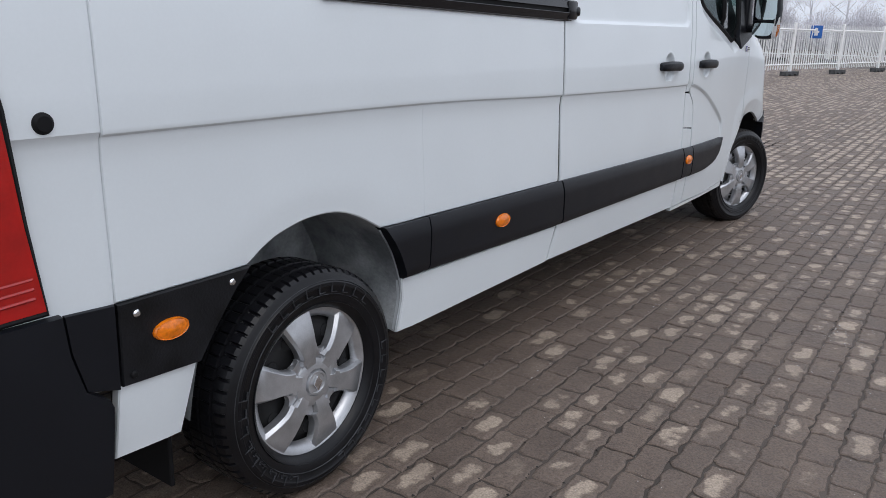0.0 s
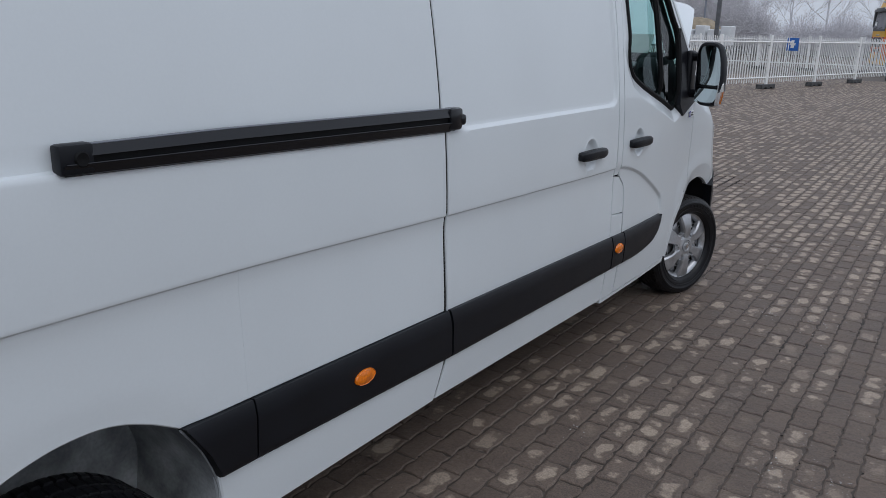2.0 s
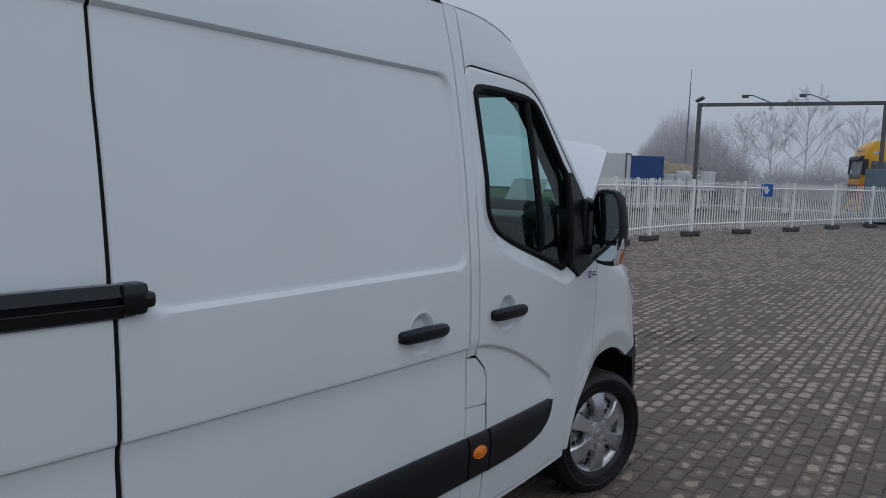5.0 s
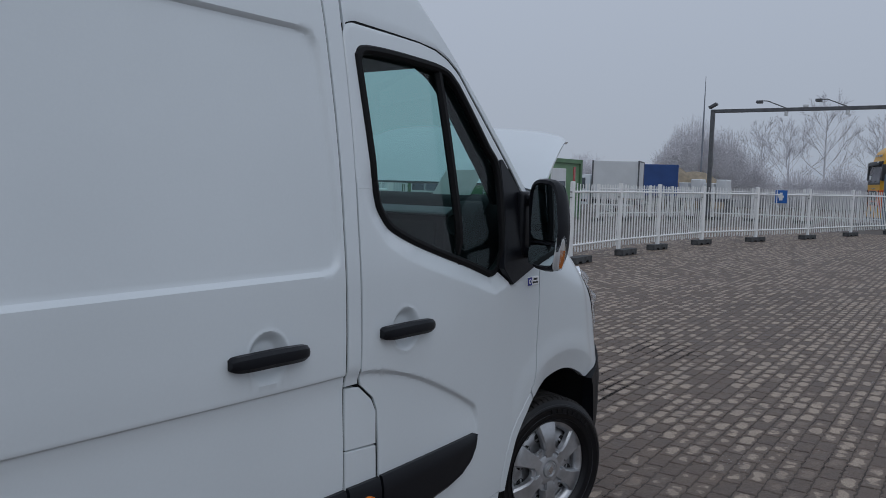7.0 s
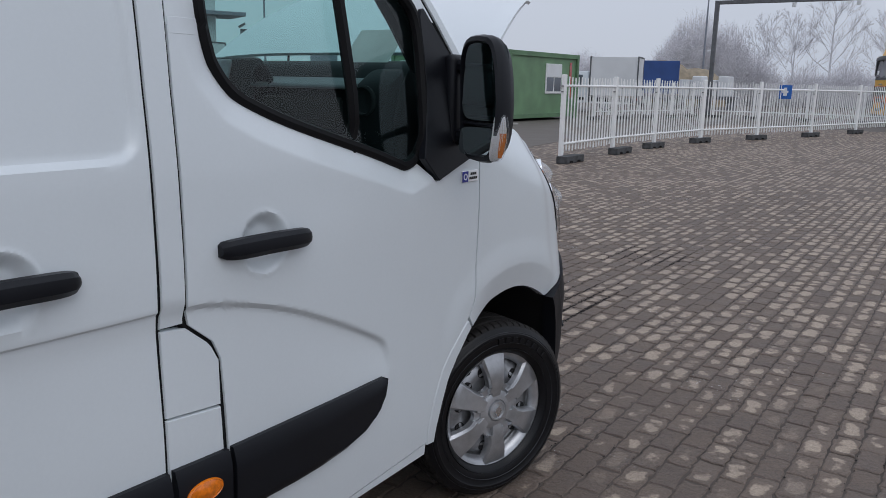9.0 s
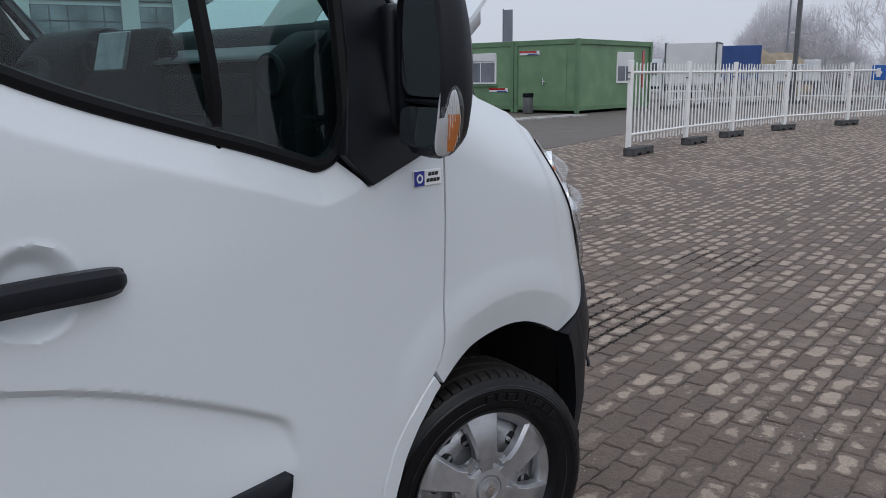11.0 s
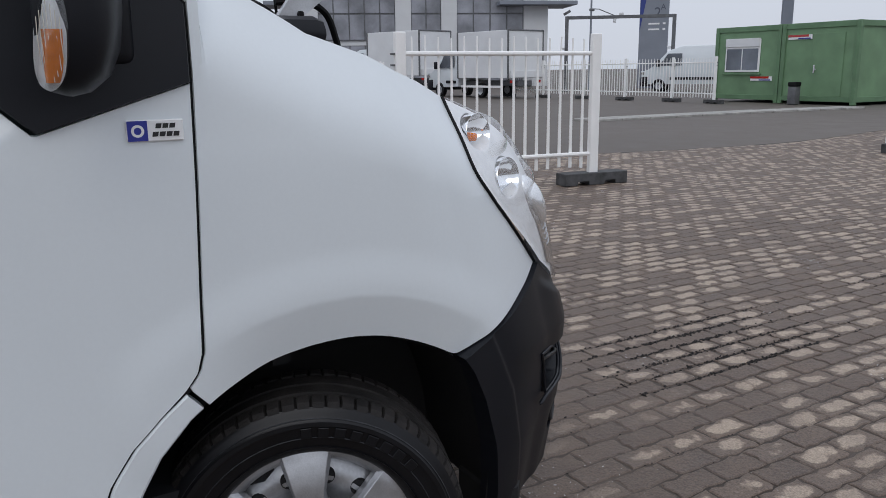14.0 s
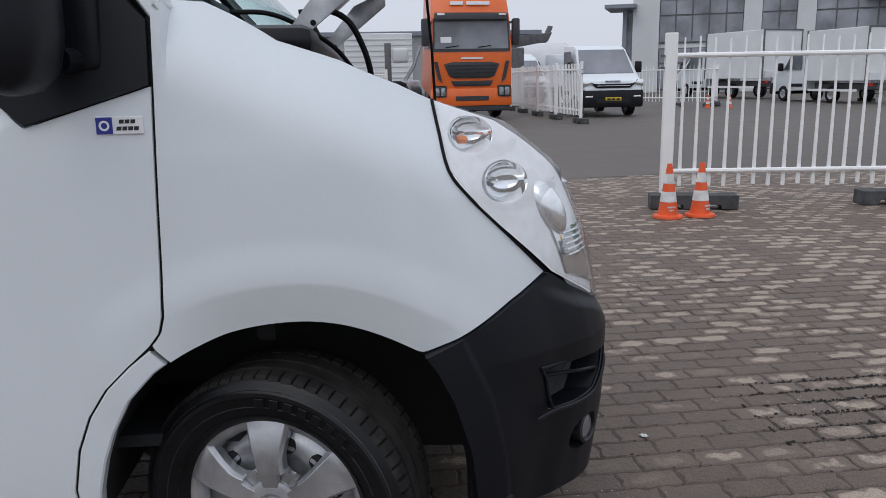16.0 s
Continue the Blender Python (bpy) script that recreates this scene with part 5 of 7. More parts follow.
sw.transform(Matrix.Translation((-1.51, 3.74, 1.360)) @ Matrix.Rotation(radians(50), 4, "X"))
part("steering_wheel", sw, SEATFAB, van, "dark three-spoked steering wheel")
part("steering_column", tube([(-1.51, 3.76, 1.35), (-1.51, 3.95, 1.24)], 0.05, 10), DASH, van)
for x0 in (-1.72, -1.18, -0.70):
    st = new("cab_seat")
    st.parent, st.matrix_basis = van, Matrix.Translation((x0, 3.12, 0.50))
    part("seat_cushion", box(0.0, 0.46, -0.05, 0.48, 0.20, 0.40, 0.06, 3), SEATFAB, st)
    part("seat_back", (lambda b: (b.transform(Matrix.Translation((0, 0.0, 0.36)) @ Matrix.Rotation(radians(12), 4, "X")), b)[1])(box(0.01, 0.45, -0.12, 0.0, 0.0, 0.62, 0.05, 3)), SEATFAB, st)
    part("headrest", box(0.11, 0.35, -0.25, -0.15, 1.00, 1.18, 0.04, 3), SEATFAB, st)
part("windscreen_notice", (lambda b: (b.transform(Matrix.Translation((-0.43, 4.06, 1.61)) @ Matrix.Rotation(radians(-42), 4, "X")), b)[1])(box(-0.10, 0.10, -0.002, 0.002, -0.10, 0.10)), PAPER, van, "paper notice behind the windscreen")
part("rear_view_mirror", box(-1.16, -0.92, 3.68, 3.72, 2.02, 2.09, 0.015, 2), DASH, van)
both("sun_visor", box(-0.85, -0.30, 3.30, 3.62, 2.06, 2.085, 0.01), SEATFAB)
part("headlining", box(-1.80, -0.27, 2.89, 3.56, 2.10, 2.13, 0.0), SEATFAB, van)
both("pillar_trim", tube([skin(a, b, -0.075, True) for a, b in smooth_line([(3.52, 2.075), (3.62, 2.03), (3.70, 1.945), (3.83, 1.77), (3.90, 1.68), (3.98, 1.56)], 3)], 0.034, 8), SEATFAB)
part("aerial", tube([(-0.75, 3.22, 2.43), (-0.75, 3.05, 2.72)], 0.004, 6), RUBBER, van)


# ---- ground ----
def ground_mat():
    m = bpy.data.materials.new("yard_asphalt")
    m.use_nodes = True
    n, l = m.node_tree.nodes, m.node_tree.links
    b = n["Principled BSDF"]
    co = n.new("ShaderNodeTexCoord")
    big, mid_, fine = [n.new("ShaderNodeTexNoise") for _ in range(3)]
    for t, sc, de in ((big, 0.12, 6), (mid_, 1.6, 6), (fine, 60, 3)):
        t.inputs["Scale"].default_value, t.inputs["Detail"].default_value = sc, de
        l.new(co.outputs["Object"], t.inputs["Vector"])
    ramp = n.new("ShaderNodeValToRGB")
    ramp.color_ramp.elements[0].position, ramp.color_ramp.elements[1].position = 0.32, 0.72
    ramp.color_ramp.elements[0].color, ramp.color_ramp.elements[1].color = (0.060, 0.049, 0.041, 1), (0.116, 0.098, 0.084, 1)
    add = n.new("ShaderNodeMath")
    add.operation = "MULTIPLY_ADD"
    add.inputs[1].default_value, add.inputs[2].default_value = 0.6, 0.18
    l.new(big.outputs["Fac"], add.inputs[0])
    add2 = n.new("ShaderNodeMath")
    add2.operation = "MULTIPLY_ADD"
    add2.inputs[1].default_value = 0.35
    l.new(mid_.outputs["Fac"], add2.inputs[0])
    l.new(add.outputs[0], add2.inputs[2])
    l.new(add2.outputs[0], ramp.inputs["Fac"])
    mx = n.new("ShaderNodeMix")
    mx.data_type, mx.blend_type = "RGBA", "MULTIPLY"
    mx.inputs["Factor"].default_value = 0.55
    l.new(ramp.outputs["Color"], mx.inputs["A"])
    gr = n.new("ShaderNodeMapRange")
    gr.inputs["To Min"].default_value, gr.inputs["To Max"].default_value = 0.5, 1.4
    l.new(fine.outputs["Fac"], gr.inputs["Value"])
    l.new(gr.outputs[0], mx.inputs["B"])
    l.new(mx.outputs["Result"], b.inputs["Base Color"])
    rr = n.new("ShaderNodeMapRange")
    rr.inputs["To Min"].default_value, rr.inputs["To Max"].default_value = 0.55, 0.9
    l.new(mid_.outputs["Fac"], rr.inputs["Value"])
    l.new(rr.outputs[0], b.inputs["Roughness"])
    bp = n.new("ShaderNodeBump")
    bp.inputs["Strength"].default_value, bp.inputs["Distance"].default_value = 0.4, 0.004
    l.new(fine.outputs["Fac"], bp.inputs["Height"])
    l.new(bp.outputs[0], b.inputs["Normal"])
    return m


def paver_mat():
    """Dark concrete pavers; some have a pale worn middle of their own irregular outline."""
    m = bpy.data.materials.new("worn_pavers")
    m.use_nodes = True
    n, l = m.node_tree.nodes, m.node_tree.links
    b = n["Principled BSDF"]
    co, geo, info, uv = n.new("ShaderNodeTexCoord"), n.new("ShaderNodeNewGeometry"), n.new("ShaderNodeObjectInfo"), n.new("ShaderNodeUVMap")
    def math_(op, a, c=None, d=None):
        q = n.new("ShaderNodeMath")
        q.operation = op
        for k, v in enumerate((a, c, d)):
            if v is None:
                continue
            if isinstance(v, (int, float)):
                q.inputs[k].default_value = v
            else:
                l.new(v, q.inputs[k])
        return q.outputs[0]
    rnd = math_("FRACT", math_("ADD", geo.outputs["Random Per Island"], info.outputs["Random"]))
    def noise_(scale, detail_=5, vec=geo.outputs["Position"]):
        t = n.new("ShaderNodeTexNoise")
        t.inputs["Scale"].default_value, t.inputs["Detail"].default_value = scale, detail_
        l.new(vec, t.inputs["Vector"])
        return t.outputs["Fac"]
    patchy, mid_, fine, wob = noise_(0.55, 3), noise_(5.0, 8), noise_(170.0, 6), noise_(13.0, 4)
    # how far the point lies from the middle of its paver
    sep = n.new("ShaderNodeSeparateXYZ")
    l.new(uv.outputs[0], sep.inputs[0])
    du = math_("POWER", math_("ABSOLUTE", math_("MULTIPLY_ADD", sep.outputs["X"], 2.0, -1.0)), 2.6)
    dv = math_("POWER", math_("ABSOLUTE", math_("MULTIPLY_ADD", sep.outputs["Y"], 2.0, -1.0)), 3.4)
    worn_y, where = n.new("ShaderNodeMapRange"), n.new("ShaderNodeSeparateXYZ")
    l.new(geo.outputs["Position"], where.inputs[0])
    worn_y.interpolation_type = "SMOOTHSTEP"
    worn_y.inputs["From Min"].default_value, worn_y.inputs["From Max"].default_value = 5.0, 7.6
    worn_y.inputs["To Min"].default_value, worn_y.inputs["To Max"].default_value = 0.0, 0.30
    l.new(where.outputs["Y"], worn_y.inputs["Value"])
    rnd2 = math_("FRACT", math_("MULTIPLY", rnd, 17.31))
    size = math_("ADD", math_("MULTIPLY_ADD", rnd2, 0.55, -0.12), worn_y.outputs[0])
    far = math_("SUBTRACT", math_("ADD", math_("ADD", du, dv), math_("MULTIPLY_ADD", wob, 3.4, -1.7)), size)
    spot = n.new("ShaderNodeMapRange")
    spot.interpolation_type = "SMOOTHSTEP"
    spot.inputs["From Min"].default_value, spot.inputs["From Max"].default_value = 0.26, -0.26
    l.new(far, spot.inputs["Value"])
    chosen = n.new("ShaderNodeMapRange")
    chosen.interpolation_type = "SMOOTHSTEP"
    chosen.inputs["From Min"].default_value, chosen.inputs["From Max"].default_value = 0.90, 1.20
    worn_x = n.new("ShaderNodeMapRange")
    worn_x.inputs["From Min"].default_value, worn_x.inputs["From Max"].default_value = 0.3, 1.1
    worn_x.inputs["To Min"].default_value, worn_x.inputs["To Max"].default_value = 0.10, -0.16
    l.new(math_("ABSOLUTE", math_("ADD", where.outputs["X"], -0.4)), worn_x.inputs["Value"])
    l.new(math_("ADD", math_("ADD", worn_y.outputs[0], worn_x.outputs[0]), math_("ADD", rnd, math_("MULTIPLY", patchy, 0.95))), chosen.inputs["Value"])
    amount = math_("MULTIPLY", math_("MULTIPLY", spot.outputs[0], chosen.outputs[0]), math_("MULTIPLY_ADD", mid_, 1.2, 0.25))
    dark = n.new("ShaderNodeValToRGB")
    e = dark.color_ramp.elements
    e[0].position, e[1].position = 0.25, 0.8
    e[0].color, e[1].color = (0.088, 0.063, 0.049, 1), (0.180, 0.134, 0.104, 1)
    l.new(math_("MULTIPLY_ADD", rnd, 0.16, math_("MULTIPLY_ADD", mid_, 0.55, math_("MULTIPLY", wob, 0.30))), dark.inputs["Fac"])
    mx = n.new("ShaderNodeMix")
    mx.data_type = "RGBA"
    mx.inputs["B"].default_value = (0.390, 0.312, 0.240, 1)
    clamp = n.new("ShaderNodeClamp")
    l.new(amount, clamp.inputs["Value"])
    l.new(clamp.outputs[0], mx.inputs["Factor"])
    l.new(dark.outputs["Color"], mx.inputs["A"])
    # Pavers get darker towards +x, fading out at greater y.
    tone_x, tone_y = n.new("ShaderNodeMapRange"), n.new("ShaderNodeMapRange")
    for q, axis, a0, a1, b0, b1 in ((tone_x, "X", 1.0, 2.3, 0.0, 0.30), (tone_y, "Y", 8.0, 5.0, 0.0, 1.0)):
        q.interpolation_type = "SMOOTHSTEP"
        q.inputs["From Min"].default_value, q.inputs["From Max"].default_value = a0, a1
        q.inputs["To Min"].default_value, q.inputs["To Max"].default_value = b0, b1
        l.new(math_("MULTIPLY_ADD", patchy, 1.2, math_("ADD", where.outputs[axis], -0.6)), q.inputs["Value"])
    toned = n.new("ShaderNodeMix")
    toned.data_type = "RGBA"
    toned.inputs["B"].default_value = (0.050, 0.037, 0.029, 1)
    l.new(math_("MULTIPLY", tone_x.outputs[0], tone_y.outputs[0]), toned.inputs["Factor"])
    l.new(mx.outputs["Result"], toned.inputs["A"])
    grit = n.new("ShaderNodeMix")
    grit.data_type, grit.blend_type = "RGBA", "MULTIPLY"
    grit.inputs["Factor"].default_value = 0.85
    gr = n.new("ShaderNodeMapRange")
    gr.inputs["From Min"].default_value, gr.inputs["From Max"].default_value = 0.25, 0.75
    gr.inputs["To Min"].default_value, gr.inputs["To Max"].default_value = 0.45, 1.5
    l.new(fine, gr.inputs["Value"])
    l.new(toned.outputs["Result"], grit.inputs["A"])
    l.new(gr.outputs[0], grit.inputs["B"])
    speck = n.new("ShaderNodeMapRange")
    speck.inputs["From Min"].default_value, speck.inputs["From Max"].default_value = 0.748, 0.775
    l.new(math_("MULTIPLY_ADD", noise_(1.3, 3), 0.42, math_("MULTIPLY", noise_(70.0, 2), 0.70)), speck.inputs["Value"])
    white = n.new("ShaderNodeMix")
    white.data_type = "RGBA"
    white.inputs["B"].default_value = (0.55, 0.55, 0.54, 1)
    l.new(math_("MULTIPLY", speck.outputs[0], 0.8), white.inputs["Factor"])
    l.new(grit.outputs["Result"], white.inputs["A"])
    l.new(white.outputs["Result"], b.inputs["Base Color"])
    rr = n.new("ShaderNodeMapRange")
    rr.inputs["To Min"].default_value, rr.inputs["To Max"].default_value = 0.45, 0.85
    l.new(mid_, rr.inputs["Value"])
    l.new(rr.outputs[0], b.inputs["Roughness"])
    bp = n.new("ShaderNodeBump")
    bp.inputs["Strength"].default_value, bp.inputs["Distance"].default_value = 0.8, 0.004
    l.new(math_("MULTIPLY_ADD", noise_(48.0, 4), 2.2, math_("ADD", fine, wob)), bp.inputs["Height"])
    l.new(bp.outputs[0], b.inputs["Normal"])
    return m


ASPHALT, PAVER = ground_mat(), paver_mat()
gm = bmesh.new()
gv = [gm.verts.new(p) for p in ((-900, -700, -0.0125), (900, -700, -0.0125), (900, 1100, -0.0125), (-900, 1100, -0.0125))]
gm.faces.new(gv)
tagged(part("ground", gm, ASPHALT, None, smooth=0), "dark worn yard of asphalt and brick paving", "ground", kind="structure")
kb = bmesh.new()
for k in range(11):
    y0 = 17.2 + k * 0.98
    box(-15.10 + 0.09 * max(0, k - 6), -14.30 + 0.09 * max(0, k - 6), y0, y0 + 0.96, -0.02, 0.045, 0.01, 1, kb)
tagged(part("kerb", kb, KERB), "low pale concrete kerb stones", "kerb", kind="structure")


# ---- fences ----
def fence_foot(m):
    ft = prism([(-0.42, 0.0), (-0.42, 0.14), (0.42, 0.14), (0.42, 0.0), (0.26, 0.0), (0.26, 0.055), (0.10, 0.055), (0.10, 0.0), (-0.10, 0.0), (-0.10, 0.055), (-0.26, 0.055), (-0.26, 0.0)], "x", -0.11, 0.11)
    bmesh.ops.bevel(ft, geom=ft.edges[:], offset=0.006, segments=1, affect="EDGES")
    f = part("ballast_block", ft, FOOT, None, smooth=0)
    f.matrix_basis = m
    return tagged(f, "dark recycled-plastic ballast block under a mobile fence", "ballast block", "ballast blocks")


FOOT_ONE, SLAT_ME, POST_ME = None, None, None


def slat_mesh():
    bm = box(-0.011, 0.011, -0.019, 0.019, 0.20, 1.655, 0.004)
    for v in bm.verts:
        if v.co.z > 1.63:
            v.co.y *= 0.35
    return bm


def fence_panel(p, q, end_post=False, z0=0.0, label="white-painted metal slat fence panel on plastic feet"):
    global FOOT_ONE, SLAT_ME, POST_ME
    a, b = Vector((*p, 0)), Vector((*q, 0))
    d = b - a
    turn = math.atan2(-d.x, d.y)
    m = Matrix.Translation(a) @ Matrix.Rotation(turn, 4, "Z")
    fp = thing("fence", label, "fence", "fence panels", m)
    L = d.length
    if SLAT_ME is None:
        s0 = part("slat", slat_mesh(), FENCE, fp, smooth=0)
        SLAT_ME = s0.data
        p0 = part("post", box(-0.035, 0.035, -0.058, 0.058, 0.10, 1.70, 0.008), FENCE, fp, smooth=0)
        POST_ME = p0.data
        bpy.data.objects.remove(s0)
        bpy.data.objects.remove(p0)
    for y in (0.0,) + ((L,) if end_post else ()):
        o = new("post", POST_ME)
        o.parent, o.location = fp, (0, y, 0)
    for z in (0.355, 1.485):
        part("rail", tube([(0, 0.02, z), (0, L - 0.02, z)], 0.024, 8), FENCE, fp)
    n = max(3, int(round((L - 0.2) / 0.147)))
    for k in range(n):
        o = new("slat", SLAT_ME)
        o.parent, o.location = fp, (-0.026, 0.14 + (L - 0.28) * k / (n - 1), 0.012 * math.sin(k * 1.7))
    for z in (1.47, 1.36):
        part("bracket", box(-0.02, 0.02, -0.10, -0.06, z, z + 0.02), DARKMETAL, fp)
    return fp


def fence_run(points, last=True, feet=None):
    global FOOT_ONE
    for k, (p, q) in enumerate(zip(points, points[1:])):
        fence_panel(p, q, last and k == len(points) - 2)
    for k, p in enumerate(feet or points):
        q = points[min(k + 1, len(points) - 1)]
        o = points[max(k - 1, 0)]
        turn = math.atan2(-(q[0] - o[0]), q[1] - o[1])
        m = Matrix.Translation((p[0], p[1], 0)) @ Matrix.Rotation(turn, 4, "Z")
        if FOOT_ONE is None:
            FOOT_ONE = fence_foot(m)
        else:
            copy_thing(FOOT_ONE, m)


fence_run([(-6.02, 7.577), (-5.737, 9.914)])
FOOT_ONE.matrix_basis = pose(-5.86, 7.80, 0, 0, 0, -13)
fence_run([(-5.93, 16.07), (-6.06, 18.82), (-5.98, 21.13), (-5.78, 24.07), (-5.02, 26.94), (-4.14, 30.11), (-3.37, 33.67), (-2.45, 37.0), (-1.4, 40.3)], feet=[(-5.76, 16.16), (-5.90, 18.90), (-5.98, 21.13), (-5.78, 24.07), (-5.02, 26.94), (-4.14, 30.11), (-3.37, 33.67), (-2.45, 37.0), (-1.4, 40.3)])
fence_run([(-19.35, 27.2), (-21.6, 27.35), (-24.0, 27.1), (-26.5, 26.95), (-29.0, 26.6), (-31.4, 26.3)])
fence_run([(-20.5, 10.62), (-23.0, 10.5), (-25.5, 10.45), (-28.0, 10.42), (-30.4, 10.4)])
fence_run([(-33.2, 13.2), (-31.9, 15.2), (-30.4, 17.2), (-29.6, 18.5), (-31.6, 19.6)])
fence_run([(-30.5, 0.6), (-30.6, 3.0), (-30.7, 5.4)])
fence_run([(-14.0, 34.6), (-13.55, 36.6), (-13.1, 38.6), (-12.7, 40.6), (-12.3, 42.5)])
fence_run([(-11.3, 42.8), (-9.4, 43.0), (-7.0, 43.2), (-4.6, 43.4), (-2.2, 43.6)])
sgn = thing("blue_sign", "small blue and white notice on the fence", "sign", "", Matrix.Translation((-4.62, 28.2, 1.42)) @ Matrix.Rotation(radians(-16), 4, "Z"))
part("board", box(-0.2, 0.2, -0.015, 0.015, -0.21, 0.21, 0.004), SIGNBLUE, sgn)
part("pictogram", box(-0.10, 0.10, -0.018, -0.0155, -0.03, 0.04), WHITE, sgn)
part("pictogram", box(-0.06, 0.06, -0.018, -0.0155, -0.12, -0.03), WHITE, sgn)
part("pictogram", box(-0.05, 0.05, -0.018, -0.0155, 0.04, 0.13), WHITE, sgn)


# ---- traffic cones ----
def cone(m, tall=0.50):
    c = thing("traffic_cone", "orange and white rubber traffic cone standing by the fence", "traffic cone", "traffic cones", m)
    k = tall / 0.72
    turn = Matrix.Rotation(radians(-90), 4, "Y")
    def up(bm):
        bm.transform(turn)
        return bm
    part("base", up(revolve([(0.0, 0.035), (0.09, 0.033), (0.135, 0.022), (0.140, 0.0), (0.0, 0.0)], 28)), CONE_O, c)
    cuts = [(0.022, CONE_O), (0.15, CONE_W), (0.245, CONE_O), (0.32, CONE_W), (0.41, CONE_O), (tall, CONE_O)]
    for (za, mt), (zb, _) in zip(cuts, cuts[1:]):
        f = lambda z: (0.098 - 0.076 * z / tall) * (1.03 if mt is CONE_W else 1.0)
        prof = [(f(za), za), (f(zb), zb)] + ([(f(zb) * 0.7, zb), (f(zb) * 0.6, zb - 0.03)] if zb > 0.45 else [])
        part("band", up(revolve(prof, 28)), mt, c, smooth=50)
    for q, w in ((0, 0.075), (1, 0.045)):
        part("printed_bar", box(0.086 + 0.004 * q, 0.089 + 0.004 * q, -w / 2, w / 2, 0.098 - 0.028 * q, 0.112 - 0.028 * q), CONE_W, c)
    return c


c1 = cone(pose(-5.40, 7.37, 0))
copy_thing(c1, pose(-5.42, 7.69, 0, 0, 0, 25))
copy_thing(c1, pose(-28.6, 17.9, 0, 0, 0, 70))
copy_thing(c1, pose(-28.2, 18.6, 0, 0, 0, 10))


# ---- green office cabin ----
cab = thing("office_cabin", "green steel site office cabin with a shuttered window", "cabin", "", Matrix.Translation((-15.09, 29.10, 0)))
W1, DEEP, HI = 6.07, 6.0, 2.80
for k in range(2):
    x1 = -k * W1 / 2
    x0 = x1 - W1 / 2 + 0.03
    part("wall", box(x0 + 0.10, x1 - 0.10, 0.06, DEEP - 0.06, 0.2, HI - 0.18), GREEN, cab, smooth=0)
    for xx in (x0, x1 - 0.16):
        for yy in (0.0, DEEP - 0.16):
            part("corner_post", box(xx, xx + 0.16, yy, yy + 0.16, 0.0, HI, 0.012), GREEN2, cab)
    for yy in (0.02, DEEP - 0.14):
        part("floor_beam", box(x0 + 0.16, x1 - 0.16, yy, yy + 0.12, 0.10, 0.28, 0.01), GREEN2, cab)
        part("roof_beam", box(x0 + 0.16, x1 - 0.16, yy, yy + 0.12, HI - 0.20, HI - 0.005, 0.01), GREEN2, cab)
    part("roof", box(x0 + 0.05, x1 - 0.05, 0.05, DEEP - 0.05, HI - 0.06, HI - 0.01), ROOF, cab)
for zz, hh in ((0.10, 0.18), (HI - 0.20, 0.195)):
    part("side_beam", box(-0.14, -0.02, 0.16, DEEP - 0.16, zz, zz + hh, 0.01), GREEN2, cab)
wn1 = part("window", box(-5.52, -3.92, 0.015, 0.058, 1.12, 2.32, 0.01), WHITE, cab)
part("shutter_box", box(-5.50, -3.94, -0.03, 0.05, 2.05, 2.36, 0.01), TARP_W, wn1)
for xa in (-5.45, -4.70):
    part("pane", box(xa, xa + 0.70, 0.004, 0.014, 1.20, 1.98), WINDOW, wn1)
part("window_sill", box(-5.6, -3.84, -0.03, 0.055, 1.02, 1.07, 0.008), GREEN2, cab)
dr = part("cabin_door", box(-1.75, -0.55, 0.03, 0.058, 0.28, 2.42, 0.008), GREEN, cab)
part("door_handle", tube([(-1.60, -0.03, 1.20), (-1.48, -0.03, 1.20)], 0.018, 8), CHROME, dr)
part("handle_plate", box(-1.64, -1.58, -0.01, 0.03, 1.08, 1.34, 0.004), CHROME, dr)
for xa, za in ((-2.75, 2.34), (-4.28, 0.90)):
    nb = part("notice", box(xa, xa + 0.95, 0.02, 0.056, za - 0.10, za + 0.06, 0.002), WHITE, cab)
    part("notice_bar", box(xa, xa + 0.82, 0.012, 0.0195, za - 0.02, za + 0.06), RED, nb)
    part("notice_bar", box(xa + 0.40, xa + 0.90, 0.012, 0.0195, za - 0.09, za - 0.05), BLUE, nb)
sw2 = part("side_window", box(-0.098, -0.05, 3.05, 4.45, 1.10, 2.35, 0.01), WHITE, cab)
part("shutter", box(-0.06, -0.03, 3.10, 4.40, 1.80, 2.33), TARP_W, sw2)
for ya in (3.12, 3.79):
    part("pane", box(-0.052, -0.04, ya, ya + 0.59, 1.2, 1.78), WINDOW, sw2)
part("red_marker", box(-0.098, -0.08, 5.25, 5.45, 0.9, 2.45), RED, cab)
bin_ = thing("litter_bin", "small dark litter bin in front of the cabin", "bin", "", Matrix.Translation((-17.0, 28.55, 0)))
part("body", box(-0.16, 0.16, -0.14, 0.14, 0.0, 0.62, 0.03, 2), DARKMETAL, bin_)
part("lid", box(-0.17, 0.17, -0.15, 0.15, 0.62, 0.78, 0.03, 2), RUBBER, bin_)


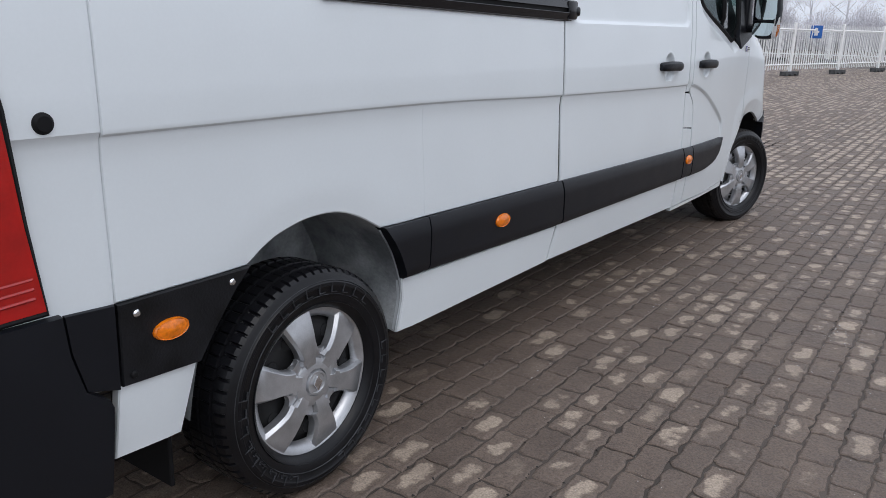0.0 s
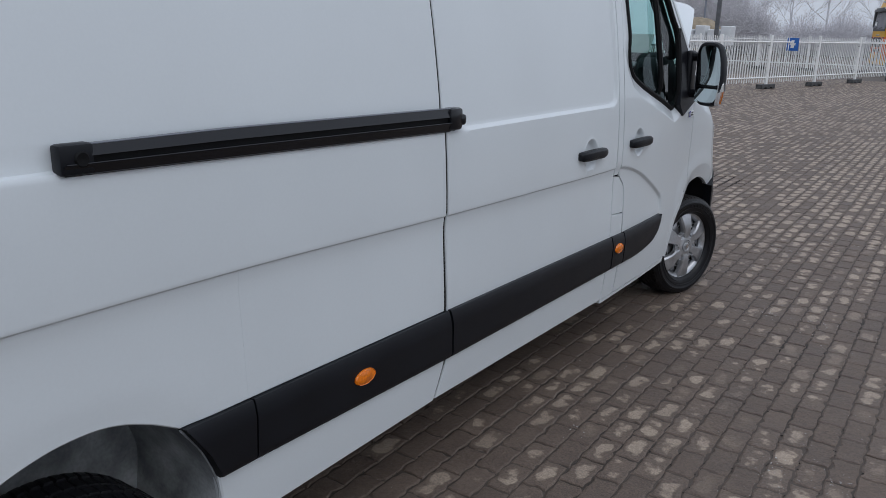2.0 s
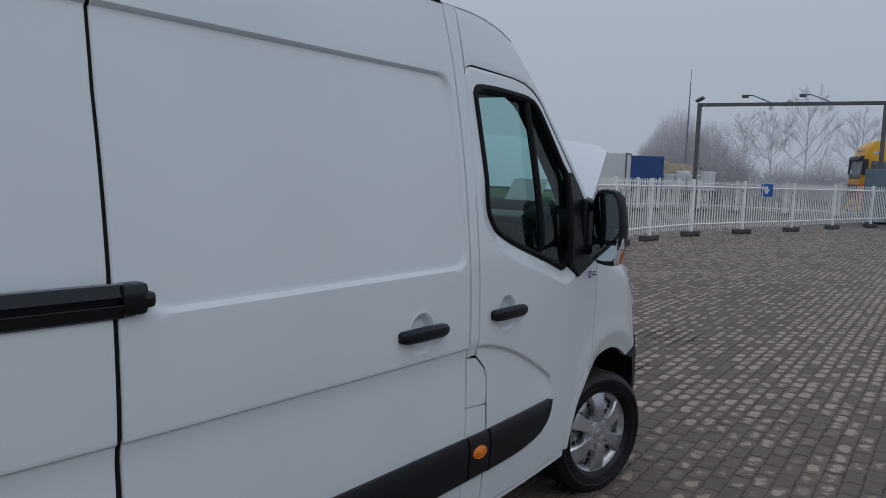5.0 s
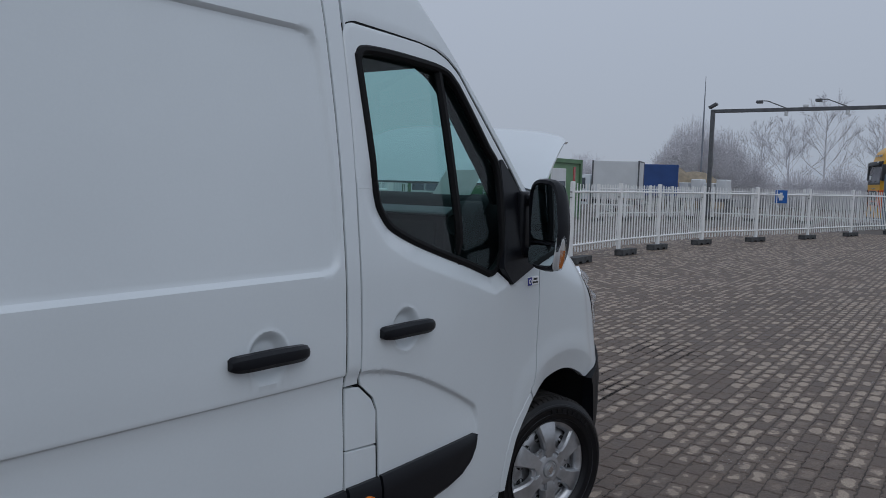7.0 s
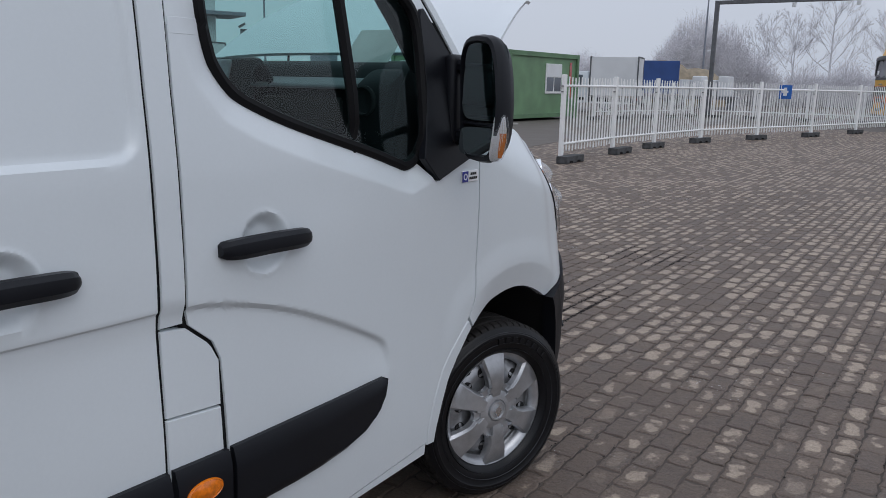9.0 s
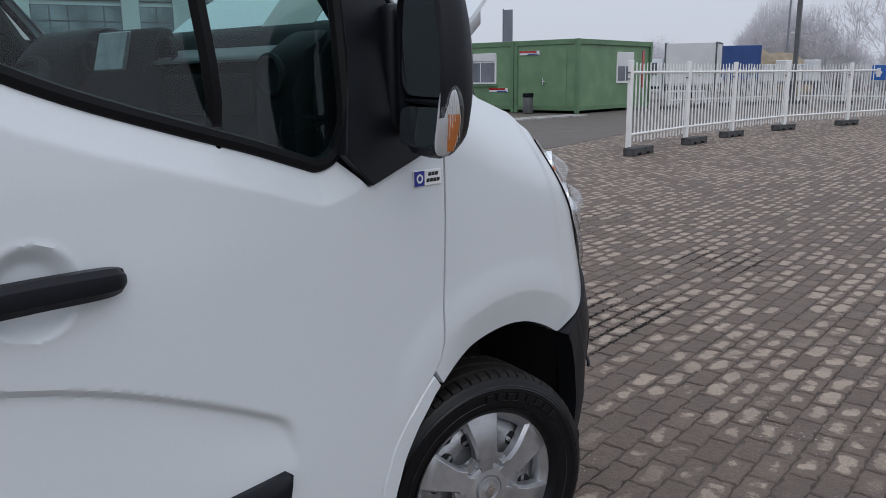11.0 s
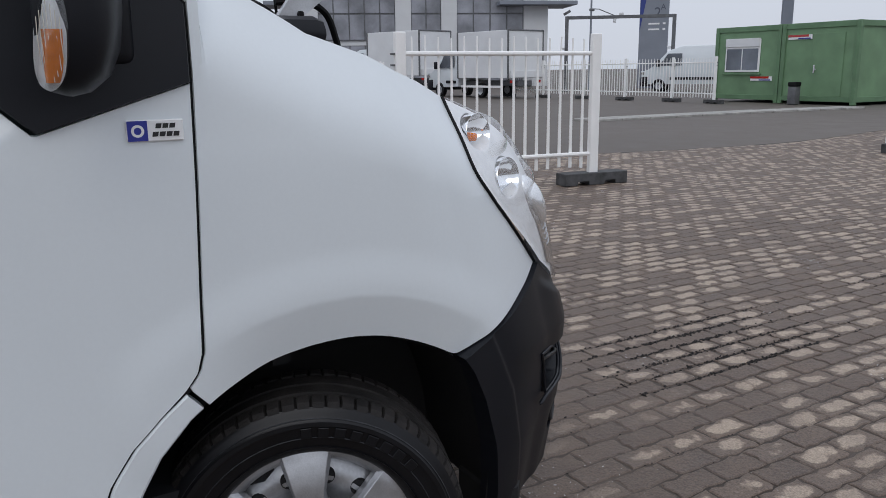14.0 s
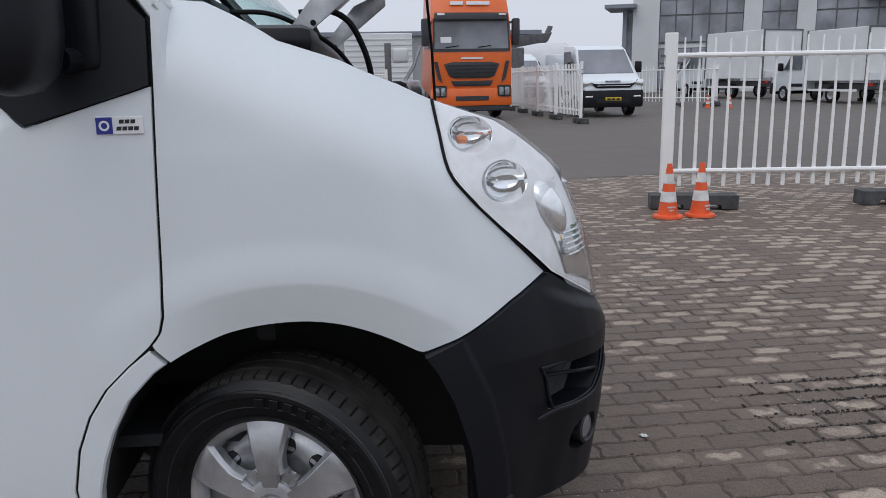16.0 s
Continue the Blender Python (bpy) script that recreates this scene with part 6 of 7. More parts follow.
# ---- vehicles in the yard; each is built facing +x, its front at x = 0, its middle at y = 0 ----
def plain_wheel(parent, x, y, r=0.36, w=0.24, rim=STEEL):
    q = new("wheel")
    q.parent, q.matrix_basis = parent, Matrix.Translation((x, y, r)) @ Matrix.Rotation(radians(90), 4, "Z")
    part("tyre", revolve([(r * 0.58, -w / 2), (r * 0.93, -w / 2), (r, -w * 0.38), (r, w * 0.38), (r * 0.93, w / 2), (r * 0.58, w / 2)], 28, closed=True), TYRE, q)
    part("rim", revolve([(0.0, w * 0.30), (r * 0.3, w * 0.30), (r * 0.5, w * 0.36), (r * 0.6, w * 0.46), (r * 0.6, -w * 0.46), (r * 0.5, -w * 0.36), (0.0, -w * 0.30)], 24), rim, q)


def heavy_truck(m, paint, label, lower=None):
    tk = thing("truck", label, "truck", "", m)
    hw = 1.25
    side = [(-2.25, 0.95), (-0.10, 0.62), (0.0, 0.70), (0.02, 2.05), (-0.10, 3.05), (-0.28, 3.62), (-0.62, 3.92), (-2.25, 4.0)]
    cb = prism(side, "y", -hw, hw, 0.07)
    for w in cb.verts:
        w.co.y *= 1 - 0.05 * ease(2.0, 3.9, w.co.z) - 0.06 * ease(3.3, 4.0, w.co.z)
    part("cab", cb, paint, tk, smooth=40)
    if lower:
        part("cab_lower_panel", prism([(-2.24, 0.94), (-0.10, 0.61), (0.012, 0.70), (0.026, 1.75), (-0.9, 1.9), (-2.24, 2.05)], "y", -hw - 0.012, hw + 0.012, 0.03), lower, tk)
    def narrow(bm):
        for w in bm.verts:
            w.co.y *= 1 - 0.055 * ease(2.0, 3.9, w.co.z) - 0.06 * ease(3.3, 4.0, w.co.z)
        return bm
    part("windscreen", narrow(prism([(0.022, 2.10), (0.042, 2.11), (-0.060, 2.95), (-0.08, 2.94)], "y", -1.14, 1.14)), OFFICE, tk)
    part("screen_frame", narrow(prism([(0.018, 2.02), (0.034, 2.02), (-0.075, 3.00), (-0.095, 3.00)], "y", -1.20, 1.20)), TRIM, tk)
    part("sun_visor", narrow(prism([(-0.06, 2.97), (0.12, 2.95), (0.08, 3.14), (-0.12, 3.18)], "y", -1.16, 1.16, 0.02)), TRIM, tk)
    for y in (-1.05, 0.83):
        part("marker_lamp", box(-0.02, 0.11, y, y + 0.22, 3.08, 3.14, 0.01), WHITE, tk)
    g = part("grille", prism([(-0.70, 1.30), (-0.52, 1.24), (0.52, 1.24), (0.70, 1.30), (0.86, 1.66), (0.60, 1.72), (-0.60, 1.72), (-0.86, 1.66)], "x", 0.02, 0.055, 0.01), TRIM, tk)
    for k in range(4):
        part("grille_bar", box(0.055, 0.075, -0.66 - 0.03 * k, 0.66 + 0.03 * k, 1.30 + 0.10 * k, 1.33 + 0.10 * k), DARKSTEEL, g)
    for q in (-1, 1):
        part("grille_wing", prism([(q * 0.92, 1.10), (q * 1.05, 1.22), (q * 1.17, 1.74), (q * 1.06, 1.74)], "x", 0.02, 0.05), TRIM, tk)
    part("maker_bar", box(0.025, 0.04, -0.34, 0.34, 1.80, 1.86, 0.004), CHROME, tk)
    part("name_bar", box(-0.19, -0.14, -0.62, -0.22, 3.40, 3.50, 0.004), CHROME, tk)
    part("name_bar", box(-0.19, -0.14, -0.12, 0.60, 3.40, 3.50, 0.004), CHROME, tk)
    part("lower_grille", prism([(-0.56, 1.00), (0.56, 1.00), (0.66, 1.16), (-0.66, 1.16)], "x", 0.02, 0.05, 0.01), TRIM, tk)
    bp_ = part("bumper", box(-0.30, 0.06, -hw, hw, 0.40, 0.94, 0.05, 2), paint, tk)
    part("bumper_intake", box(0.04, 0.075, -0.52, 0.52, 0.56, 0.70, 0.01), TRIM, bp_)
    part("bumper_skirt", box(-0.25, 0.04, -1.20, 1.20, 0.24, 0.42, 0.03), TRIM, bp_)
    for y in (-1.18, 0.82):
        lm = part("headlamp", box(0.03, 0.075, y - 0.03, y + 0.39, 0.66, 1.02, 0.05, 2), TRIM, bp_)
        for q in (0.02, 0.20):
            part("lamp_unit", box(0.07, 0.09, y + q, y + q + 0.14, 0.72, 0.96, 0.03, 2), STEEL, lm)
    for s in (-1, 1):
        mr = part("mirror", box(-0.24, 0.02, s * 1.40 - 0.11, s * 1.40 + 0.11, 2.20, 3.0, 0.05, 2), TRIM, tk)
        part("mirror_arm", box(-0.12, -0.06, min(s * 1.2, s * 1.42), max(s * 1.2, s * 1.42), 2.85, 2.91), TRIM, mr)
        part("mirror_arm", box(-0.12, -0.06, min(s * 1.2, s * 1.42), max(s * 1.2, s * 1.42), 2.30, 2.35), TRIM, mr)
        part("door_window", box(-1.35, -0.42, s * hw - 0.01, s * hw + 0.012, 2.15, 2.90, 0.01), WINDOW, tk)
        part("wiper", tube([(0.05, -0.3 + s * 0.5, 2.15), (0.04, 0.1 + s * 0.5, 2.20)], 0.015, 6), RUBBER, tk)
    part("sheet", box(0.0, 0.02, -0.95, -0.62, 2.20, 2.46), WHITE, tk)
    for x in (-1.45, -5.1):
        for y in (-1.05, 1.05):
            plain_wheel(tk, x, y, 0.5, 0.32)
    part("chassis", box(-6.0, -0.4, -0.5, 0.5, 0.62, 0.92, 0.02), TRIM, tk)
    return tk


def light_van(m, label, body=None, paint=PAINT, plated=True, boxed=True):
    """A light van or chassis cab; body: None, or the length of a box behind the cab."""
    v = thing("van", label, "van", "", m)
    hw = 0.98
    front = [(0.0, 0.42), (0.02, 0.85), (-0.06, 1.12), (-0.62, 1.30), (-1.28, 2.12), (-1.60, 2.24), (-2.45, 2.26)]
    if body is None:
        side = front + [(-5.9, 2.50), (-5.95, 0.42)]
        side[-3] = (-2.2, 2.46)
        side[-4] = (-1.55, 2.28)
    else:
        side = front + [(-2.45, 0.5)]
    def taper(bm):
        for w in bm.verts:
            w.co.y *= 1 - 0.17 * ease(1.25, 2.35, w.co.z) * ease(-3.2, -1.6, w.co.x) - 0.05 * ease(-0.5, 0.05, w.co.x)
        return bm
    part("body", taper(prism(side, "y", -hw, hw, 0.05)), paint, v, smooth=40)
    part("windscreen", taper(prism([(-0.66, 1.335), (-0.645, 1.36), (-1.245, 2.105), (-1.27, 2.09)], "y", -0.90, 0.90)), OFFICE, v)
    for y in (-0.45, 0.28):
        part("headrest", box(-1.26, -1.15, y, y + 0.26, 1.62, 1.86, 0.04, 2), SEATFAB, v)
    bp_ = part("bumper", box(-0.35, 0.05, -hw - 0.01, hw + 0.01, 0.30, 0.84, 0.06, 2), PLASTIC, v)
    part("lower_intake", box(0.04, 0.06, -0.55, 0.55, 0.42, 0.56, 0.01), BLACK, bp_)
    g = part("grille", prism([(-0.56, 0.90), (0.56, 0.90), (0.72, 1.07), (0.60, 1.02), (-0.60, 1.02), (-0.72, 1.07)], "x", -0.02, 0.045, 0.004), PLASTIC, v)
    part("grille_bar", box(0.045, 0.055, -0.54, 0.54, 0.955, 0.975), CHROME, g)
    part("maker_bar", box(-0.06, -0.01, -0.24, 0.24, 1.08, 1.125, 0.004), STEEL, v)
    for s in (-1, 1):
        part("headlamp", prism([(s * 0.70, 1.03), (s * 0.97, 0.94), (s * 0.985, 1.14), (s * 0.80, 1.16)], "x", -0.14, 0.025, 0.008), REFLECT, v)
        part("fog_lamp", box(0.03, 0.062, s * 0.78 - 0.12, s * 0.78 + 0.12, 0.60, 0.66, 0.01), REFLECT, bp_)
        mr = part("mirror", box(-1.0, -0.82, s * 1.14 - 0.10, s * 1.14 + 0.10, 1.36, 1.72, 0.04, 2), PLASTIC, v)
        part("mirror_arm", box(-0.95, -0.90, min(s * 0.95, s * 1.1), max(s * 0.95, s * 1.1), 1.42, 1.48), PLASTIC, mr)
        part("door_window", prism([(-0.95, 1.42), (-1.40, 2.06), (-2.15, 2.06), (-2.15, 1.42)], "y", s * hw - 0.01, s * hw + 0.012), WINDOW, v)
        part("rubbing_strip", box(-5.2 if body is None else -2.3, -1.5, s * hw - 0.01, s * hw + 0.02, 0.66, 0.80, 0.01), PLASTIC, v)
    if plated:
        npl = part("number_plate", box(0.052, 0.06, -0.26, 0.26, 0.50, 0.61, 0.002), PLATE_Y, v)
        for k in range(3):
            part("plate_bar", box(0.060, 0.063, -0.20 + 0.15 * k, -0.09 + 0.15 * k, 0.53, 0.58), INK, npl)
    rear = -4.9 if body is None else -1.9 - body * 0.62
    for x in (-0.95, rear):
        for s in (-1, 1):
            plain_wheel(v, x, s * 0.86, 0.35, 0.24)
    if body:
        part("chassis", box(-2.6 - body, -2.3, -0.45, 0.45, 0.55, 0.80, 0.02), DARKMETAL, v)
        if not boxed:
            part("cargo_bed", box(-2.62 - body, -2.5, -1.0, 1.0, 0.80, 0.92, 0.01), DARKMETAL, v)
            return v
        bx = part("box_body", box(-2.62 - body, -2.55, -1.08, 1.08, 0.92, 3.05, 0.015), TARP_W, v)
        for x in (-2.62 - body, -2.59):
            for s in (-1, 1):
                part("box_post", box(x - 0.03, x + 0.05, s * 1.09 - 0.03, s * 1.09 + 0.03, 0.90, 3.07, 0.008), DARKMETAL, bx)
            part("box_beam", box(x - 0.03, x + 0.05, -1.09, 1.09, 3.01, 3.08, 0.008), DARKMETAL, bx)
        for s in (-1, 1):
            part("underride_bar", box(-2.4 - body * 0.9, -2.7, s * 0.98 - 0.02, s * 0.98 + 0.02, 0.48, 0.58), WHITE, v)
            part("tail_lamp", box(-2.66 - body, -2.62 - body, s * 0.86 - 0.12, s * 0.86 + 0.12, 0.70, 0.82), RED, v)
        part("tail_lift", box(-2.72 - body, -2.63 - body, -1.0, 1.0, 0.94, 1.25, 0.01), TARP_W, v)
    return v


heavy_truck(Matrix.Translation((-24.0, 7.98, 0)) @ Matrix.Rotation(radians(4), 4, "Z") @ Matrix.Scale(1.05, 4), ORANGE, "orange tractor unit parked behind the fence")
light_van(Matrix.Translation((-23.4, 12.45, 0)) @ Matrix.Rotation(radians(2), 4, "Z") @ Matrix.Scale(1.02, 4), "white chassis-cab van with a yellow number plate", 3.2, boxed=False)
light_van(Matrix.Translation((-35.2, 24.75, 0)) @ Matrix.Rotation(radians(188), 4, "Z"), "white box van with a dark-framed cargo box", 3.6, plated=False)
light_van(Matrix.Translation((-44.4, 23.6, 0)) @ Matrix.Rotation(radians(196), 4, "Z") @ Matrix.Scale(1.12, 4), "white box van parked behind another one", 3.8, plated=False)
light_van(Matrix.Translation((-32.6, 36.4, 0)) @ Matrix.Rotation(radians(216), 4, "Z"), "white panel van behind the fence by the cabin", None, plated=False)
light_van(Matrix.Translation((-37.0, 12.6, 0)) @ Matrix.Rotation(radians(10), 4, "Z"), "white panel van behind the orange truck", None, plated=False)
light_van(Matrix.Translation((-37.5, 16.2, 0)) @ Matrix.Rotation(radians(5), 4, "Z"), "white panel van far back in the yard", None, plated=False)
light_van(Matrix.Translation((-21.4, 44.0, 0)) @ Matrix.Rotation(radians(195), 4, "Z"), "white box van behind the cabin in the mist", 2.6, plated=False)
yt = heavy_truck(Matrix.Translation((-4.3, 45.6, 0)) @ Matrix.Rotation(radians(200), 4, "Z"), YELLOW, "yellow and orange truck half hidden behind a container", ORANGE)
bt = thing("truck_trailer", "blue tarpaulin trailer in the mist", "trailer", "", Matrix.Translation((-19.9, 57.4, 0)) @ Matrix.Rotation(radians(21), 4, "Z"))
part("box_body", box(-1.35, 1.35, -1.0, 6.0, 1.0, 3.25, 0.03), TARP_B, bt)
part("chassis", box(-1.2, 1.2, -1.0, 6.0, 0.6, 1.0, 0.02), DARKMETAL, bt)
for x in (-1.1, 1.1):
    for y in (3.2, 4.5):
        q = plain_wheel(bt, x, y, 0.5, 0.3)
gc = thing("container", "grey-blue shipping container in the yard", "container", "", Matrix.Translation((-1.9, 40.6, 0)))
part("body", box(-1.35, 3.6, 0, 2.4, 0.05, 2.45, 0.02), CONT_G, gc)
for k in range(16):
    part("rib", box(-1.25 + 0.30 * k, -1.10 + 0.30 * k, -0.03, 0.0, 0.15, 2.35, 0.008), CONT_G, gc)
gn = thing("machine_rack", "rack of light machinery on a flatbed in the mist", "machinery", "", Matrix.Translation((-17.2, 58.0, 0)))
for k in range(4):
    part("machine_block", box(-1.2 + 0.9 * k, -0.5 + 0.9 * k, -0.6, 0.6, 0.9, 2.0 + 0.25 * (k % 2), 0.05), TARP_W, gn)
part("bed", box(-1.6, 2.6, -1.1, 1.1, 0.7, 0.9, 0.02), DARKMETAL, gn)
for k in range(3):
    part("leg", box(-1.4 + 1.8 * k, -1.2 + 1.8 * k, -0.9, 0.9, 0.0, 0.7), DARKMETAL, gn)
mx_ = thing("box_trailer", "white box trailer with a ribbed side beyond the orange truck", "trailer", "", Matrix.Translation((-38.0, 3.6, 0)))
tb_ = part("box_body", box(-2.5, 0.0, 0.0, 3.3, 0.95, 3.5, 0.03), TARP_W, mx_)
for k in range(9):
    part("side_rib", box(0.0, 0.03, 0.05, 3.25, 1.1 + 0.26 * k, 1.16 + 0.26 * k, 0.006), WALLW, tb_)
part("chassis", box(-2.3, -0.1, 0.1, 3.2, 0.55, 0.95, 0.02), DARKMETAL, mx_)
for y in (0.7, 2.6):
    plain_wheel(mx_, -0.6, y, 0.48, 0.3)
    plain_wheel(mx_, -1.9, y, 0.48, 0.3)
sm = thing("site_machine", "small grey site machine with an upright dark mast", "machine", "", Matrix.Translation((-31.5, 5.6, 0)))
part("mast", box(-0.15, 0.15, -0.22, 0.05, 0.2, 2.75, 0.04, 2), DARKMETAL, sm)
part("head", box(-0.2, 0.3, 0.1, 0.75, 1.95, 2.55, 0.12, 3), WALLW, sm)
part("engine_block", box(-0.4, 0.4, 0.1, 1.2, 0.5, 1.25, 0.08, 2), STEEL, sm)
part("boom", tube([(0.1, 0.5, 1.1), (0.1, 0.95, 1.8), (0.1, 1.25, 2.6)], [0.09, 0.08, 0.06], 8), STEEL, sm)
part("skid", box(-0.6, 0.6, -0.4, 1.4, 0.0, 0.5, 0.04), DARKMETAL, sm)
cr = thing("loader_crane", "folded dark truck crane behind the orange truck", "crane", "", Matrix.Translation((-34.5, 11.3, 0)))
part("column", box(-0.3, 0.3, -0.4, 0.4, 0.0, 2.6, 0.05), DARKMETAL, cr)
part("boom", prism([(-0.6, 2.5), (1.5, 2.85), (1.7, 3.25), (0.6, 3.15), (-0.6, 3.05)], "x", -0.2, 0.2, 0.03), DARKMETAL, cr)
part("jib", prism([(1.2, 2.8), (1.45, 2.8), (1.75, 3.5), (1.55, 3.55)], "x", -0.12, 0.12, 0.02), DARKMETAL, cr)


# ---- pylon, gantries, mast ----
py_ = thing("pylon_sign", "tall grey pylon sign with a blue wedge", "sign", "", Matrix.Translation((-38.0, 42.2, 0)) @ Matrix.Rotation(radians(45), 4, "Z"))
part("panel", box(-0.92, 0.92, -0.18, 0.18, 0.0, 6.05, 0.03), GREYP, py_)
part("wedge", prism([(-0.90, 6.03), (-0.46, 6.03), (-0.90, 3.6)], "y", -0.20, -0.182), NAVY, py_)
words("pylon_numeral", "2", 0.92, SLATE, py_, Matrix.Translation((0.20, -0.186, 4.76)) @ Matrix.Rotation(radians(90), 4, "X"))
words("pylon_letter", "A", 0.50, SLATE, py_, Matrix.Translation((0.55, -0.186, 5.12)) @ Matrix.Rotation(radians(90), 4, "X"))
for z in (4.05, 3.7):
    part("text_bar", box(-0.35, 0.35, -0.19, -0.182, z, z + 0.10), WHITE, py_)
    part("text_bar", box(0.55, 0.72, -0.19, -0.182, z, z + 0.12), WHITE, py_)


def gantry(p, q, h, label, lamps):
    a, b = Vector((*p, 0)), Vector((*q, 0))
    d = b - a
    g = thing("gantry", label, "gantry", "", Matrix.Translation(a) @ Matrix.Rotation(math.atan2(-d.x, d.y), 4, "Z"))
    L = d.length
    for y in (0, L):
        part("post", box(-0.10, 0.10, y - 0.10, y + 0.10, 0, h, 0.01), DARKMETAL, g)
        part("base_plate", box(-0.2, 0.2, y - 0.2, y + 0.2, 0, 0.03), DARKMETAL, g)
    part("beam", box(-0.08, 0.08, -0.1, L + 0.1, h - 0.16, h + 0.02, 0.01), DARKMETAL, g)
    for k, f in enumerate(lamps):
        arm = part("lamp_arm", tube([(0, f * L, h), (0.0, f * L - 0.9, h + 0.38), (0, f * L - 1.2, h + 0.40)], 0.03, 6), DARKMETAL, g)
        part("floodlight", box(-0.18, 0.12, f * L - 1.45, f * L - 1.15, h + 0.28, h + 0.42, 0.02), DARKMETAL, arm)
        part("camera_unit", tube([(0, f * L, h - 0.16), (0, f * L, h - 0.38)], 0.09, 10), TARP_W, g)
    part("panel_lamp", (lambda b_: (b_.transform(Matrix.Translation((0, 0, h + 0.22)) @ Matrix.Rotation(radians(30), 4, "X")), b_)[1])(box(-0.2, 0.2, -0.22, 0.22, -0.06, 0.06, 0.01)), DARKMETAL, g)
    for y in (0, L):
        part("post_camera", box(-0.2, -0.05, y - 0.32, y - 0.10, h * 0.56, h * 0.56 + 0.14, 0.02), TARP_W, g)
    part("beam_camera", box(-0.10, 0.08, 0.51 * L - 0.13, 0.51 * L + 0.13, h + 0.02, h + 0.16, 0.03, 2), TARP_W, g)
    return g


gantry((-11.70, 43.19), (-2.98, 43.72), 5.72, "dark grey gantry with floodlights and cameras", (0.41, 0.725))
gantry((-36.25, 33.66), (-32.3, 38.2), 4.25, "dark grey gantry over the far gate", (0.45,))
ms = thing("radio_mast", "thin grey mast in the mist", "mast", "", Matrix.Translation((-20.2, 67.7, 0)))
part("pole", tube([(0, 0, 0), (0, 0, 7.0), (0, 0, 10.9)], [0.10, 0.07, 0.02], 6), GREYP, ms)
mp = thing("lamp_mast", "thin lamp mast in the mist", "mast", "", Matrix.Translation((-37.5, 36.5, 0)))
part("pole", tube([(0, 0, 0), (0, 0, 8.0)], [0.08, 0.05], 6), GREYP, mp)
fl = thing("banner_flag", "narrow dark banner on a pole beyond the cabin", "flag", "", Matrix.Translation((-35.0, 50.83, 0)))
part("pole", tube([(0, 0, 0), (0, 0, 6.25)], 0.05, 6), GREYP, fl)
part("cloth", box(0.05, 0.85, -0.02, 0.02, 3.6, 6.15), GREYP, fl)


# ---- office building ----
ob_ = thing("office_building", "white office building with dark glazing and a flat canopy", "building", "", Matrix.Translation((-57.14, 24.36, 0)) @ Matrix.Rotation(radians(-23), 4, "Z"))
BL = 19.5
part("wall", box(-9.0, -0.35, 0.0, BL, 0.0, 9.5), WALLW, ob_, smooth=0)
for y0, y1 in ((0.0, 1.9), (7.7, 8.9), (11.2, 12.4), (17.6, BL)):
    part("pier", box(-0.35, 0.0, y0, y1, 0.0, 9.5, 0.02), WALLW, ob_)
for y0, y1 in ((1.9, 7.7), (8.9, 11.2), (12.4, 17.6)):
    for z0, z1, mt in ((0.15, 3.2, NAVY), (3.55, 6.6, None), (6.9, 9.3, None)):
        n = max(2, int((y1 - y0) / 1.15))
        fr = part("window", box(-0.33, -0.24, y0, y1, z0, z1), DARKMETAL, ob_)
        for k in range(n):
            wv = (y1 - y0) / n
            part("pane", box(-0.235, -0.20, y0 + wv * k + 0.05, y0 + wv * (k + 1) - 0.05, z0 + 0.08, z0 + 0.62 * (z1 - z0)), OFFICE, fr)
            part("pane", box(-0.235, -0.20, y0 + wv * k + 0.05, y0 + wv * (k + 1) - 0.05, z0 + 0.66 * (z1 - z0), z1 - 0.06), OFFICE, fr)
part("roof", box(-9.3, 0.3, -0.3, BL + 0.3, 9.5, 9.8, 0.02), ROOF, ob_)
for ya, yb in ((-1.95, 0.3), (BL - 4.0, BL + 2.0)):
    part("canopy", box(-3.0, 1.2, ya, yb, 6.05, 6.35, 0.03), GREYP, ob_)
part("entrance_pillar", box(-0.5, -0.2, -0.75, -0.45, 0.0, 6.05, 0.02), GREYP, ob_)
part("entrance_glazing", box(-1.5, -1.3, -0.8, 0.0, 0.0, 6.0), OFFICE, ob_)

hall = thing("low_hall", "low grey hall far off in the mist", "building", "", Matrix.Translation((-70.0, -6.0, 0)))
part("wall", box(-12, 0, 0, 26.0, 0, 5.0), ROOF, hall, smooth=0)
part("roof", box(-12.3, 0.3, -0.3, 26.3, 5.0, 5.4, 0.03), GREYP, hall)
for k in range(5):
    part("window", box(0.0, 0.05, 2.0 + 4.6 * k, 5.0 + 4.6 * k, 2.6, 3.8), WINDOW, hall)
silo = thing("storage_tank", "pale round tank far off in the mist", "tank", "", Matrix.Translation((-57, 17.6, 0)))
part("shell", (lambda b: (b.transform(Matrix.Translation((0, 0, 2.0)) @ Matrix.Rotation(radians(90), 4, "Z")), b)[1])(revolve([(0.0, -2.4), (1.2, -2.2), (1.7, -1.6), (1.7, 1.6), (1.2, 2.2), (0.0, 2.4)], 24)), WALLW, silo)
for y in (-1.2, 1.2):
    part("leg", box(-1.3, 1.3, y - 0.15, y + 0.15, 0.0, 0.6), GREYP, silo)


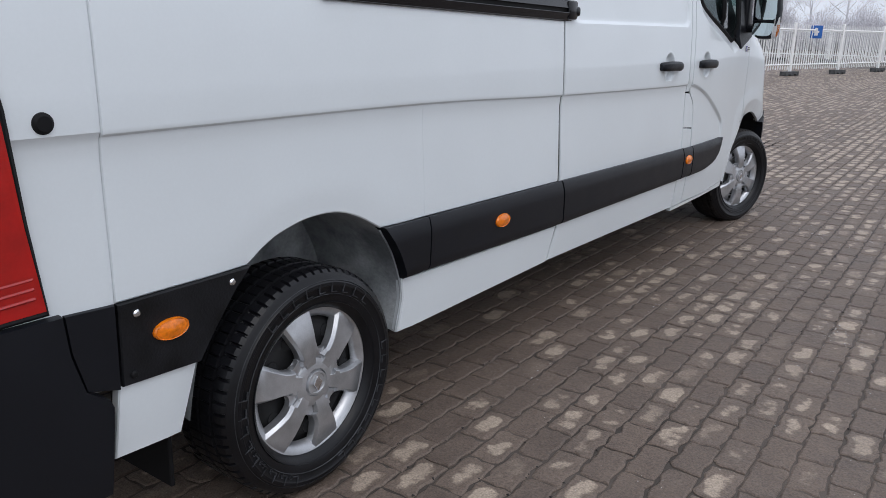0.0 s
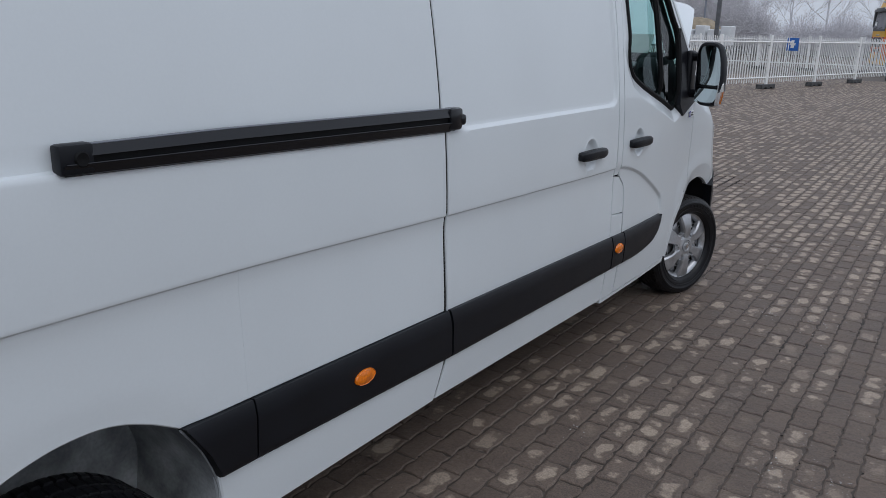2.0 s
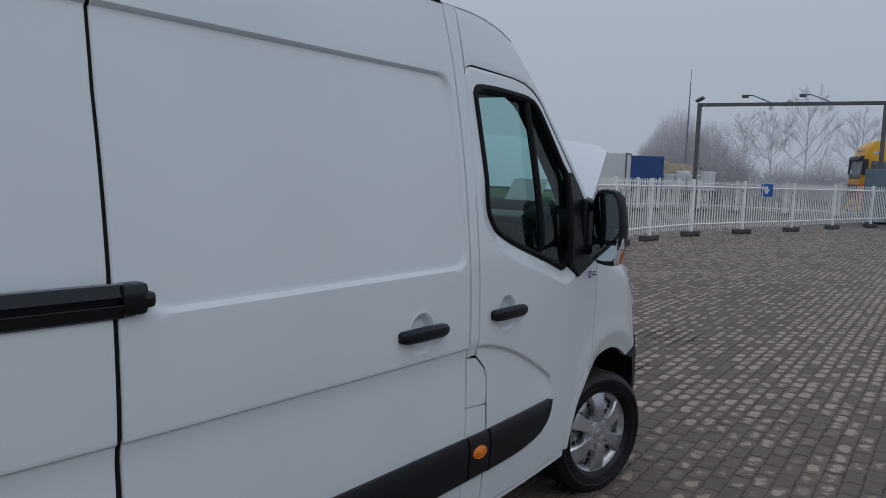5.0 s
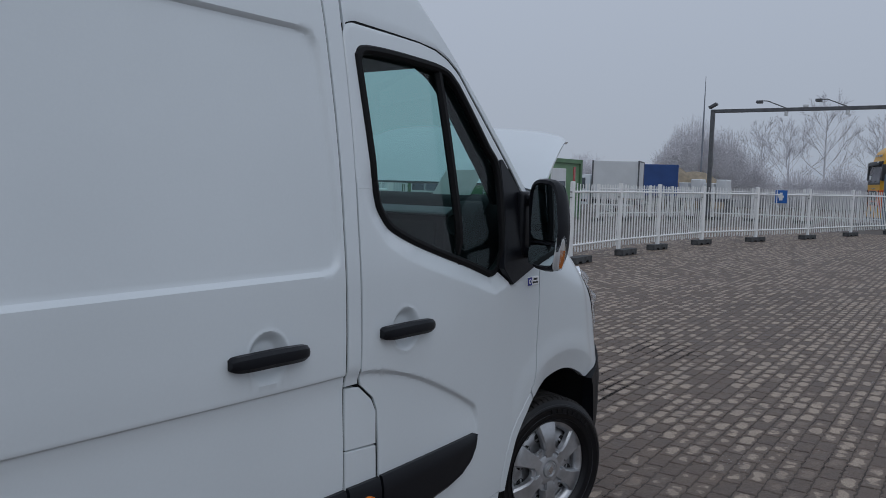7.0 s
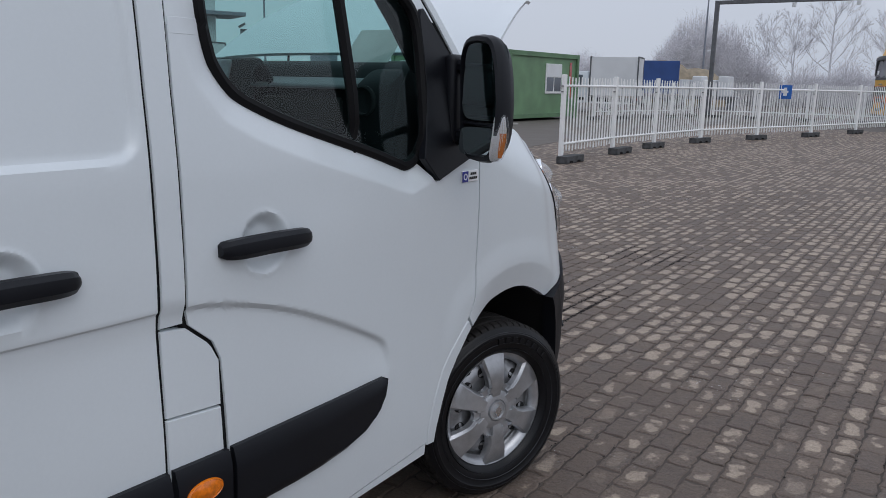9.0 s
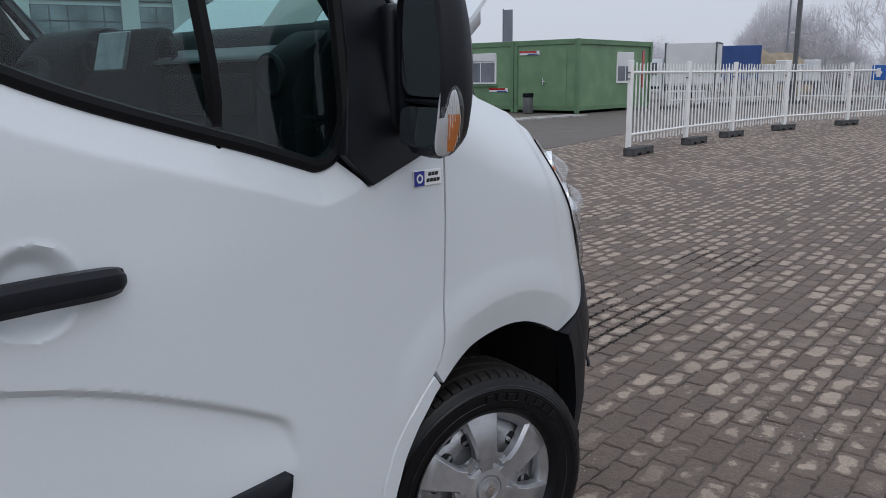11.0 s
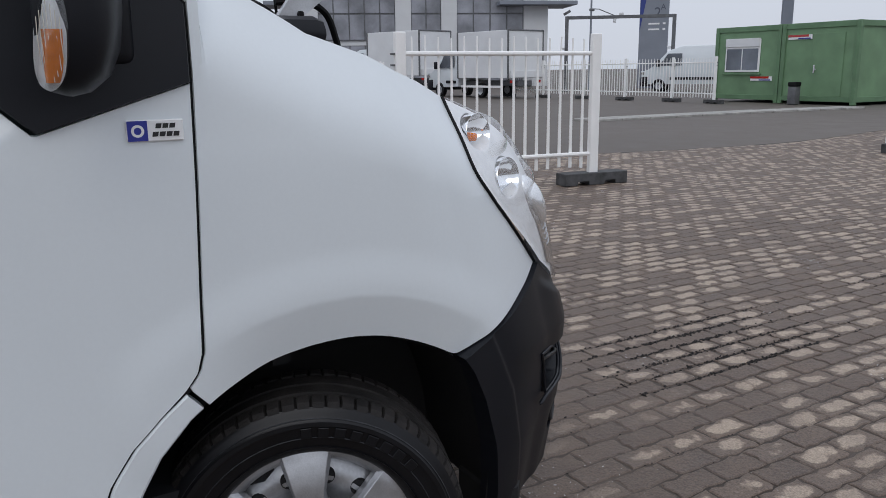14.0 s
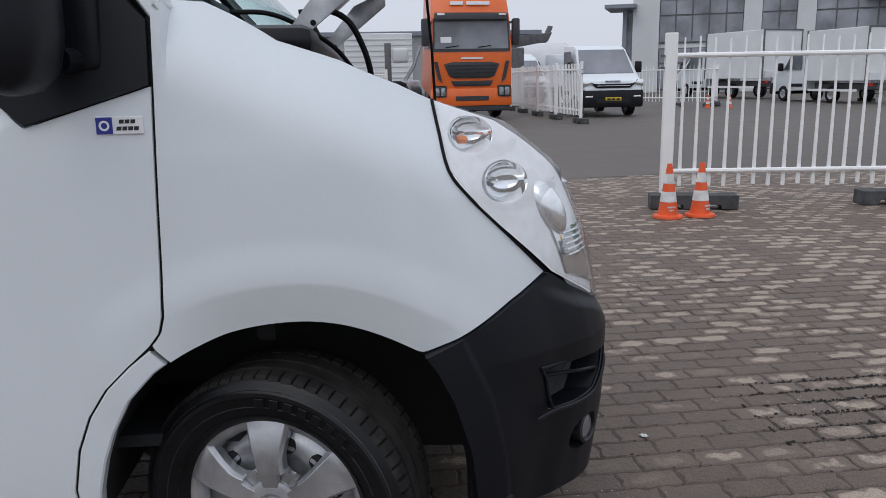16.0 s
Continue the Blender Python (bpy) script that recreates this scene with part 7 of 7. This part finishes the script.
# ---- bare trees and scrub, the mist put into their pale colour ----
def bare_tree(m, h, seed, label="bare winter tree in thick mist", spread=0.45, depth=4):
    rng = random.Random(seed)
    t = thing("tree", label, "tree", "bare trees", m)
    trunk, crown = bmesh.new(), bmesh.new()
    lean = Vector((rng.uniform(-0.04, 0.04), rng.uniform(-0.04, 0.04), 1.0))
    tube([lean * (h * f) for f in (-0.01, 0.15, 0.32, 0.5)], [h * 0.016, h * 0.012, h * 0.010, h * 0.008], 7, trunk)
    tube([lean * (h * f) for f in (0.5, 0.7, 0.9)], [h * 0.008, h * 0.005, h * 0.002], 5, trunk)
    def grow(p, d, length, r, level):
        q = p + d * length * 0.5 + Vector((rng.uniform(-1, 1), rng.uniform(-1, 1), rng.uniform(-0.3, 0.8))) * length * 0.06
        e = q + (d + Vector((0, 0, 0.25))).normalized() * length * 0.5
        tube([p, q, e] if level < 3 else [p, e], [r, r * 0.75, r * 0.45] if level < 3 else [r, r * 0.5], 4 if level < 2 else 3, crown, cap=False)
        if level >= depth:
            return
        for k in range((7, 6, 6, 5)[level - 1]):
            f = rng.uniform(0.25, 1.0)
            b = p.lerp(q, f * 2) if f < 0.5 else q.lerp(e, f * 2 - 1)
            nd = (d + Vector((rng.uniform(-1, 1), rng.uniform(-1, 1), rng.uniform(-0.5, 0.8))) * spread * 1.7).normalized()
            grow(b, nd, length * rng.uniform(0.36, 0.58), max(0.005, r * 0.5), level + 1)
    for k in range(13):
        f = 0.26 + 0.60 * k / 12
        a = 2.4 * k + rng.uniform(-0.4, 0.4)
        up_ = 0.55 + 0.9 * f
        grow(lean * (h * f), Vector((math.cos(a), math.sin(a), up_)).normalized(), h * (0.52 - 0.40 * f), h * (0.0055 - 0.0036 * f), 1)
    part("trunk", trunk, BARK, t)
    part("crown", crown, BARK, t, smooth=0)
    return t


for k, (x, y, h) in enumerate(((-15.8, 79.0, 7.8), (-12.9, 79.8, 9.6), (-8.5, 82.0, 8.0), (-19.5, 84.0, 8.0))):
    bare_tree(pose(x, y, 0, 0, 0, 40 * k), h, 11 + k)


def scrub(name, spots, seed, label):
    """A dense thicket: many thin twigs round a number of stems."""
    rng = random.Random(seed)
    bm = bmesh.new()
    for x, y, w, h in spots:
        for k in range(int(60 + 30 * h * h)):
            a, rr = rng.uniform(0, 6.283), math.sqrt(rng.random())
            top = h * math.sqrt(max(0.03, 1 - rr * rr * 0.92)) * rng.uniform(0.55, 1.0)
            p = Vector((x + w * rr * math.cos(a) * 0.6, y + w * rr * math.sin(a) * 0.6, rng.uniform(0, 0.2) * top))
            e = Vector((x + w * rr * math.cos(a), y + w * rr * math.sin(a), top))
            q = p.lerp(e, 0.55) + Vector((rng.uniform(-1, 1), rng.uniform(-1, 1), 0.5)) * 0.25
            tube([p, q, e], [0.020, 0.014, 0.008], 3, bm, cap=False)
            for j in range(6):
                s = p.lerp(e, 0.25 + 0.75 * rng.random())
                tube([s, s + Vector((rng.uniform(-1, 1), rng.uniform(-1, 1), rng.uniform(-0.2, 1))) * 0.7], [0.011, 0.006], 3, bm, cap=False)
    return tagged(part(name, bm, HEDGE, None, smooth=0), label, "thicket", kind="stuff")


scrub("thicket", [(-22.6, 72.5, 3.2, 8.3), (-20.0, 73.0, 2.8, 7.2), (-25.0, 74.0, 2.6, 6.0), (-17.8, 74.5, 2.4, 5.0), (-14.5, 77.0, 2.6, 3.8), (-11.0, 77.5, 2.8, 4.2), (-7.0, 78.0, 3.0, 4.6), (-3.0, 78.5, 3.0, 4.0), (1.0, 79.0, 3.2, 4.4), (-29.0, 78.0, 3.0, 3.2)], 5, "misty grey thicket of bare twigs")
scrub("thicket", [(-70.0 + 4.6 * k, 86.0 - 0.6 * k, 3.2, 3.4 + (k * 7 % 5) * 0.5) for k in range(9)], 6, "far misty hedge of bare twigs")
mound = bmesh.new()
for k, (x, y, r, h) in enumerate(((-23.0, 66.0, 3.4, 3.6), (-20.5, 67.0, 2.8, 3.0))):
    ring = revolve([(r * math.cos(a), h * math.sin(a)) for a in np.linspace(0, math.pi / 2 - 0.02, 8)], 20, lambda i, j: 0.15 * math.sin(i * 1.9 + j))
    ring.transform(Matrix.Translation((x, y, 0)) @ Matrix.Rotation(radians(-90), 4, "Y"))
    join(mound, ring)
tagged(part("sand_heap", mound, mat("sand", (0.34, 0.28, 0.20), 0.95, var=0.2, scale=2), None), "pale heap of sand far off", "heap", kind="stuff")


# ---- brick paving: the nearest stretch as single pavers, the rest joined ----
PL, PW, GAP = 0.208, 0.109, 0.0046
prng = np.random.default_rng(4)
pturn = radians(1.5)
pi_, pj_ = np.meshgrid(np.arange(-80, 66), np.arange(-30, 175), indexing="ij")
centres = np.stack([pi_ * PW, (pj_ + np.where(pi_ % 2, 0.5, 0.0)) * PL], -1).reshape(-1, 2)
rot = np.array([[math.cos(pturn), -math.sin(pturn)], [math.sin(pturn), math.cos(pturn)]])
centres = centres @ rot.T
border = -8.2 + 0.4 * np.sin(centres[:, 1] * 0.5)
centres = centres[(centres[:, 0] > border) & (centres[:, 1] > -6) & (centres[:, 1] < 36)]
single = (centres[:, 0] > 0.25) & (centres[:, 0] < 1.55) & (centres[:, 1] > 2.6) & (centres[:, 1] < 7.55)
fine_part = (centres[:, 0] > -3.2) & (centres[:, 0] < 4.6) & (centres[:, 1] > -2.5) & (centres[:, 1] < 14.0)
hx, hy = (PW - GAP) / 2, (PL - GAP) / 2


def wander(p):
    """A shared waviness of the joints, so that neighbours stay fitted to one another."""
    x, y = p[..., 0], p[..., 1]
    dx = 0.0030 * np.sin(58 * y + 3 * x) + 0.0018 * np.sin(131 * y - 21 * x + 1.3) + 0.004 * np.sin(1.7 * y + 0.8 * x)
    dy = 0.0030 * np.sin(83 * x + 5 * y) + 0.0018 * np.sin(170 * x + 17 * y + 0.6) + 0.004 * np.sin(1.1 * x - 0.9 * y)
    return np.stack([dx, dy], -1)


def paver_mesh(name, cs, rough=True, at=None):
    """Pavers with chipped, uneven outlines, each a little tilted."""
    n = len(cs)
    if rough:
        e1, e2 = np.linspace(-1, 1, 5)[:-1], np.linspace(-1, 1, 8)[:-1]
        ring = np.array([(a, -1) for a in e1] + [(1, a) for a in e2] + [(-a, 1) for a in e1] + [(-1, -a) for a in e2], float)
    else:
        ring = np.array([(-1, -1), (1, -1), (1, 1), (-1, 1)], float)
    m = len(ring)
    out = ring[None] * np.array([hx, hy]) * np.ones((n, 1, 1))
    if rough:
        out = out + wander(out + (cs if at is None else at)[:, None, :]) + prng.normal(0, 0.0015, (n, m, 2)) - 0.0085 * prng.random((n, m, 1)) ** 4 * ring[None]
    here = cs if at is None else at
    bare = np.clip(1.3 - ((here[:, 0] + 0.95) / 0.27) ** 2 - ((here[:, 1] - 6.85) / 0.80) ** 2, 0, 1)
    if rough:
        out = out * (1 - 0.055 * bare[:, None, None])
    top = out * (1 - np.array([0.006 / hx, 0.006 / hy]))
    wave = 0.0006 * (np.sin(cs[:, 0] * 1.9 + 0.4) * np.sin(cs[:, 1] * 1.3) + np.sin(cs[:, 0] * 0.7 + cs[:, 1] * 1.1))
    lift = (prng.normal(0, 0.0006, n) + wave - 0.004 + 0.0015 * bare)[:, None]
    tilt = prng.normal(0, 0.007, (n, 2))
    zt = lift + top[:, :, 0] * tilt[:, :1] + top[:, :, 1] * tilt[:, 1:]
    rows = []
    for flat, zz in ((top, zt), (out, zt - 0.0035), (out, np.full((n, m), -0.024))):
        rows.append(np.concatenate([flat @ rot.T + cs[:, None, :], zz[:, :, None]], -1))
    verts = np.concatenate(rows, 1)
    me = bpy.data.meshes.new(name)
    cap = [tuple(range(m))]
    wall = [(a + m * k + m, (a + 1) % m + m * k + m, (a + 1) % m + m * k, a + m * k) for k in (0, 1) for a in range(m)]
    cap_i = (np.array(cap)[None] + 3 * m * np.arange(n)[:, None, None]).reshape(-1, m).tolist()
    wall_i = (np.array(wall)[None] + 3 * m * np.arange(n)[:, None, None]).reshape(-1, 4).tolist()
    me.from_pydata(verts.reshape(-1, 3).tolist(), [], cap_i + wall_i)
    uvl = me.uv_layers.new(name="UVMap")
    per = np.tile((ring + 1) / 2, (3 * n, 1))
    idx = np.zeros(len(me.loops), dtype=np.int32)
    me.loops.foreach_get("vertex_index", idx)
    uvl.data.foreach_set("uv", per[idx].reshape(-1))
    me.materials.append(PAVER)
    return me


BED = mat("damp_joint_dirt", (0.100, 0.080, 0.066), 0.85, var=0.35, scale=1.7, bump=0.6, bscale=220, tint=(0.032, 0.025, 0.020))
bed = bmesh.new()
by = np.linspace(-6.05, 36.0, 120)
lo_ = [bed.verts.new((-8.28 + 0.4 * math.sin(v * 0.5), v, -0.0085)) for v in by]
hi_ = [bed.verts.new((7.0, v, -0.0085)) for v in by]
for k in range(len(by) - 1):
    bed.faces.new((lo_[k], hi_[k], hi_[k + 1], lo_[k + 1]))
paving = thing("paving", "brick paving of dark worn concrete pavers", "paving", kind="structure")
part("joint_filling", bed, BED, paving, "dark damp dirt filling the joints", smooth=0)
for sel, rough in ((fine_part & ~single, True), (~fine_part & ~single, False)):
    rest = new("paver_field", paver_mesh("paver_field", centres[sel], rough))
    rest.parent = paving
    tagged(rest, "joined dark pavers with pale worn middles", kind="stuff")
for k, c in enumerate(centres[single][:300]):
    o = new("paver", paver_mesh("paver", np.zeros((1, 2)), at=np.array([c])))
    o.parent, o.location = paving, (c[0], c[1], 0.0)
extra = centres[single][300:]
if len(extra):
    o = new("paver_edge", paver_mesh("paver_edge", extra))
    o.parent = paving
    tagged(o, "joined dark pavers", kind="stuff")


# loose dark grit in the joints and a scrap of paper
def grit_bits(name, spots, sizes, material, label, seed):
    rng = np.random.default_rng(seed)
    n = len(spots)
    base = np.array([(-1, -0.6, 0), (1, -0.7, 0.1), (0.1, 1, 0), (0.2, 0.0, 1.0)], float)
    a = rng.uniform(0, 6.283, n)
    r = np.stack([np.stack([np.cos(a), -np.sin(a)], -1), np.stack([np.sin(a), np.cos(a)], -1)], 1)
    pts = base[None] * (0.6 + 0.8 * rng.random((n, 4, 1)))
    flat = np.einsum("nij,nkj->nki", r, pts[:, :, :2])
    v = np.concatenate([flat, pts[:, :, 2:] * 0.8], -1) * sizes[:, None, None]
    v = v + np.concatenate([spots, np.full((n, 1), -0.0055)], 1)[:, None, :]
    f = (np.array([(0, 2, 1), (0, 1, 3), (1, 2, 3), (2, 0, 3)])[None] + 4 * np.arange(n)[:, None, None]).reshape(-1, 3)
    me = bpy.data.meshes.new(name)
    me.from_pydata(v.reshape(-1, 3).tolist(), [], f.tolist())
    me.materials.append(material)
    return tagged(new(name, me), label, "grit", kind="stuff")


GRIT = mat("dark_grit", (0.030, 0.026, 0.024), 0.9, var=0.5, scale=80)
CHIP = mat("pale_grit", (0.42, 0.40, 0.37), 0.85, var=0.4, scale=80)
grng = np.random.default_rng(12)
col = grng.integers(-30, 34, 9000)
spots = np.stack([(col + 0.5) * PW + grng.normal(0, 0.0035, 9000), grng.uniform(-2.0, 10.5, 9000)], 1)
keep = np.sin(spots[:, 0] * 3.1 + spots[:, 1] * 1.7) + np.sin(spots[:, 1] * 4.3 - spots[:, 0] * 2.2) + grng.normal(0, 0.6, 9000) > 0.5
grit_bits("loose_grit", (spots @ rot.T)[keep], grng.uniform(0.0025, 0.006, int(keep.sum())), GRIT, "dark loose grit in the joints of the paving", 3)
n_ = 1900
lane = grng.choice([-1.254, -1.145, -1.036, -0.927, -0.818, -0.709], n_)
tar = np.stack([lane + grng.normal(0, 0.009, n_), np.where(grng.random(n_) < 0.75, np.clip(grng.normal(6.85, 0.36, n_), 6.1, 7.7), grng.normal(8.85, 0.22, n_))], 1)
grit_bits("crumbled_joint_filling", tar @ rot.T, grng.uniform(0.003, 0.010, n_), GRIT, "black crumbled filling along open joints", 5)
m_ = 420
heap = grng.choice(6, m_)
hc = np.array([(1.25, 3.6), (1.7, 2.6), (0.9, 4.4), (1.4, 1.2), (2.0, 4.0), (1.0, 2.2)])
grit_bits("pale_chips", hc[heap] + grng.normal(0, 0.16, (m_, 2)), grng.uniform(0.0018, 0.0045, m_), CHIP, "small pale stone chips strewn on the paving", 7)
scrap = thing("paper_scrap", "small crumpled pale scrap lying on the paving", "litter", "", pose(-0.985, 5.585, -0.002, 0, 0, 35))
sc = bmesh.new()
bmesh.ops.create_grid(sc, x_segments=4, y_segments=3, size=0.5)
for k, v in enumerate(sc.verts):
    v.co = Vector((v.co.x * 0.034, v.co.y * 0.020, 0.004 + 0.004 * math.sin(k * 2.3)))
bmesh.ops.solidify(sc, geom=sc.faces[:], thickness=0.001)
part("sheet", sc, PAPER, scrap, smooth=0)
